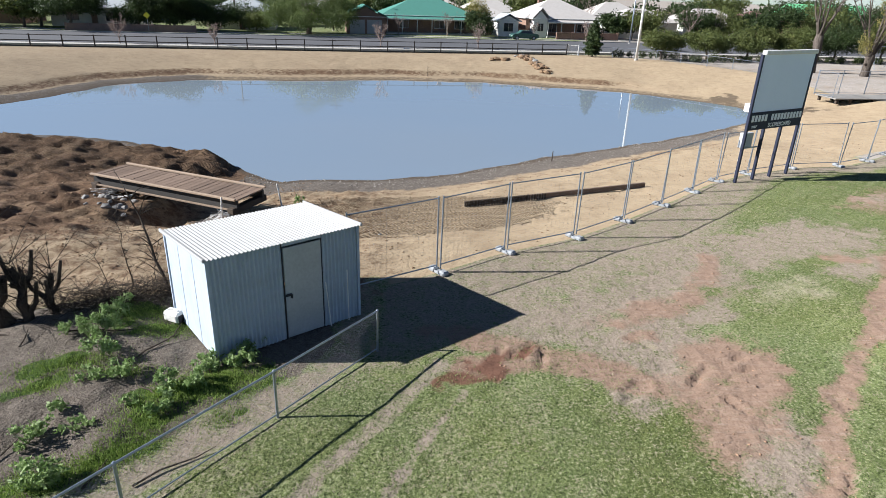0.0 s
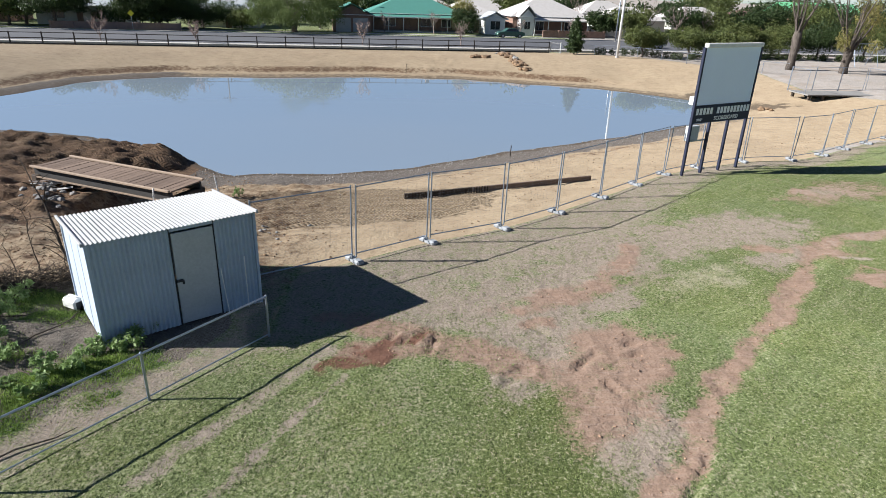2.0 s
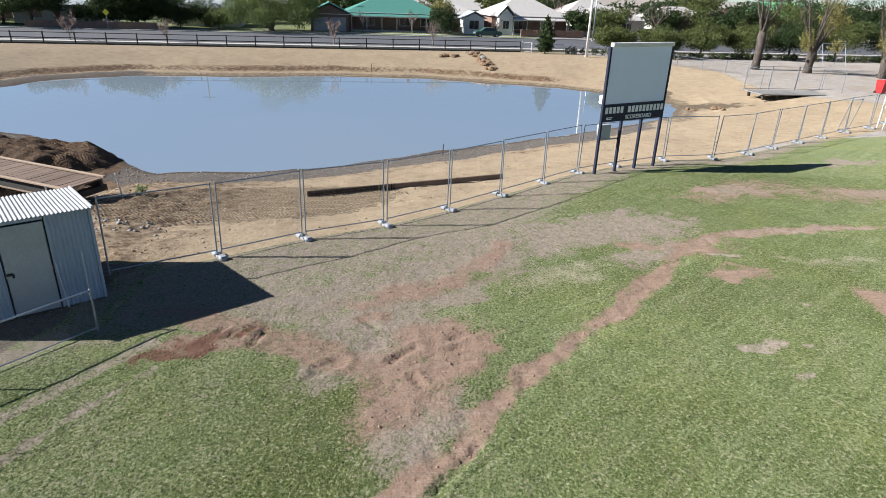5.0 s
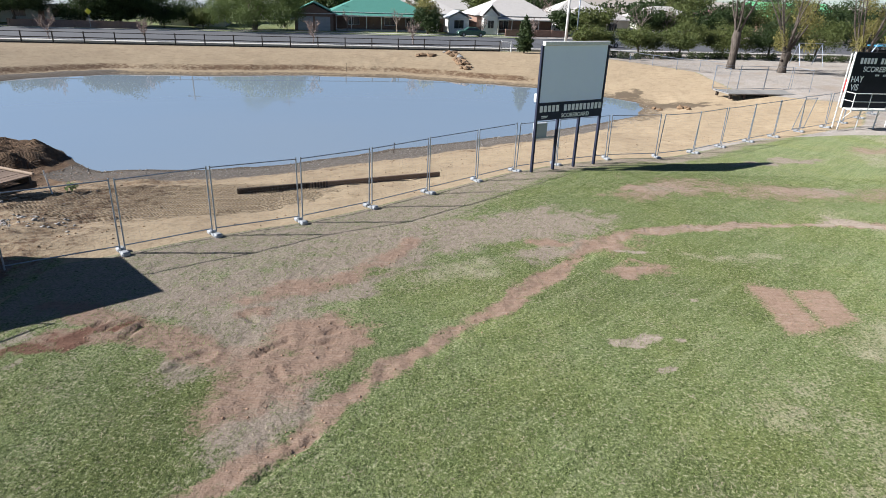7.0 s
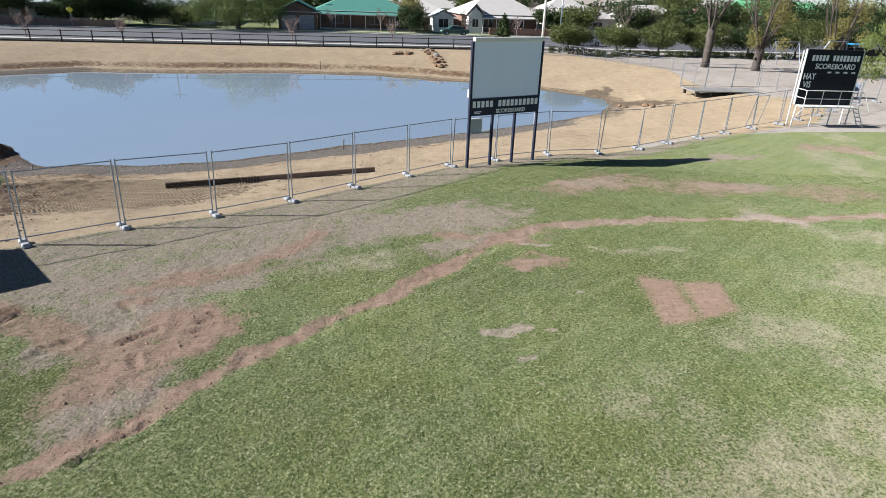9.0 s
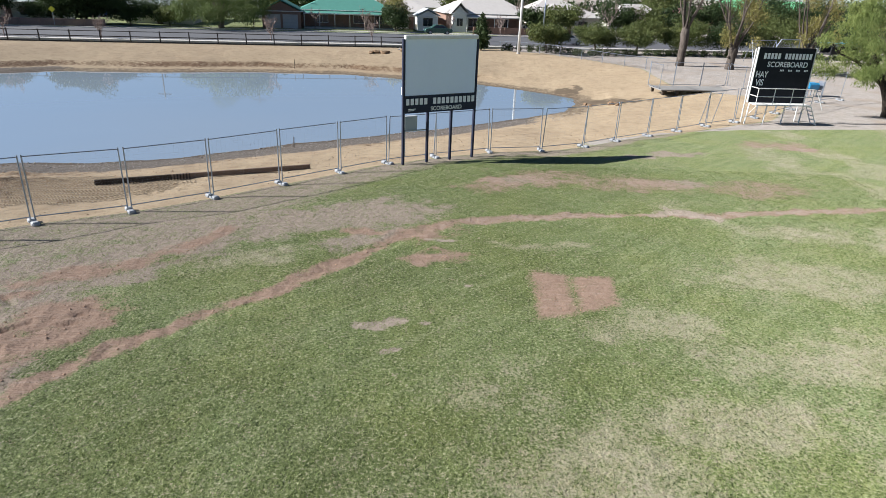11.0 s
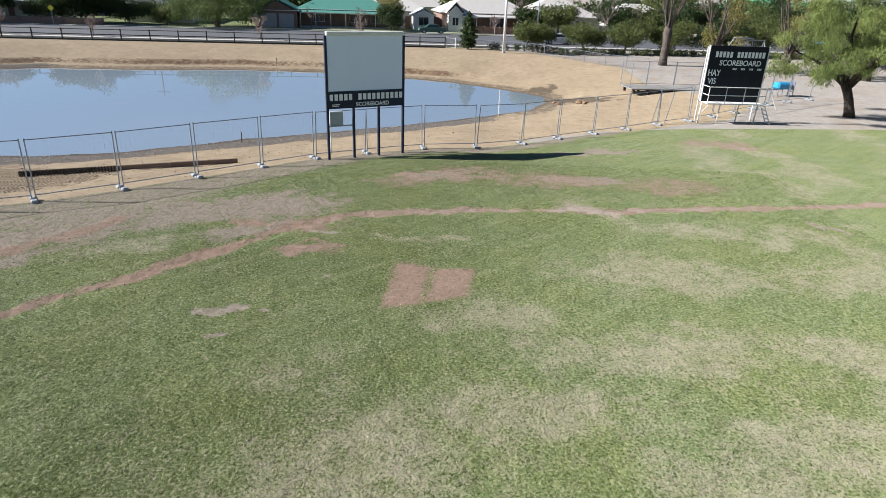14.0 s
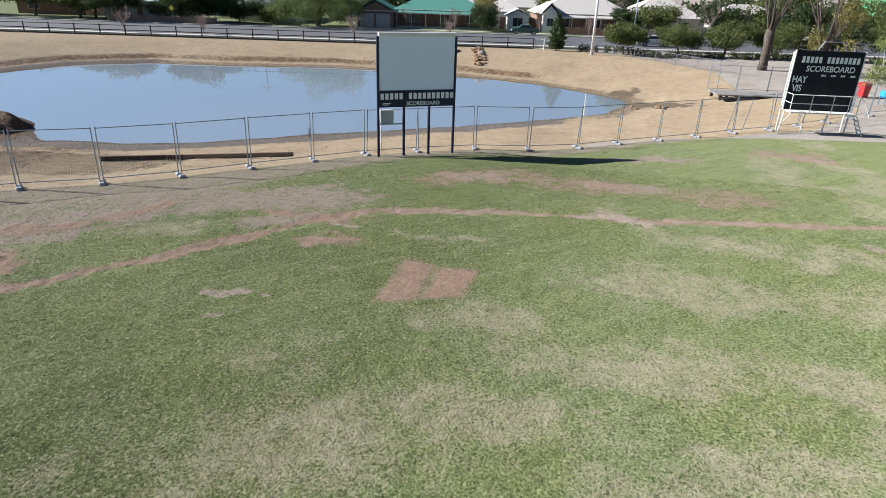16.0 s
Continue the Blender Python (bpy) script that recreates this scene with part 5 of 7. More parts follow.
build_pole(21.7, 74.9, 9.5, 0.15, "tall white round pole standing on the sandy bank", M_WHITE)
wp = build_pole(-34.5, 104.5, 9.0, 0.13, "grey wooden power pole with one crossarm", M_OLDWOOD, "power_pole")
part("crossarm", Shape().box((0, 0, 8.3), (2.2, 0.1, 0.12), bev=0.01), M_OLDWOOD, wp)
wp = build_pole(-19.5, 108.0, 10.0, 0.12, "grey wooden power pole with one crossarm", M_OLDWOOD, "power_pole")
part("crossarm", Shape().box((0, 0, 9.3), (2.2, 0.1, 0.12), bev=0.01), M_OLDWOOD, wp)
build_pole(28.0, 101.5, 8.5, 0.11, "thin grey street pole beyond the road", M_GALV)


def build_sign(x, y):
    z = level(x, y)
    t = thing("road_sign", Matrix.Translation((x, y, z)) @ Matrix.Rotation(ROAD_TURN, 4, 'Z'), "yellow diamond warning sign on a thin post", "sign")
    part("post", Shape().tube((0, 0, -0.1), (0, 0, 2.6), 0.03, 8), M_GALV, t)
    part("plate", Shape().box((0, -0.05, 2.3), (0.62, 0.02, 0.62), tilt=Matrix.Rotation(radians(45), 4, 'Y'), bev=0.006), M_SIGN, t, "yellow diamond plate")


M_SIGN = simple("yellow_sign", (0.80, 0.72, 0.03), (0.7, 0.6, 0.03), 0.5, relief=0)
build_sign(-41.8, 89.6)

# ---- houses ----
M_TIN_GREEN = corrugated_mat("green_roof_steel", (0.075, 0.225, 0.185), (0.06, 0.175, 0.145))
M_TIN_PALE = corrugated_mat("pale_roof_steel", (0.48, 0.455, 0.43), (0.36, 0.335, 0.31))
M_TIN_GREY = corrugated_mat("grey_roof_steel", (0.38, 0.41, 0.43), (0.28, 0.30, 0.32))
M_TIN_RED = corrugated_mat("dull_red_roof_steel", (0.19, 0.095, 0.10), (0.15, 0.075, 0.08))
M_TIN_MINT = corrugated_mat("bright_green_roof_steel", (0.16, 0.50, 0.25), (0.13, 0.40, 0.20))
M_BRICK = simple("brown_brick", (0.27, 0.17, 0.125), (0.20, 0.12, 0.09), 0.9, scale=1.5, fine=12, relief=0.4)
M_RENDER = simple("cream_render", (0.70, 0.68, 0.62), (0.60, 0.58, 0.52), 0.85, scale=0.8, fine=15)
M_WBOARD = simple("white_weatherboard", (0.80, 0.80, 0.78), (0.70, 0.69, 0.66), 0.7, scale=0.8, fine=15)
M_GLASS = simple("dark_window_glass", (0.03, 0.035, 0.04), (0.02, 0.025, 0.03), 0.06, relief=0, spec=0.6)
M_ROLLER = simple("grey_roller_door", (0.44, 0.44, 0.45), (0.37, 0.37, 0.38), 0.6, scale=1, fine=20)
M_REDBRICK = simple("mauve_brick_wall", (0.30, 0.195, 0.16), (0.22, 0.145, 0.12), 0.9, scale=1.0, fine=14, relief=0.4)


def roof_shape(w, d, eave, ridge, over, kind):
    s = Shape()
    x, y = w / 2 + over, d / 2 + over
    t = 0.12
    if kind == "hip":
        r = max(x - y, 0.4)
        top = [(-r, 0, ridge), (r, 0, ridge)]
        base = [(-x, -y, eave), (x, -y, eave), (x, y, eave), (-x, y, eave)]
        v = [Vector(p) for p in base + top] + [Vector((p[0], p[1], p[2] - t)) for p in base]
        f = [(0, 1, 5, 4), (1, 2, 5), (2, 3, 4, 5), (3, 0, 4), (0, 6, 7, 1), (1, 7, 8, 2), (2, 8, 9, 3), (3, 9, 6, 0), (6, 9, 8, 7)]
    elif kind == "gable_front":
        v = [Vector(p) for p in [(-x, -y, eave), (x, -y, eave), (x, y, eave), (-x, y, eave), (0, -y, ridge), (0, y, ridge)]]
        v += [p - Vector((0, 0, t)) for p in v]
        f = [(0, 4, 5, 3), (4, 1, 2, 5), (6, 9, 11, 10), (10, 11, 8, 7), (0, 6, 10, 4), (4, 10, 7, 1), (3, 5, 11, 9), (5, 2, 8, 11), (0, 3, 9, 6), (1, 7, 8, 2)]
    else:
        v = [Vector(p) for p in [(-x, -y, eave), (x, -y, eave), (x, y, eave), (-x, y, eave), (-x, 0, ridge), (x, 0, ridge)]]
        v += [p - Vector((0, 0, t)) for p in v]
        f = [(0, 1, 5, 4), (4, 5, 2, 3), (6, 10, 11, 7), (10, 9, 8, 11), (0, 4, 10, 6), (4, 3, 9, 10), (1, 7, 11, 5), (5, 11, 8, 2), (0, 6, 7, 1), (3, 2, 8, 9)]
    return s.add(v, f)


def window_at(t, x, y, z, w, h, frame_mat=None):
    fm = frame_mat or M_WHITE
    ob = part("window", Shape().box((x, y - 0.03, z + h / 2 + 0.03), (w + 0.12, 0.06, 0.06)).box((x, y - 0.03, z - h / 2 - 0.03), (w + 0.16, 0.09, 0.06)).box((x - w / 2 - 0.03, y - 0.03, z), (0.06, 0.06, h)).box((x + w / 2 + 0.03, y - 0.03, z), (0.06, 0.06, h)).box((x, y - 0.03, z), (0.04, 0.05, h)), fm, t)
    part("pane", Shape().box((x, y - 0.012, z), (w, 0.02, h)), M_GLASS, ob, "dark window pane")
    return ob


def build_house(u, v, w, d, eave, ridge, roof, wall, kind, label, windows=(), doors=(), verandah=None, garage=(), turn=0.0, over=0.45, chimney=None, z=0.0):
    p = road_at(u, v + d / 2, z)
    t = thing("house", Matrix.Translation(p) @ Matrix.Rotation(ROAD_TURN + radians(turn), 4, 'Z'), label, "house")
    s = Shape().box((0, 0, eave / 2 - 0.1), (w, d, eave + 0.15))
    if kind == "gable_front":
        rise = (ridge - eave) * w / (w + 2 * over)
        s.add([Vector((-w / 2, -d / 2, eave - 0.06)), Vector((w / 2, -d / 2, eave - 0.06)), Vector((0, -d / 2, eave + rise - 0.10)), Vector((-w / 2, d / 2, eave - 0.06)), Vector((w / 2, d / 2, eave - 0.06)), Vector((0, d / 2, eave + rise - 0.10))], [(0, 1, 2), (3, 5, 4), (0, 2, 5, 3), (1, 4, 5, 2)])
    part("wall", s, wall, t)
    part("roof", roof_shape(w, d, eave, ridge, over, kind), roof, t)
    part("gutter", Shape().box((0, -d / 2 - over - 0.05, eave - 0.05), (w + 2 * over, 0.10, 0.11), bev=0.02), M_WHITE, t)
    f = -d / 2
    for (x, zz, ww, hh) in windows:
        window_at(t, x, f, zz, ww, hh)
    for x in doors:
        dr = part("door", Shape().box((x, f - 0.02, 1.02), (0.86, 0.05, 2.04), bev=0.01), M_BRICK, t, "brown front door")
        part("door_handle", Shape().box((x + 0.33, f - 0.06, 1.0), (0.05, 0.05, 0.12), bev=0.01), M_GALV, dr)
    for x in garage:
        g = Shape()
        vs = [Vector((sx * 1.17 + x, f - 0.02 - (0.02 if k % 2 else 0.0), 0.02 + k * 0.105)) for k in range(21) for sx in (-1, 1)]
        g.add(vs, [(2 * k, 2 * k + 1, 2 * k + 3, 2 * k + 2) for k in range(20)])
        part("garage_door", g, M_ROLLER, t, "grey ribbed roller door")
    if verandah:
        x0, x1, deep, zh = verandah
        part("verandah_roof", Shape().add([Vector((x0, f - deep, zh - 0.35)), Vector((x1, f - deep, zh - 0.35)), Vector((x1, f, zh)), Vector((x0, f, zh)), Vector((x0, f - deep, zh - 0.43)), Vector((x1, f - deep, zh - 0.43)), Vector((x1, f, zh - 0.08)), Vector((x0, f, zh - 0.08))], [(0, 1, 2, 3), (4, 7, 6, 5), (0, 4, 5, 1), (1, 5, 6, 2), (0, 3, 7, 4)]), roof, t)
        part("verandah_floor", Shape().box(((x0 + x1) / 2, f - deep / 2, 0.12), (x1 - x0, deep, 0.24)), M_CONC, t)
        part("fascia", Shape().box(((x0 + x1) / 2, f - deep - 0.02, zh - 0.42), (x1 - x0, 0.05, 0.16)), M_WHITE, t)
        n = max(2, round((x1 - x0) / 2.4))
        for k in range(n + 1):
            x = x0 + 0.1 + (x1 - x0 - 0.2) * k / n
            part("verandah_post", Shape().box((x, f - deep + 0.08, (zh - 0.4) / 2), (0.11, 0.11, zh - 0.4), bev=0.01), M_WHITE, t)
    if chimney:
        part("chimney", Shape().box((chimney[0], chimney[1], ridge), (0.7, 0.6, 1.6), bev=0.02).box((chimney[0], chimney[1], ridge + 0.82), (0.85, 0.75, 0.12)), M_BRICK, t)
    return t


WIN3 = [(-4.4, 1.5, 1.7, 1.2), (1.6, 1.5, 1.7, 1.2), (5.0, 1.5, 1.5, 1.2)]
build_house(-48.5, 30, 12, 9, 2.8, 4.8, M_TIN_GREY, M_RENDER, "hip", "grey-roofed cream house behind a brick wall", [(-3, 1.5, 1.8, 1.2), (2.5, 1.5, 1.8, 1.2)], (0,))
build_house(-27.5, 32, 10, 9, 2.8, 4.9, M_TIN_GREY, M_RENDER, "hip", "pale grey hip-roofed house behind a big tree", [(-3, 1.5, 1.8, 1.2), (2.5, 1.5, 1.8, 1.2)], (0,))
build_house(-8.2, 27.5, 6.0, 8, 2.65, 4.3, M_TIN_GREEN, M_BRICK, "gable_front", "green-roofed brick garage with two grey roller doors", garage=(-1.35, 1.35))
build_house(2.6, 31, 15.5, 10, 2.85, 5.25, M_TIN_GREEN, M_BRICK, "hip", "low brick house with a green steel roof and verandah", WIN3, (-1.5,), (-7.4, 7.4, 2.3, 2.75), chimney=(3, 1))
build_house(13.3, 33, 7.0, 9, 2.9, 4.6, M_TIN_PALE, M_RENDER, "hip", "small cream house with a pale green-grey roof", [(-2.2, 1.5, 1.4, 1.2), (1.8, 1.5, 1.4, 1.2)], (0,))
build_house(15.6, 29, 3.4, 4, 2.5, 3.6, M_TIN_GREY, M_WBOARD, "gable_front", "white weatherboard gabled porch", [(0, 1.45, 1.6, 1.3)])
# separate wing added to carry the house's bright white left end
build_house(20.9, 28.2, 2.4, 6, 3.0, 4.7, M_TIN_PALE, M_WBOARD, "gable_front", "white weatherboard gabled wing beside a verandah", [(0, 1.6, 1.0, 1.2)])
# the verandah's shade is put into the wall colour, as brown brick
build_house(25.6, 30, 13.4, 11, 3.0, 5.9, M_TIN_PALE, M_BRICK, "hip", "house with a wide pale steel roof and deep verandah, wall browned for its shade", [(-2.0, 1.5, 1.6, 1.3), (3.4, 1.5, 1.6, 1.3)], (0.8,), (-3.6, 6.0, 2.4, 2.85), chimney=(-2, 2))
build_house(41.5, 31, 12, 9, 2.8, 4.9, M_TIN_PALE, M_RENDER, "hip", "pale-roofed house half hidden behind trees", [(-3, 1.5, 1.8, 1.2), (2.5, 1.5, 1.8, 1.2)], (0,))
build_house(57, 34, 13, 9, 2.8, 5.2, M_TIN_PALE, M_RENDER, "hip", "pale metal-roofed house behind dark trees", [(-3, 1.5, 1.8, 1.2)], (0,))
build_house(73, 40, 12, 9, 2.9, 5.0, M_TIN_RED, M_BRICK, "hip", "dull red-roofed brick house behind trees", [(-3, 1.5, 1.8, 1.2)], (0,))
build_house(93, 44, 18, 12, 3.6, 6.6, M_TIN_MINT, M_BRICK, "gable", "long building with a bright green steel roof", [(-5, 1.6, 1.8, 1.2), (0, 1.6, 1.8, 1.2), (5, 1.6, 1.8, 1.2)])
build_house(-66, 34, 12, 9, 2.8, 4.8, M_TIN_GREY, M_BRICK, "hip", "grey-roofed brick house beyond the street trees", [(-3, 1.5, 1.8, 1.2)], (0,))
for k, (u, v, m) in enumerate(((-38, 55, M_TIN_PALE), (-15, 56, M_TIN_PALE), (8, 54, M_TIN_PALE), (20, 57, M_TIN_PALE), (34, 56, M_TIN_PALE), (49, 58, M_TIN_PALE))):
    build_house(u, v, 12, 9, 3.0, 5.6, m, M_RENDER, "hip", "pale-roofed house in the row behind", [(-3, 1.5, 1.8, 1.2), (3, 1.5, 1.8, 1.2)])


def build_garden_wall(u0, u1, v, h, mat, label, name="garden_wall"):
    t = thing(name, Matrix.Translation(road_at((u0 + u1) / 2, v, 0)) @ Matrix.Rotation(ROAD_TURN, 4, 'Z'), label, "wall")
    L = u1 - u0
    n = max(1, round(L / 3))
    for k in range(n):
        part("panel", Shape().box((-L / 2 + (k + 0.5) * L / n, 0, h / 2), (L / n - 0.25, 0.14, h + 0.1)), mat, t)
    for k in range(n + 1):
        part("pier", Shape().box((-L / 2 + k * L / n, 0, h / 2 + 0.05), (0.32, 0.32, h + 0.2), bev=0.02), mat, t)
    part("coping", Shape().box((0, 0, h + 0.075), (L, 0.2, 0.05)), mat, t)


build_garden_wall(-50, -33, 22.5, 0.85, M_REDBRICK, "low mauve brick garden wall along the street")
build_garden_wall(22.5, 33, 24.2, 1.0, M_BRICK, "low brown brick fence before the white house")


# ---- parked cars ----
def build_car(x, y, ang, col, label, seed):
    paint = simple("car_paint", col, tuple(c * 0.85 for c in col), 0.25, relief=0, spec=0.6)
    t = thing("car", Matrix.Translation((x, y, 0.03)) @ Matrix.Rotation(ang, 4, 'Z'), label, "car")
    prof = [(-2.15, 0.42), (-2.15, 0.82), (-1.9, 0.93), (-1.35, 0.96), (-0.75, 1.42), (0.55, 1.45), (1.15, 0.98), (1.95, 0.86), (2.18, 0.66), (2.18, 0.40), (1.75, 0.25), (-1.8, 0.25)]
    bm = bmesh.new()
    a = [bm.verts.new((px, -0.86 + (0.14 if pz > 1.2 else 0.0), pz)) for px, pz in prof]
    b = [bm.verts.new((px, 0.86 - (0.14 if pz > 1.2 else 0.0), pz)) for px, pz in prof]
    bm.faces.new(a)
    bm.faces.new(b[::-1])
    for k in range(len(a)):
        bm.faces.new((a[k], b[k], b[(k + 1) % len(a)], a[(k + 1) % len(a)]))
    bmesh.ops.recalc_face_normals(bm, faces=bm.faces)
    bmesh.ops.bevel(bm, geom=list(bm.edges), offset=0.05, segments=2, affect='EDGES')
    me = bpy.data.meshes.new("body")
    bm.to_mesh(me)
    bm.free()
    me.materials.append(paint)
    body = part("body", me, paint, t)
    for sgn in (-1, 1):
        y0, y1 = sgn * 0.868, sgn * 0.745
        part("side_window", Shape().add([Vector((-1.1, y0 * 0.985, 1.0)), Vector((0.95, y0 * 0.985, 1.02)), Vector((0.45, y1 + sgn * 0.012, 1.37)), Vector((-0.7, y1 + sgn * 0.012, 1.36)), Vector((-1.1, y0 * 0.9, 1.0)), Vector((0.95, y0 * 0.9, 1.02)), Vector((0.45, y1 * 0.95, 1.37)), Vector((-0.7, y1 * 0.95, 1.36))], [(0, 1, 2, 3), (4, 7, 6, 5), (0, 4, 5, 1), (1, 5, 6, 2), (2, 6, 7, 3), (3, 7, 4, 0)]), M_GLASS, t)
        for x0 in (-1.32, 1.38):
            wh = part("wheel", Shape().tube((x0, sgn * 0.70, 0.32), (x0, sgn * 0.885, 0.32), 0.32, 18), M_DARK, t)
            part("rim", Shape().tube((x0, sgn * 0.88, 0.32), (x0, sgn * 0.897, 0.32), 0.2, 14, 0.17), M_GALV, wh)
    for x0, mm in ((2.17, M_WHITE), (-2.14, M_TIN_RED)):
        for sgn in (-1, 1):
            part("lamp", Shape().box((x0, sgn * 0.6, 0.66), (0.06, 0.3, 0.12), bev=0.02), mm, t)


build_car(*road_at(16.1, 21.6)[:2], ROAD_TURN + 3.14, (0.045, 0.11, 0.09), "dark green sedan parked before the white house", 1)
build_car(*road_at(31.8, 6.6)[:2], ROAD_TURN, (0.62, 0.63, 0.64), "silver-white car parked beyond the bushes", 2)
build_car(*road_at(-42, 48)[:2], 0.3, (0.05, 0.12, 0.4), "blue car beside a far house", 4)

# street planting
for k, (x, y, h) in enumerate(((-37.3, 72.5, 4.0), (-27.3, 74.6, 3.6), (-8.5, 78.9, 4.2), (3.6, 82.4, 4.0), (13.6, 106.0, 3.6), (21.5, 103.0, 4.2))):
    build_bare_tree(x, y, h, h * 0.75, "small leafless street tree with fine pale twigs", 40 + k, 0.075, group="bare street trees", depth=4, n=7, fork=0.28)
build_tree(-21.3, 98.2, 8.2, 13.0, 0.1, M_LEAF_VERGE, "broad green pepper tree on the far verge", 46000, 0.24, 11, 0.42, 0.7)
build_tree(-53.5, 91.2, 5.8, 11.0, 1.7, M_LEAF_DARK, "dark dense street tree with a bare trunk", 22000, 0.27, 12, 0.22)
build_tree(-60.0, 95.0, 5.4, 9.0, 1.8, M_LEAF_OLIVE, "olive-green street tree with a bare trunk", 11000, 0.28, 13, 0.2)
build_tree(-41.0, 96.0, 6.9, 10.5, 0.7, M_LEAF_DARK, "dark dense street tree by the brick wall", 34000, 0.27, 14, 0.25)
build_tree(-69.0, 92.0, 5.6, 10.0, 1.7, M_LEAF_DARK, "dark dense street tree with a bare trunk", 10000, 0.3, 15, 0.25)
for k, (x, y, h, w, leaf) in enumerate(((-35.0, 97.5, 4.5, 6.5, M_LEAF_DARK), (-29.5, 98.5, 3.2, 4.5, M_LEAF_OLIVE), (-33.0, 103.0, 4.6, 7.0, M_LEAF_DARK), (4.4, 105.3, 4.2, 4.6, M_LEAF_DARK), (-46.5, 97.0, 5.0, 7.0, M_LEAF_DARK))):
    build_tree(x, y, h, w, 0.3, leaf, "rounded dark evergreen shrub in a front garden", 7500, 0.24, 20 + k, 0.12, category="shrub", name="garden_shrub")
build_tree(4.6, 107.5, 6.0, 4.0, 1.5, M_LEAF_GOLD, "yellowing tree in a front garden", 4500, 0.24, 27, 0.12)

# bushes between street and park
for k, (x, y, h, w, leaf) in enumerate(((25.3, 77.4, 3.5, 4.9, M_LEAF_OLIVE), (31.7, 79.8, 3.5, 6.4, M_LEAF_OLIVE), (37.2, 80.8, 4.0, 6.2, M_LEAF_OLIVE), (43.2, 82.4, 4.4, 6.6, M_LEAF_OLIVE), (49.6, 83.4, 4.7, 7.2, M_LEAF_DARK), (56.2, 84.4, 5.0, 7.5, M_LEAF_OLIVE), (63.4, 86.0, 5.4, 8.0, M_LEAF_DARK), (71.5, 87.0, 5.6, 8.5, M_LEAF_DARK))):
    build_tree(x, y, h, w * 0.92, 0.6, leaf, "bushy olive-green roadside tree with low crown", 16000, 0.19, 50 + k, 0.14, group="roadside bushes", name="bush")


def build_cypress():
    x, y = 17.5, 79.3
    t = thing("cypress", Matrix.Translation((x, y, level(x, y))), "narrow dark green conifer beside the gate", "tree")
    part("trunk", Shape().tube((0, 0, -0.1), (0, 0, 2.5), 0.09, 8, 0.04), M_DARKBARK, t)
    cs = [(0, 0, z) for z in (0.8, 1.5, 2.2, 2.9, 3.5, 4.0)]
    me = leaves(cs, [(1.15, 1.15, 0.7), (1.2, 1.2, 0.7), (1.1, 1.1, 0.65), (0.9, 0.9, 0.6), (0.65, 0.65, 0.5), (0.35, 0.35, 0.5)], 6500, 0.2, 61, -0.6)
    me.materials.append(M_LEAF_DARK)
    part("crown", me, M_LEAF_DARK, t)


build_cypress()


def build_hedge(pts, h, w, seed, label):
    """A low clipped line of shrubs."""
    cs, rs = [], []
    rng = random.Random(seed)
    for a, b in zip(pts, pts[1:]):
        L = math.hypot(b[0] - a[0], b[1] - a[1])
        n = int(L / 0.8)
        for k in range(n):
            f = k / n
            x, y = a[0] + (b[0] - a[0]) * f, a[1] + (b[1] - a[1]) * f
            if rng.random() < 0.15:
                continue
            cs.append((x + rng.uniform(-.2, .2), y + rng.uniform(-.3, .3), level(x, y) + h * 0.45))
            rs.append((w * rng.uniform(0.4, 0.7), w * rng.uniform(0.4, 0.7), h * rng.uniform(0.4, 0.62)))
    me = leaves(cs, rs, 230 * len(cs), 0.2, seed)
    me.materials.append(M_HEDGE)
    ob = part("hedge", me, M_HEDGE)
    tagged(ob, label, "hedge", kind="stuff")


build_hedge([(20.5, 80.2), (26.0, 78.0), (30.5, 73.5)], 0.95, 1.0, 71, "low straggling shrubs behind the wire fence")
build_hedge([(30.0, 76.0), (44.0, 79.5), (58.0, 81.0), (75.0, 82.0)], 0.9, 1.1, 72, "low dark hedge along the park's road side")

# park trees
M_LIMB = bark_mat("poplar_bark", (0.15, 0.125, 0.107), (0.045, 0.037, 0.03))


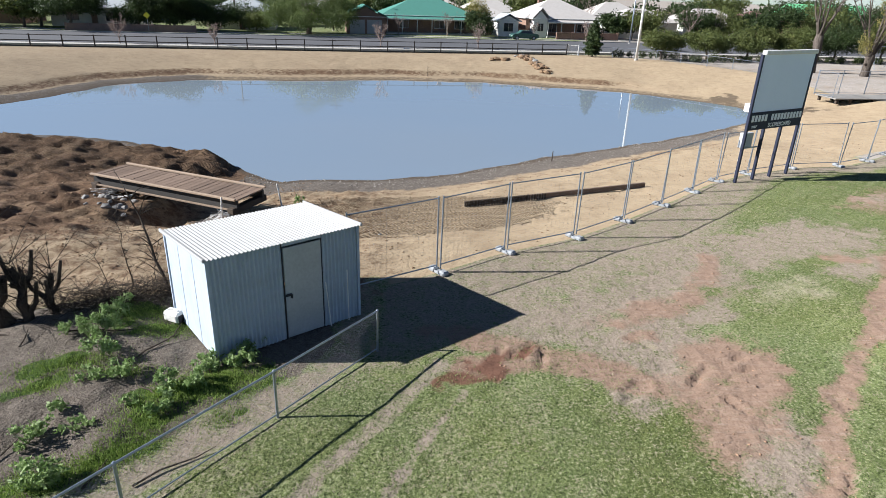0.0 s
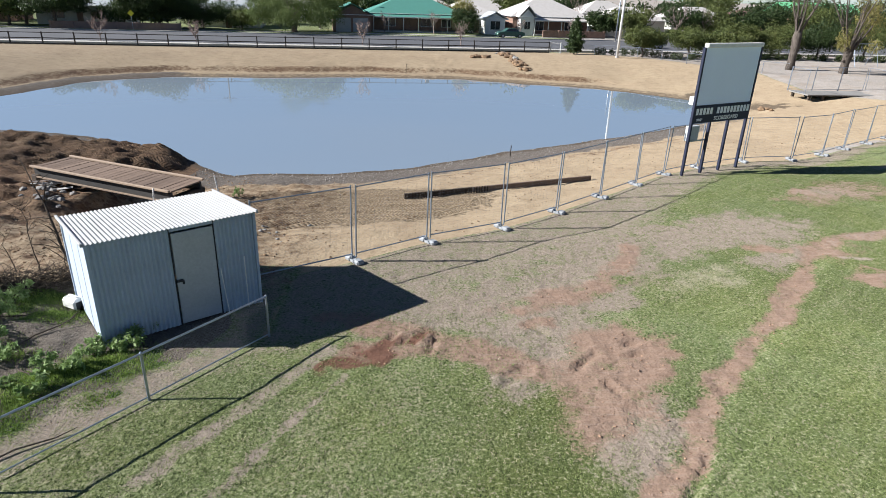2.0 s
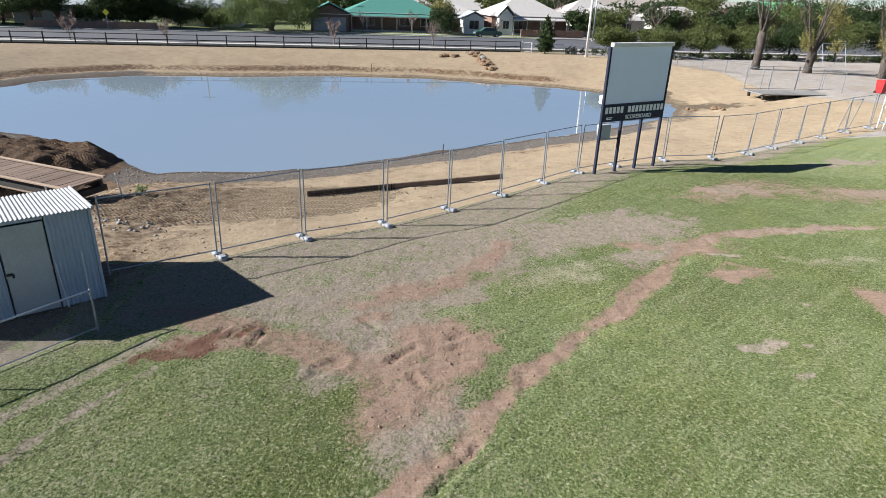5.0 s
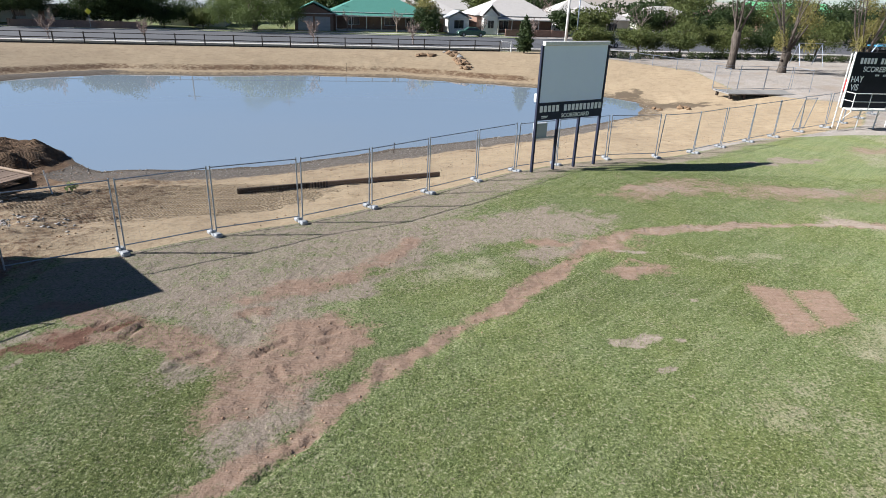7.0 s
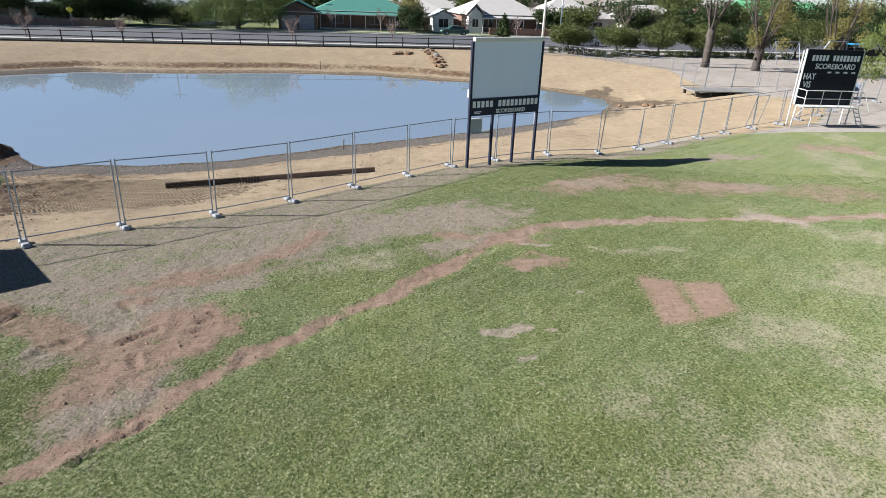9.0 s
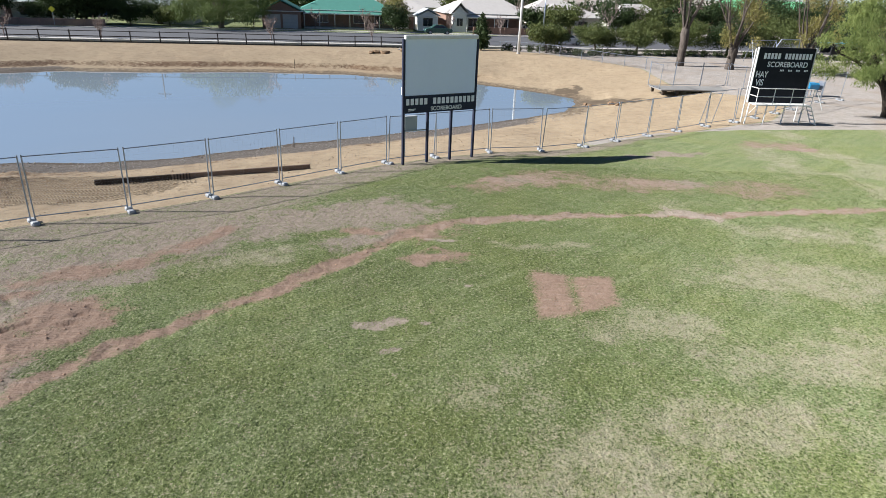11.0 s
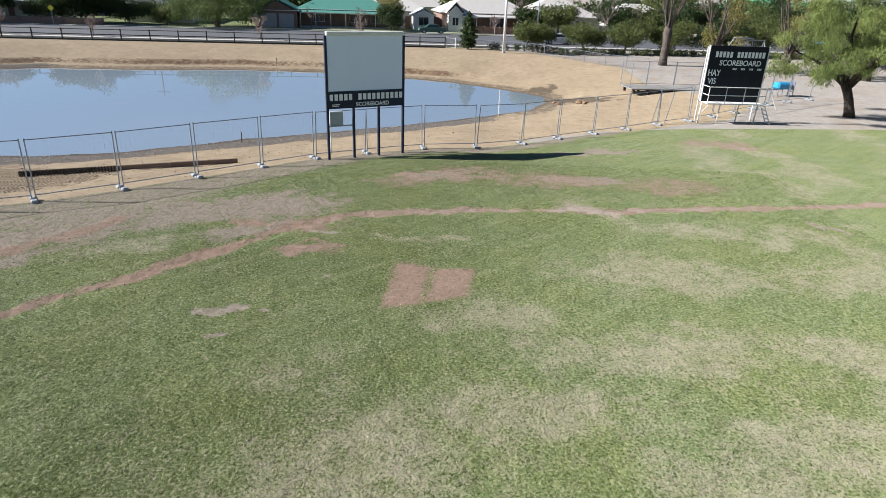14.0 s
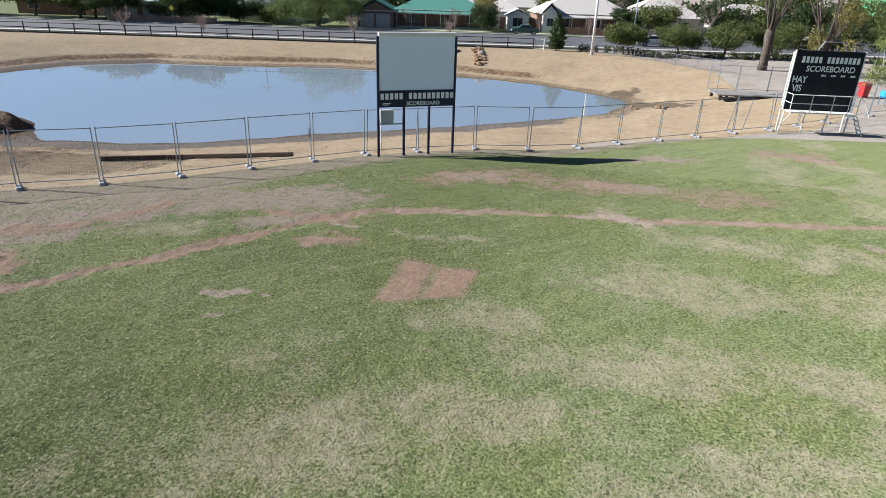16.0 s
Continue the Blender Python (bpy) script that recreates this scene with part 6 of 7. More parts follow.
def build_lopped_tree(x, y, h_trunk, r, h, seed, label, leaf_n, n=6):
    rng = random.Random(seed)
    t = thing("lopped_tree", Matrix.Translation((x, y, level(x, y))), label, "tree", "lopped park trees")
    s = Shape()
    pts = [Vector((0, 0, -0.2))]
    for k in range(1, 6):
        pts.append(Vector((rng.uniform(-.06, .06), rng.uniform(-.06, .06), h_trunk * k / 5)))
    s.path(pts, [r * 1.2, r * 0.98, r * 0.93, r * 0.98, r * 1.12, r * 0.85], 12)
    for k in range(3):
        a = rng.uniform(0, 6)
        zz = rng.uniform(0.5, 0.95) * h_trunk
        s.tube((math.cos(a) * r * 0.6, math.sin(a) * r * 0.6, zz), (math.cos(a) * r * 1.35, math.sin(a) * r * 1.35, zz + 0.1), 0.14, 8, 0.12)
    part("trunk", s, M_LIMB, t, smooth=True)
    for k in range(n):
        a = 2 * math.pi * k / n + rng.uniform(-.4, .4)
        p = Vector((math.cos(a) * r * 0.5, math.sin(a) * r * 0.5, h_trunk - 0.15))
        g = Shape()
        ps, rs = [p], [r * 0.30]
        d = Vector((math.cos(a) * 0.38, math.sin(a) * 0.38, 1)).normalized()
        for j in range(6):
            d = (d + Vector((rng.uniform(-1, 1), rng.uniform(-1, 1), 0.5)) * 0.14).normalized()
            p = p + d * (h - h_trunk) / 6
            ps.append(p)
            rs.append(rs[-1] * 0.78)
        g.path(ps, rs, 7)
        for j in range(9):
            q = ps[rng.randint(1, 5)]
            dd = Vector((rng.uniform(-1, 1), rng.uniform(-1, 1), rng.uniform(0.1, 1.2))).normalized()
            ln = rng.uniform(0.5, 1.3)
            mid_ = q + dd * ln * 0.5 + Vector((0, 0, 0.1))
            g.path([q, mid_, q + dd * ln + Vector((0, 0, 0.35))], [0.03, 0.022, 0.01], 4)
        part("limb", g, M_LIMB, t)
    if leaf_n:
        cs = [(rng.uniform(-1.9, 1.9), rng.uniform(-1.9, 1.9), rng.uniform(h_trunk * 0.8, h)) for _ in range(16)]
        me = leaves(cs, [(0.85, 0.85, 1.0)] * 16, leaf_n, 0.17, seed)
        me.materials.append(M_LEAF_GOLD)
        part("crown", me, M_LEAF_GOLD, t, "sparse yellowing leaves")


build_lopped_tree(38.3, 67.9, 3.9, 0.41, 11.0, 81, "old lopped park tree, bare limbs on a stout trunk", 0, 7)
build_lopped_tree(42.8, 65.9, 2.2, 0.42, 10.5, 82, "lopped park tree with few yellow leaves", 5500, 10)
build_lopped_tree(49.0, 63.5, 2.0, 0.42, 10.5, 83, "lopped park tree with many yellow leaves", 6500, 8)
build_lopped_tree(55.5, 61.0, 2.4, 0.42, 10.5, 84, "lopped park tree with many yellow leaves", 6500, 7)


def build_pepper_tree(x, y, seed):
    """A leaning trunk that forks low, under an umbrella of hanging sprays with gaps."""
    rng = random.Random(seed)
    t = thing("pepper_tree", Matrix.Translation((x, y, level(x, y))), "weeping pepper tree with a dark leaning trunk", "tree")
    part("trunk", Shape().path([(0.12, 0, -0.2), (0.02, 0, 0.35), (-0.2, 0.04, 1.1), (-0.5, 0, 1.7), (-0.8, 0, 2.15)], [0.42, 0.31, 0.27, 0.27, 0.24], 12), M_DARKBARK, t, smooth=True)
    ways = (((-0.75, 0, 2.0), (-1.9, -0.2, 2.75), (-3.0, -0.3, 3.4), (-4.4, -0.4, 3.9)),
            ((-0.75, 0, 2.05), (-0.55, 0.2, 3.2), (-0.9, 0.4, 4.8), (-0.7, 0.5, 6.6)),
            ((-0.5, 0, 1.75), (0.5, 0.2, 2.8), (1.8, 0.3, 3.7), (3.2, 0.3, 4.5)),
            ((-0.7, 0, 2.0), (-1.5, 0.7, 3.8), (-2.4, 1.1, 5.6), (-2.9, 1.3, 6.6)),
            ((-0.6, 0, 2.0), (0.1, -0.8, 3.4), (0.7, -1.5, 4.9), (1.3, -1.9, 6.0)))
    tips = []
    for way in ways:
        g = Shape().path(way, [0.19, 0.13, 0.085, 0.04], 8)
        for k in range(12):
            q = Vector(way[rng.randint(1, 3)])
            d = Vector((rng.uniform(-1, 1), rng.uniform(-1, 1), rng.uniform(0.0, 1.1))).normalized() * rng.uniform(0.6, 1.5)
            e = q + d
            g.path([q, q + d * 0.55 + Vector((0, 0, 0.08)), e], [0.035, 0.022, 0.008], 5)
            tips.append(e)
        part("limb", g, M_DARKBARK, t, smooth=True)
    cs, rs = [], []
    for e in tips:
        if rng.random() < 0.85:
            r = rng.uniform(0.55, 0.95)
            cs.append((e.x, e.y, e.z - 0.15))
            rs.append((r, r, r * 0.75))
    for k in range(64):
        a, q = rng.uniform(0, 6.283), rng.uniform(1.2, 4.8)
        if rng.random() < 0.2:
            continue
        zz = 6.7 - 0.165 * q * q + rng.uniform(-0.5, 0.4)
        r = rng.uniform(0.5, 0.95)
        cs.append((-0.8 + math.cos(a) * q, math.sin(a) * q * 0.85, zz))
        rs.append((r, r, r * 0.8))
    for q in ((-5.5, -0.4, 2.85), (-4.7, -0.7, 2.75), (-4.0, 0.2, 2.9), (-3.2, -0.9, 2.8), (-2.4, -0.6, 3.0), (2.5, -0.6, 2.9), (3.4, 0.2, 3.0)):
        cs.append(q)
        rs.append((0.75, 0.7, 0.55))
    me = leaves(cs, rs, 72000, 0.125, seed, 1.0, 0.15)
    me.materials.append(M_LEAF_PEPPER)
    part("crown", me, M_LEAF_PEPPER, t)


build_pepper_tree(42.35, 40.0, 85)
for k, (x, y, h, w) in enumerate(((66, 58, 8, 10), (72, 70, 9, 11), (62, 73, 8, 9), (80, 58, 9, 12))):
    build_tree(x, y, h, w, 1.8, M_LEAF_OLIVE if k % 2 else M_LEAF_DARK, "large green park tree in the distance", 7000, 0.36, 90 + k, 0.3)

# trees behind the houses
rng_b = random.Random(17)
for k in range(26):
    u = -90 + k * 8.2 + rng_b.uniform(-2.5, 2.5)
    v = rng_b.choice((46, 49, 66, 70))
    p = road_at(u, v)
    build_tree(p.x, p.y, rng_b.uniform(6.5, 11) * (0.58 if u < 22 else 0.9), rng_b.uniform(7, 10), 1.0, rng_b.choice((M_LEAF_DARK, M_LEAF_OLIVE, M_LEAF_DARK)), "tall dark tree rising behind the houses", 3500, 0.54, 120 + k, 0.28, group="trees behind the houses")
for k, (u, v, h) in enumerate(((5, 28, 4.2), (9, 44, 7.5), (37, 27, 6.0), (41, 24, 6.5), (45.5, 23.5, 6.5), (50.5, 23.5, 6.0), (36, 45, 8), (-3, 28, 3.5))):
    p = road_at(u, v)
    build_bare_tree(p.x, p.y, h, h * 0.8, "leafless grey tree beside the houses", 150 + k, 0.09, group="bare garden trees", depth=3, n=6)

for k, (u, v, h, w) in enumerate(((38, 25, 5.0, 6), (33.6, 27, 4.4, 5), (48.5, 26, 5.8, 7), (53, 25, 5.5, 7), (58.5, 24.5, 5.8, 7), (64, 26, 6.5, 8), (72, 26, 7.5, 10), (80, 25, 7, 10), (89, 27, 8, 11), (98, 26, 8, 11), (-37, 26, 4.6, 7), (-32, 40, 5, 8), (-57, 27, 5, 8), (-76, 27, 8, 11), (-86, 30, 8, 11))):
    p = road_at(u, v)
    build_tree(p.x, p.y, h, w, 0.8, M_LEAF_DARK if k % 3 else M_LEAF_OLIVE, "dark evergreen tree on the far side of the street", 6500, 0.36, 170 + k, 0.2, group="evergreens across the street")


def build_woods():
    """The mass of far foliage behind the houses."""
    rng = random.Random(5)
    cs, rs = [], []
    for k in range(120):
        p = road_at(-150 + k * 2.7 + rng.uniform(-1, 1), rng.uniform(78, 96))
        h = rng.uniform(2.4, 3.4)
        cs.append((p.x, p.y, h))
        rs.append((rng.uniform(3, 5), rng.uniform(3, 4), h * rng.uniform(0.95, 1.25)))
    me = leaves(cs, rs, 20000, 1.15, 505)
    me.materials.append(M_LEAF_DARK)
    tagged(part("far_woods", me, M_LEAF_DARK), "dark belt of trees behind the town houses", "woods", kind="stuff")


build_woods()

# ---- low stage with site-fence panels on it ----
def build_stage():
    t = thing("stage", Matrix.Translation((30.9, 50.8, level(33, 51))) @ Matrix.Rotation(radians(8), 4, 'Z'), "low grey concrete stage standing over dark gaps", "stage")
    part("slab", Shape().box((3.6, 0.9, 0.36), (7.0, 2.4, 0.10), bev=0.02), M_STAGE, t)
    for x in (0.4, 1.6, 3.6, 5.6, 6.8):
        part("pier", Shape().box((x, -0.1, 0.13), (0.2, 0.2, 0.40), bev=0.02), M_OLDWOOD, t)
        part("pier", Shape().box((x, 1.9, 0.13), (0.2, 0.2, 0.40), bev=0.02), M_OLDWOOD, t)
    return t


build_stage()


def panel_at(a, b, z, lean=0.0):
    L = math.hypot(b[0] - a[0], b[1] - a[1])
    at = Matrix.Translation((a[0], a[1], z)) @ Matrix.Rotation(math.atan2(b[1] - a[1], b[0] - a[0]), 4, 'Z') @ Matrix.Rotation(radians(lean), 4, 'X')
    t = thing("temporary_fence", at, "galvanised steel mesh panel standing on the stage", "fence", "fence panels on the stage")
    panel_parts(t, L)


for a, b in (((31.0, 50.9), (30.7, 53.1)), ((30.7, 53.2), (33.0, 53.55)), ((33.0, 53.6), (35.4, 53.9)), ((35.4, 53.9), (37.7, 54.2)), ((37.8, 54.1), (38.2, 51.8))):
    panel_at(a, b, level(33, 51) + 0.30, 1.0)
# a loose panel leaning on the line
panel_at((28.9, 36.35), (29.9, 36.9), level(29, 36.6) + 0.05, 12.0)


# ---- park furniture ----
M_RED = simple("red_plastic", (0.55, 0.03, 0.03), (0.42, 0.025, 0.025), 0.45, relief=0)
M_BLUE = simple("blue_plastic", (0.03, 0.33, 0.62), (0.025, 0.26, 0.5), 0.45, relief=0)


def build_bin(x, y):
    t = thing("wheelie_bin", Matrix.Translation((x, y, level(x, y))) @ Matrix.Rotation(0.4, 4, 'Z'), "red plastic wheelie bin on bare park dirt", "bin")
    s = Shape()
    a, b = (0.24, 0.27), (0.31, 0.36)
    v = [Vector((sx * w[0], sy * w[1], z)) for w, z in ((a, 0.05), (b, 1.0)) for sx, sy in ((-1, -1), (1, -1), (1, 1), (-1, 1))]
    s.add(v, [(3, 2, 1, 0), (4, 5, 6, 7), (0, 1, 5, 4), (1, 2, 6, 5), (2, 3, 7, 6), (3, 0, 4, 7)])
    part("body", s, M_RED, t)
    part("lid", Shape().box((0, 0, 1.04), (0.66, 0.76, 0.07), bev=0.02), M_RED, t)
    for sx in (-1, 1):
        part("wheel", Shape().tube((sx * 0.22, 0.3, 0.1), (sx * 0.29, 0.3, 0.1), 0.1, 12), M_DARK, t)


build_bin(41.7, 52.4)


def build_tub(x, y):
    t = thing("plastic_tub", Matrix.Translation((x, y, level(x, y))) @ Matrix.Rotation(0.3, 4, 'Z'), "bright blue plastic tub on a grey frame", "tub")
    part("tub", Shape().box((0, 0, 0.75), (1.15, 0.75, 0.5), bev=0.12), M_BLUE, t)
    part("frame", Shape().box((0.78, -0.2, 0.35), (0.05, 0.5, 0.05)).box((0.78, -0.2, 1.1), (0.05, 0.5, 0.05)).box((0.78, -0.45, 0.6), (0.05, 0.05, 1.1)).box((0.78, 0.05, 0.6), (0.05, 0.05, 1.1)).box((0.78, -0.2, 0.75), (0.03, 0.44, 0.6)), M_GALV, t, "grey steel frame")
    for sx in (-0.45, 0.45):
        for sy in (-0.28, 0.28):
            part("leg", Shape().tube((sx, sy, 0), (sx, sy, 0.5), 0.035, 8), M_GALV, t)


build_tub(41.9, 48.6)


def build_swing(x, y):
    t = thing("swing_frame", Matrix.Translation((x, y, level(x, y))) @ Matrix.Rotation(radians(14), 4, 'Z'), "grey pipe swing frame behind the park trees", "swing")
    for sx in (0, 3.2):
        for sy in (-0.9, 0.9):
            part("leg", Shape().tube((sx, sy, -0.1), (sx, 0, 2.45), 0.035, 8), M_GALV, t)
    part("top_bar", Shape().tube((-0.1, 0, 2.45), (3.3, 0, 2.45), 0.04, 8), M_GALV, t)
    for x0 in (0.9, 2.2):
        seat = part("swing_seat", Shape().box((x0, 0, 0.5), (0.45, 0.18, 0.03), bev=0.005), M_DARK, t)
        part("chain", Shape().tube((x0 - 0.2, 0, 0.5), (x0 - 0.2, 0, 2.45), 0.01, 4), M_GALV, seat)
        part("chain", Shape().tube((x0 + 0.2, 0, 0.5), (x0 + 0.2, 0, 2.45), 0.01, 4), M_GALV, seat)


build_swing(48.5, 74.5)


def build_play_frame(x, y):
    t = thing("play_frame", Matrix.Translation((x, y, level(x, y))) @ Matrix.Rotation(0.25, 4, 'Z'), "dark playground frame with a bright blue top", "playground")
    for sx in (-2.0, 0.0, 2.0):
        for sy in (-0.8, 0.8):
            part("post", Shape().tube((sx, sy, -0.1), (sx, sy, 2.3), 0.05, 8), M_DARK, t)
    part("deck", Shape().box((0, 0, 1.1), (4.0, 1.6, 0.08), bev=0.01), M_DARK, t)
    part("canopy", Shape().box((0, 0, 2.35), (4.4, 1.9, 0.10), bev=0.03), M_BLUE, t, "bright blue canopy")
    for sy in (-0.8, 0.8):
        part("panel", Shape().box((0, sy, 1.5), (3.9, 0.04, 0.7), bev=0.01), M_DARK, t)


build_play_frame(60.5, 77.5)

# ---- rubble on the far bank ----
M_RUBBLE = simple("broken_concrete", (0.33, 0.32, 0.305), (0.18, 0.175, 0.165), 0.9, scale=4, fine=30, relief=0.4, dist=0.02, vary=0.5)


def build_rubble():
    rng = random.Random(33)
    for k in range(60):
        f = rng.random()
        x, y = 8.2 + 2.2 * f + rng.uniform(-0.5, 0.5), 76.0 - 10.5 * f + rng.uniform(-0.5, 0.5)
        s = rng.uniform(0.18, 0.5)
        ob = part("rubble_lump", Shape().stone((0, 0, 0), s, rng, 0.55), M_CLOD if k % 7 else M_RUBBLE, at=Matrix.Translation((x, y, level(x, y) + s * 0.2)))
        tagged(ob, "dark lump of broken clay and stone on the bank", "rubble", "rubble on the far bank")
    for k in range(5):
        x, y = 4.7 + k * 0.4, 72.6 + rng.uniform(-.3, .3)
        s = rng.uniform(0.3, 0.6)
        ob = part("rubble_lump", Shape().stone((0, 0, 0), s, rng, 0.6), M_CLOD, at=Matrix.Translation((x, y, level(x, y) + s * 0.15)))
        tagged(ob, "dark lump of broken clay and stone on the bank", "rubble", "rubble on the far bank")
    for k in range(7):
        x, y = 25.6 + rng.uniform(-1.5, 1.5), 48.5 + rng.uniform(-1.2, 1.2)
        s = rng.uniform(0.18, 0.4)
        ob = part("rubble_lump", Shape().stone((0, 0, 0), s, rng, 0.6), M_CLOD, at=Matrix.Translation((x, y, level(x, y) + s * 0.15)))
        tagged(ob, "dark wet clod lying near the pond's edge", "rubble", "clods by the pond")
    for k in range(46):
        cx, cy = ((-11.9, 20.35), (-7.5, 19.05), (-10.9, 19.5))[k % 3]
        x, y = cx + rng.gauss(0, 0.45), cy + rng.gauss(0, 0.25)
        s = rng.uniform(0.06, 0.17)
        ob = part("boulder", Shape().stone((0, 0, 0), s, rng, 0.7), M_RUBBLE, at=Matrix.Translation((x, y, level(x, y) + s * 0.18)))
        tagged(ob, "pale grey broken stone beside the footbridge", "stone", "stones by the footbridge")


build_rubble()


def build_debris(cx, cy, n, spread, seed, label):
    """A tangle of pale broken slats and scraps."""
    rng = random.Random(seed)
    s = Shape()
    for k in range(n):
        x, y = cx + rng.gauss(0, spread), cy + rng.gauss(0, spread * 0.55)
        p = Vector((x, y, level(x, y) + rng.uniform(0.03, 0.22)))
        turn = Euler((rng.uniform(-0.5, 0.5), rng.uniform(-0.5, 0.5), rng.uniform(0.2, 1.3))).to_matrix().to_4x4()
        s.box(p, (rng.uniform(0.2, 0.6), rng.uniform(0.03, 0.09), 0.015), tilt=turn)
    tagged(part("debris_heap", s, M_SCRAP), label, "debris", kind="stuff")


M_SCRAP = simple("bleached_scrap", (0.50, 0.49, 0.47), (0.30, 0.29, 0.28), 0.9, scale=4, fine=30, relief=0.1)
build_debris(-7.5, 19.0, 46, 0.42, 61, "tangle of pale broken slats beside the footbridge")
build_debris(-12.1, 21.0, 22, 0.3, 62, "crumpled pale scraps beside the footbridge")


def build_stake(x, y, h, lean, mat, label):
    t = thing("stake", Matrix.Translation((x, y, level(x, y))), label, "stake")
    part("shaft", Shape().tube((0, 0, -0.1), (lean, lean * 0.4, h), 0.03, 7, 0.024), mat, t)
    part("tip", Shape().tube((lean, lean * 0.4, h), (lean, lean * 0.4, h + 0.03), 0.024, 7, 0.012), mat, t)


build_stake(5.6, 32.0, 0.55, 0.03, M_OLDWOOD, "short dark stake at the pond's edge")
build_stake(-7.2, 18.6, 0.8, 0.06, M_WHITE, "pale marker stake near the footbridge")
build_stake(-5.75, 20.6, 0.85, -0.12, M_WHITE, "pale leaning marker stake by the footbridge")
build_stake(-2.2, 64.5, 0.9, 0.02, M_OLDWOOD, "thin stake on the far bank")


# ---- dead trees and weeds by the shed ----
def build_stump(x, y, h, r, seed, label, twigs=10, limb=2):
    rng = random.Random(seed)
    t = thing("dead_tree", Matrix.Translation((x, y, level(x, y))), label, "dead tree", "dead trees by the shed")
    pts = [Vector((0, 0, -0.1))]
    for k in range(1, 6):
        pts.append(pts[-1] + Vector((rng.uniform(-.16, .10), rng.uniform(-.1, .1), h / 5)))
    stem = Shape().path(pts, [r * 1.35, r, r * 1.1, r * 0.82, r * 0.9, r * 0.55], 9)
    for k in range(7):
        p = pts[rng.randint(0, 5)].lerp(pts[rng.randint(1, 4)], 0.35)
        stem.stone(p + Vector((rng.uniform(-1, 1), rng.uniform(-1, 1), 0)) * r * 0.7, r * rng.uniform(0.7, 1.1), rng, 1.1)
    part("trunk", stem, M_DARKBARK, t)
    for k in range(limb):
        p = pts[rng.randint(1, 3)]
        a = rng.uniform(0, 6.28)
        d = Vector((math.cos(a) * 0.7, math.sin(a) * 0.7, 0.8)).normalized()
        part("limb", Shape().path([p, p + d * 0.4, p + d * 0.6 + Vector((0, 0, 0.35))], [r * 0.6, r * 0.5, r * 0.35], 7), M_DARKBARK, t)
    s = Shape()
    for k in range(twigs):
        p = pts[rng.randint(0, 5)] + Vector((0, 0, 0.1))
        for g in range(3):
            a = rng.uniform(0, 6.28)
            d = Vector((math.cos(a), math.sin(a), rng.uniform(0.1, 1.2))).normalized()
            ln = rng.uniform(0.5, 1.3)
            q = p + d * ln * 0.5 + Vector((0, 0, 0.06))
            e = q + (d + Vector((rng.uniform(-.4, .4), rng.uniform(-.4, .4), 0.1))).normalized() * ln * 0.5
            s.path([p, q, e], [0.009, 0.006, 0.003], 4)
            s.path([q, q + Vector((rng.uniform(-.3, .3), rng.uniform(-.3, .3), 0.2))], [0.005, 0.002], 3)
    tw = part("twig_spray", s, M_DARKBARK, t)
    tagged(tw, kind="stuff")


build_stump(-9.2, 11.25, 2.1, 0.17, 201, "gnarled dark dead tree trunk with many twigs", 22, 4)
build_stump(-8.75, 11.3, 1.25, 0.10, 202, "short dark dead stump with twigs", 14, 3)
build_stump(-8.25, 11.55, 1.0, 0.085, 203, "short dark dead stump with twigs", 14, 3)


def build_brush(seed):
    """A low heap of dead twigs behind the weeds."""
    rng = random.Random(seed)
    s = Shape()
    for k in range(900):
        f = rng.random()
        x = -8.3 + 2.3 * f + rng.gauss(0, 0.28)
        y = 11.55 + 1.15 * f + rng.gauss(0, 0.22)
        p = Vector((x, y, level(x, y) + rng.uniform(0.0, 0.28)))
        a = rng.uniform(0, 6.28)
        d = Vector((math.cos(a), math.sin(a), rng.uniform(-0.1, 0.75))).normalized()
        ln = rng.uniform(0.2, 0.6)
        s.path([p, p + d * ln * 0.5 + Vector((0, 0, 0.03)), p + d * ln + Vector((rng.uniform(-.08, .08), rng.uniform(-.08, .08), 0))], [0.007, 0.005, 0.002], 3)
    tagged(part("brushwood", s, M_DARKBARK), "low tangled heap of dark dead twigs behind the weeds", "brushwood", kind="stuff")


build_brush(207)


def build_sapling(x, y, tip, seed, label, r=0.03):
    rng = random.Random(seed)
    t = thing("bare_sapling", Matrix.Translation((x, y, level(x, y))), label, "sapling", "bare saplings by the shed")
    tip = Vector(tip)
    pts = [Vector((0, 0, -0.1))] + [tip * (k / 6) + Vector((rng.uniform(-.05, .05), rng.uniform(-.05, .05), 0)) for k in range(1, 7)]
    part("stem", Shape().path(pts, [r * (1 - 0.11 * k) for k in range(7)], 7), M_DARKBARK, t)
    s = Shape()
    for k in range(16):
        p = pts[rng.randint(1, 6)]
        a = rng.uniform(0, 6.28)
        d = Vector((math.cos(a), math.sin(a), rng.uniform(0.2, 1.0))).normalized()
        ln = rng.uniform(0.35, 0.95)
        q = p + d * ln
        s.path([p, p + d * ln * 0.5 + Vector((0, 0, 0.04)), q], [r * 0.35, r * 0.25, 0.003], 4)
        for g in range(2):
            f = p + d * ln * rng.uniform(0.4, 0.9)
            s.path([f, f + Vector((rng.uniform(-.25, .25), rng.uniform(-.25, .25), rng.uniform(0, .25)))], [0.004, 0.002], 3)
    tagged(part("twig_spray", s, M_DARKBARK, t), kind="stuff")


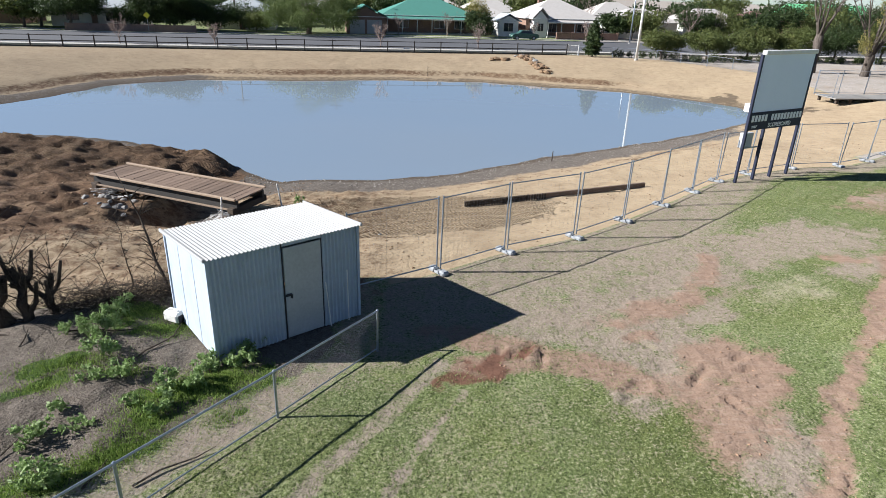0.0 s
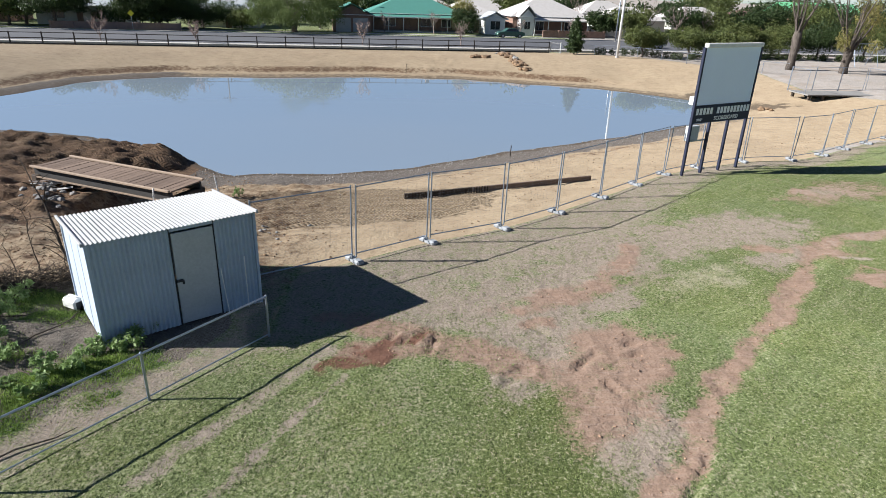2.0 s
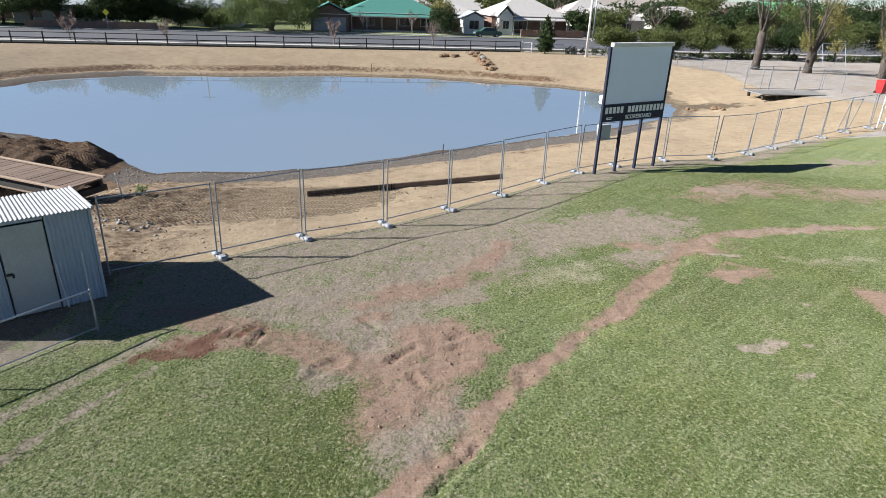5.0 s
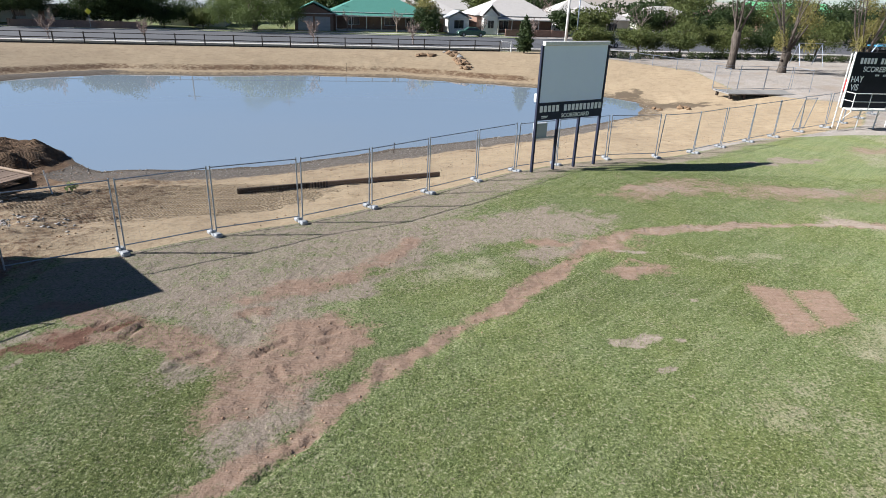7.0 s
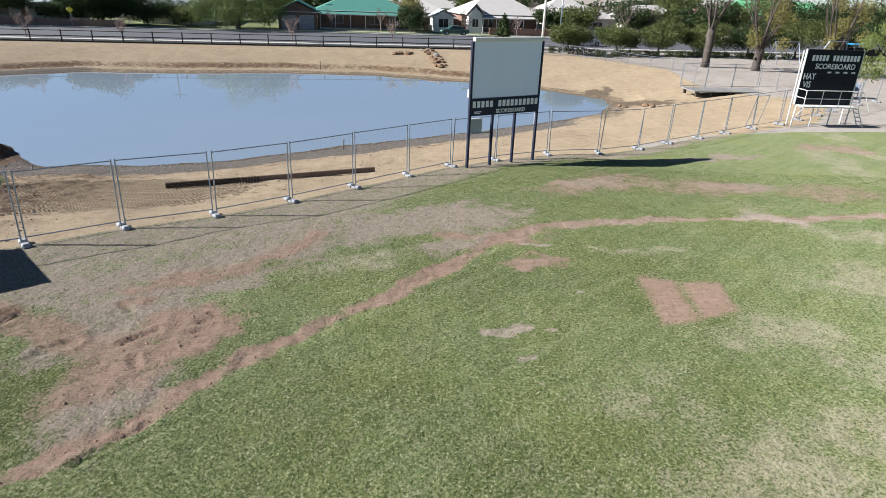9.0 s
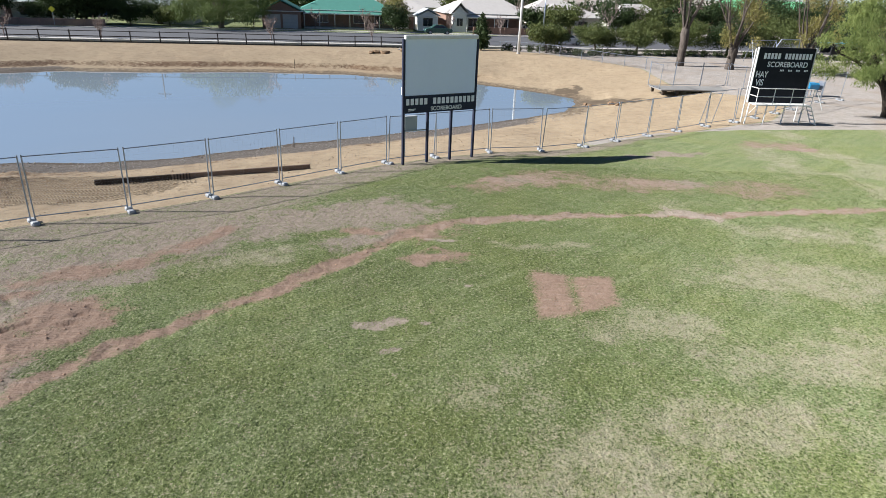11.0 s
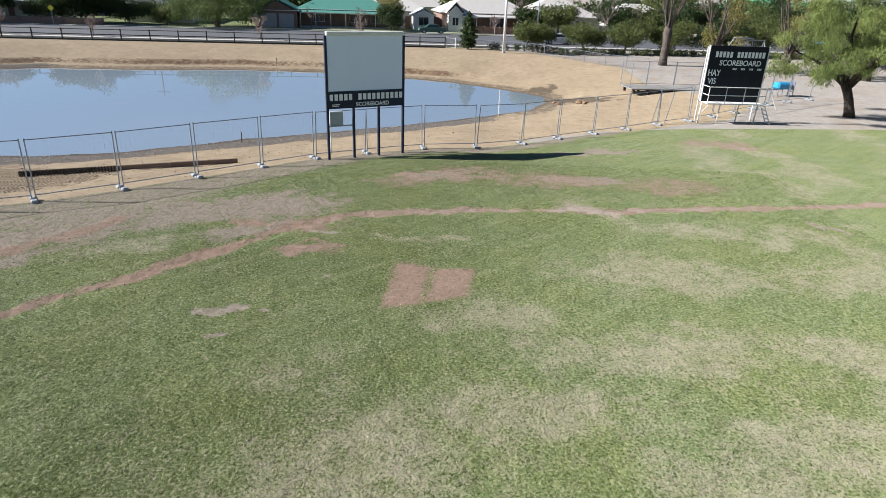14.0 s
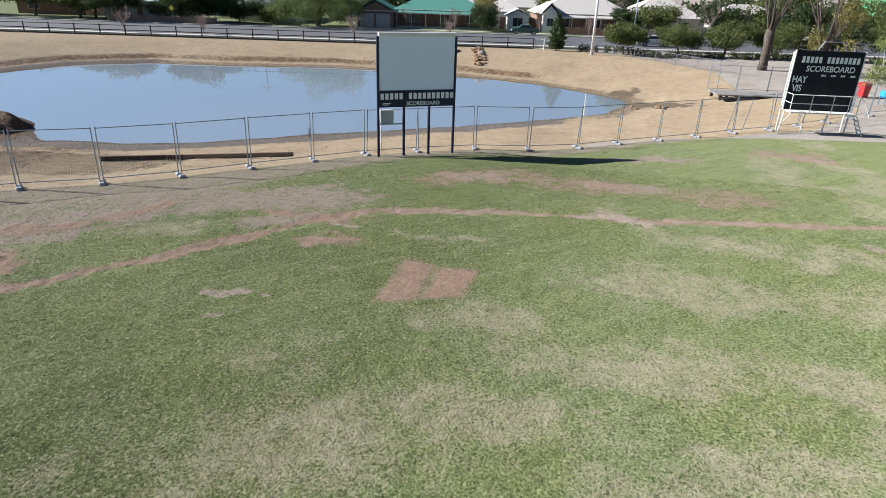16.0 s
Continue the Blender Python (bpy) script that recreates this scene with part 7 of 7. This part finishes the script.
build_sapling(-6.35, 12.75, (-0.75, 0.4, 2.1), 211, "leaning leafless sapling behind the shed", 0.04)
build_sapling(-7.2, 12.8, (-0.3, 0.3, 1.5), 212, "thin leafless sapling on rough ground", 0.016)
build_sapling(-6.9, 13.3, (0.1, 0.2, 0.9), 213, "thin leafless sapling on rough ground", 0.012)
build_sapling(-7.9, 13.0, (-0.35, 0.2, 1.0), 214, "thin leafless sapling on rough ground", 0.012)


def build_weed(x, y, h, w, n, seed, size=0.075, name="weed_clump", leaf=None, label="leafy pale green weed clump on rough ground"):
    leaf = leaf or M_LEAF_WEED
    rng = random.Random(seed)
    t = thing(name, Matrix.Translation((x, y, level(x, y))), label, "weed", "weeds by the shed")
    s = Shape()
    for k in range(8):
        a = rng.uniform(0, 6.28)
        s.path([(0, 0, -0.03), (math.cos(a) * w * 0.2, math.sin(a) * w * 0.2, h * 0.5), (math.cos(a) * w * 0.4, math.sin(a) * w * 0.4, h * 0.85)], [0.008, 0.006, 0.003], 4)
    tagged(part("stem_spray", s, leaf, t), kind="stuff")
    cs = [(rng.uniform(-w, w) * 0.4, rng.uniform(-w, w) * 0.4, h * rng.uniform(0.25, 0.8)) for _ in range(8)]
    me = leaves(cs, [(w * 0.22, w * 0.22, h * 0.25)] * 8, n, size, seed, inner=0.1)
    me.materials.append(leaf)
    part("leaves", me, leaf, t)


for k, (x, y, h, w, n) in enumerate(((-6.93, 10.5, 0.6, 0.6, 800), (-6.41, 9.93, 0.5, 0.6, 650), (-6.66, 10.85, 0.6, 0.5, 600), (-6.82, 11.54, 0.45, 0.5, 400), (-6.33, 9.28, 0.18, 0.6, 260), (-5.84, 9.44, 0.2, 0.6, 260), (-4.82, 9.12, 0.4, 0.5, 450), (-4.37, 9.14, 0.35, 0.5, 400), (-4.77, 8.55, 0.35, 0.5, 380), (-4.43, 9.86, 0.25, 0.5, 260), (-3.7, 10.1, 0.42, 0.5, 420), (-3.85, 9.9, 0.35, 0.4, 300), (-4.19, 9.78, 0.35, 0.45, 320), (-6.28, 8.32, 0.25, 0.35, 160), (-6.4, 7.61, 0.35, 0.5, 280), (-6.35, 7.82, 0.3, 0.4, 180), (-5.81, 7.91, 0.2, 0.5, 180), (-5.7, 6.64, 0.4, 0.7, 450), (-5.53, 6.76, 0.35, 0.5, 300), (-5.27, 8.68, 0.15, 0.35, 120), (-7.55, 10.68, 0.3, 0.4, 200), (-3.42, 11.14, 0.42, 0.4, 220), (-3.54, 10.73, 0.35, 0.35, 180), (-5.2, 20.9, 0.4, 0.4, 160))):
    build_weed(x, y, h, w, n, 230 + k)

# fallen sticks
rng_s = random.Random(77)
for k in range(14):
    x, y = rng_s.uniform(-9.5, -4.2), rng_s.uniform(6.5, 11.5)
    if k < 2:
        x, y = (-3.9, 7.2) if k == 0 else (-8.3, 10.5)
    a, L = rng_s.uniform(0, 3.1), rng_s.uniform(0.5, 1.4)
    d = Vector((math.cos(a), math.sin(a), 0))
    s = Shape().path([d * -L / 2, d * -L / 6 + Vector((rng_s.uniform(-.05, .05), .04, 0.02)), d * L / 4, d * L / 2 + Vector((0, 0, 0.04))], [0.018, 0.016, 0.012, 0.006], 6)
    ob = part("fallen_stick", s, M_DARKBARK, at=Matrix.Translation((x, y, level(x, y) + 0.03)))
    tagged(ob, "dry dark stick lying on the litter", "stick", "sticks on the ground")

# ---- grass, stones and clods that nobody could count ----
def scatter(name, count, region, keep, size, mat, label, seed, squash=0.6, category="stones"):
    rng = np.random.RandomState(seed)
    x0, x1, y0, y1 = region
    x, y = rng.uniform(x0, x1, count), rng.uniform(y0, y1, count)
    ok = keep(x, y, rng)
    x, y = x[ok], y[ok]
    z = height(x, y)
    n = len(x)
    base = np.array([(1, 0, 0), (0, 1, 0), (-1, 0, 0), (0, -1, 0), (0, 0, 1), (0, 0, -1)], float)
    tri = np.array([(0, 1, 4), (1, 2, 4), (2, 3, 4), (3, 0, 4), (1, 0, 5), (2, 1, 5), (3, 2, 5), (0, 3, 5)])
    s = size[0] + (size[1] - size[0]) * rng.rand(n) ** 3
    a = rng.rand(n) * 6.28
    v = base[None] * (0.6 + 0.6 * rng.rand(n, 6, 1)) * s[:, None, None]
    v += rng.normal(size=(n, 6, 3)) * s[:, None, None] * 0.22
    v[:, :, 2] *= squash
    c, sn = np.cos(a)[:, None], np.sin(a)[:, None]
    vx, vy = v[:, :, 0] * c - v[:, :, 1] * sn, v[:, :, 0] * sn + v[:, :, 1] * c
    co = np.stack([vx + x[:, None], vy + y[:, None], v[:, :, 2] + (z + s * squash * 0.3)[:, None]], 2).reshape(-1, 3)
    f = (tri[None] + (np.arange(n) * 6)[:, None, None]).ravel()
    raw_mesh(name, co, f, 3, mat, label, category)


def raw_mesh(name, co, f, k, mat, label, category):
    me = bpy.data.meshes.new(name)
    me.vertices.add(len(co))
    me.vertices.foreach_set("co", co.ravel())
    me.loops.add(len(f))
    me.loops.foreach_set("vertex_index", f)
    me.polygons.add(len(f) // k)
    me.polygons.foreach_set("loop_start", np.arange(0, len(f), k))
    me.update(calc_edges=True)
    me.materials.append(mat)
    tagged(new(name, me), label, category, kind="stuff")


def red_mask(x, y):
    red = blots(x, y, RED)
    d, _ = line_dist(x, y, TRACK)
    red = np.maximum(red, 1 - smooth(d + (rough(x, y, 0.7, 81) - 0.5) * 0.6, 0.1, 0.55))
    return np.maximum(red, squares(x, y))


def worn(x, y):
    w = 0.8 * blots(x, y, BARE)
    fd, _ = line_dist(x, y, FENCE)
    wide = 4.2 - 2.4 * smooth(x, 6, 15) - 0.8 * smooth(x, 16, 30)
    return np.maximum(w, 1 - smooth(fd / wide, 0.5, 1.1))


def paleness(x, y):
    p = 0.75 * blots(x, y, PALE)
    return np.maximum(p, 0.62 * smooth(rough(x, y, 2.2, 95), 0.5, 0.72) * smooth(x - 0.6 * y, 6.5, 13) + 0.22 * smooth(rough(x, y, 1.2, 97), 0.5, 0.8))


def blades(name, count, region, straw, mat, label, seed, tall=(0.015, 0.042)):
    rng = np.random.RandomState(seed)
    x0, x1, y0, y1 = region
    # thinner with distance from the near edge
    x = rng.uniform(x0, x1, count)
    y = y0 + (y1 - y0) * rng.rand(count) ** 1.35
    ok = (lawn_side(x, y) > 0.15) & (y > 1.6 + 2.6 * rng.rand(count))
    ok &= rng.rand(count) > red_mask(x, y) * 1.15
    ok &= rng.rand(count) > worn(x, y) * (0.9 if not straw else 0.55)
    p = paleness(x, y)
    ok &= (rng.rand(count) < np.clip(p * 1.4, 0.06, 1)) if straw else (rng.rand(count) > p * 0.9)
    x, y = x[ok], y[ok]
    n, per = len(x), 5
    z = height(x, y)
    X, Y, Z = np.repeat(x, per), np.repeat(y, per), np.repeat(z, per)
    m = n * per
    X, Y = X + rng.normal(size=m) * 0.018, Y + rng.normal(size=m) * 0.018
    a = rng.rand(m) * 6.28
    h = tall[0] + (tall[1] - tall[0]) * rng.rand(m)
    lean = 0.5 + 1.0 * rng.rand(m)
    w = 0.003 + 0.0025 * rng.rand(m)
    dx, dy = np.cos(a), np.sin(a)
    co = np.stack([np.stack([X - dy * w, Y + dx * w, Z - 0.004], 1), np.stack([X + dy * w, Y - dx * w, Z - 0.004], 1), np.stack([X + dx * h * lean, Y + dy * h * lean, Z + h], 1)], 1).reshape(-1, 3)
    raw_mesh(name, co, np.arange(m * 3), 3, mat, label, "grass")


blades("grass", 205000, (-8, 31, 1.6, 25), False, M_GRASS, "short mown green grass of the lawn", 301)
blades("dead_grass", 82000, (-8, 31, 1.6, 25), True, M_STRAW, "dry straw-coloured grass in the lawn", 302)


def wild_blades():
    rng = np.random.RandomState(303)
    spots = tuple((cx, cy, rx * 1.15, ry * 1.15, deg) for cx, cy, rx, ry, deg in WEEDS)
    P = []
    for cx, cy, rx, ry, deg in spots:
        n = int(9000 * rx * ry)
        u, v = rng.normal(size=n) * rx * 0.6, rng.normal(size=n) * ry * 0.6
        c, q = math.cos(radians(deg)), math.sin(radians(deg))
        P.append(np.stack([cx + u * c - v * q, cy + u * q + v * c], 1))
    P = np.concatenate(P)
    x, y = P[:, 0], P[:, 1]
    ok = lawn_side(x, y) < -0.1
    x, y = x[ok], y[ok]
    z, m = height(x, y), len(x)
    a, h = rng.rand(m) * 6.28, 0.025 + 0.05 * rng.rand(m)
    w, lean = 0.006, 0.3 + 0.6 * rng.rand(m)
    dx, dy = np.cos(a), np.sin(a)
    co = np.stack([np.stack([x - dy * w, y + dx * w, z - 0.01], 1), np.stack([x + dy * w, y - dx * w, z - 0.01], 1), np.stack([x + dx * h * lean, y + dy * h * lean, z + h], 1)], 1).reshape(-1, 3)
    raw_mesh("rough_grass", co, np.arange(m * 3), 3, M_ROUGH, "rough bright green grass beside the shed", "grass")


wild_blades()
scatter("gravel", 26000, (-9, 25, 26, 52), lambda x, y, r: (shore(x, y) > 0.0) & (r.rand(len(x)) > shore(x, y) / 3.2), (0.015, 0.06), M_STONE, "grey gravel along the pond's edge", 311)
scatter("clods", 16000, (-32, -6, 13, 33), lambda x, y, r: (lawn_side(x, y) < -1) & (shore(x, y) > 0.3) & (r.rand(len(x)) < 0.6), (0.014, 0.06), M_CLOD, "broken brown clods on the dug ground", 312, category="soil")
scatter("loam_crumbs", 22000, (-0.5, 31, 4.2, 24), lambda x, y, r: (lawn_side(x, y) > 0.2) & (r.rand(len(x)) < red_mask(x, y) * 0.9 - 0.15), (0.008, 0.034), M_REDCLOD, "crumbs of red loam on the worn ground", 313, category="soil")
scatter("sand_crumbs", 14000, (-7, 30, 13, 36), lambda x, y, r: (lawn_side(x, y) < -0.3) & (shore(x, y) > 2.0) & (r.rand(len(x)) < 0.35 + 0.65 * smooth(-x, 0, 4)), (0.01, 0.05), M_CLOD, "small clods on the sandy bank", 314, category="soil")
scatter("litter", 9000, (-11, -1.5, 5.5, 13), lambda x, y, r: lawn_side(x, y) < -0.1, (0.005, 0.022), M_LITTER, "dry plant litter on the ground by the shed", 315, squash=0.35, category="litter")
scatter("broken_stones", 1400, (-6.5, -1.1, 14.8, 18.4), lambda x, y, r: (lawn_side(x, y) < -0.4) & (r.rand(len(x)) < np.exp(-((x - -4.70) ** 2 + (y - 16.62) ** 2) / 0.5) + 0.6 * np.exp(-((x - -2.89) ** 2 + (y - 16.62) ** 2) / 0.35)), (0.025, 0.10), M_RUBBLE, "broken grey stones lying on the dug sand", 316)
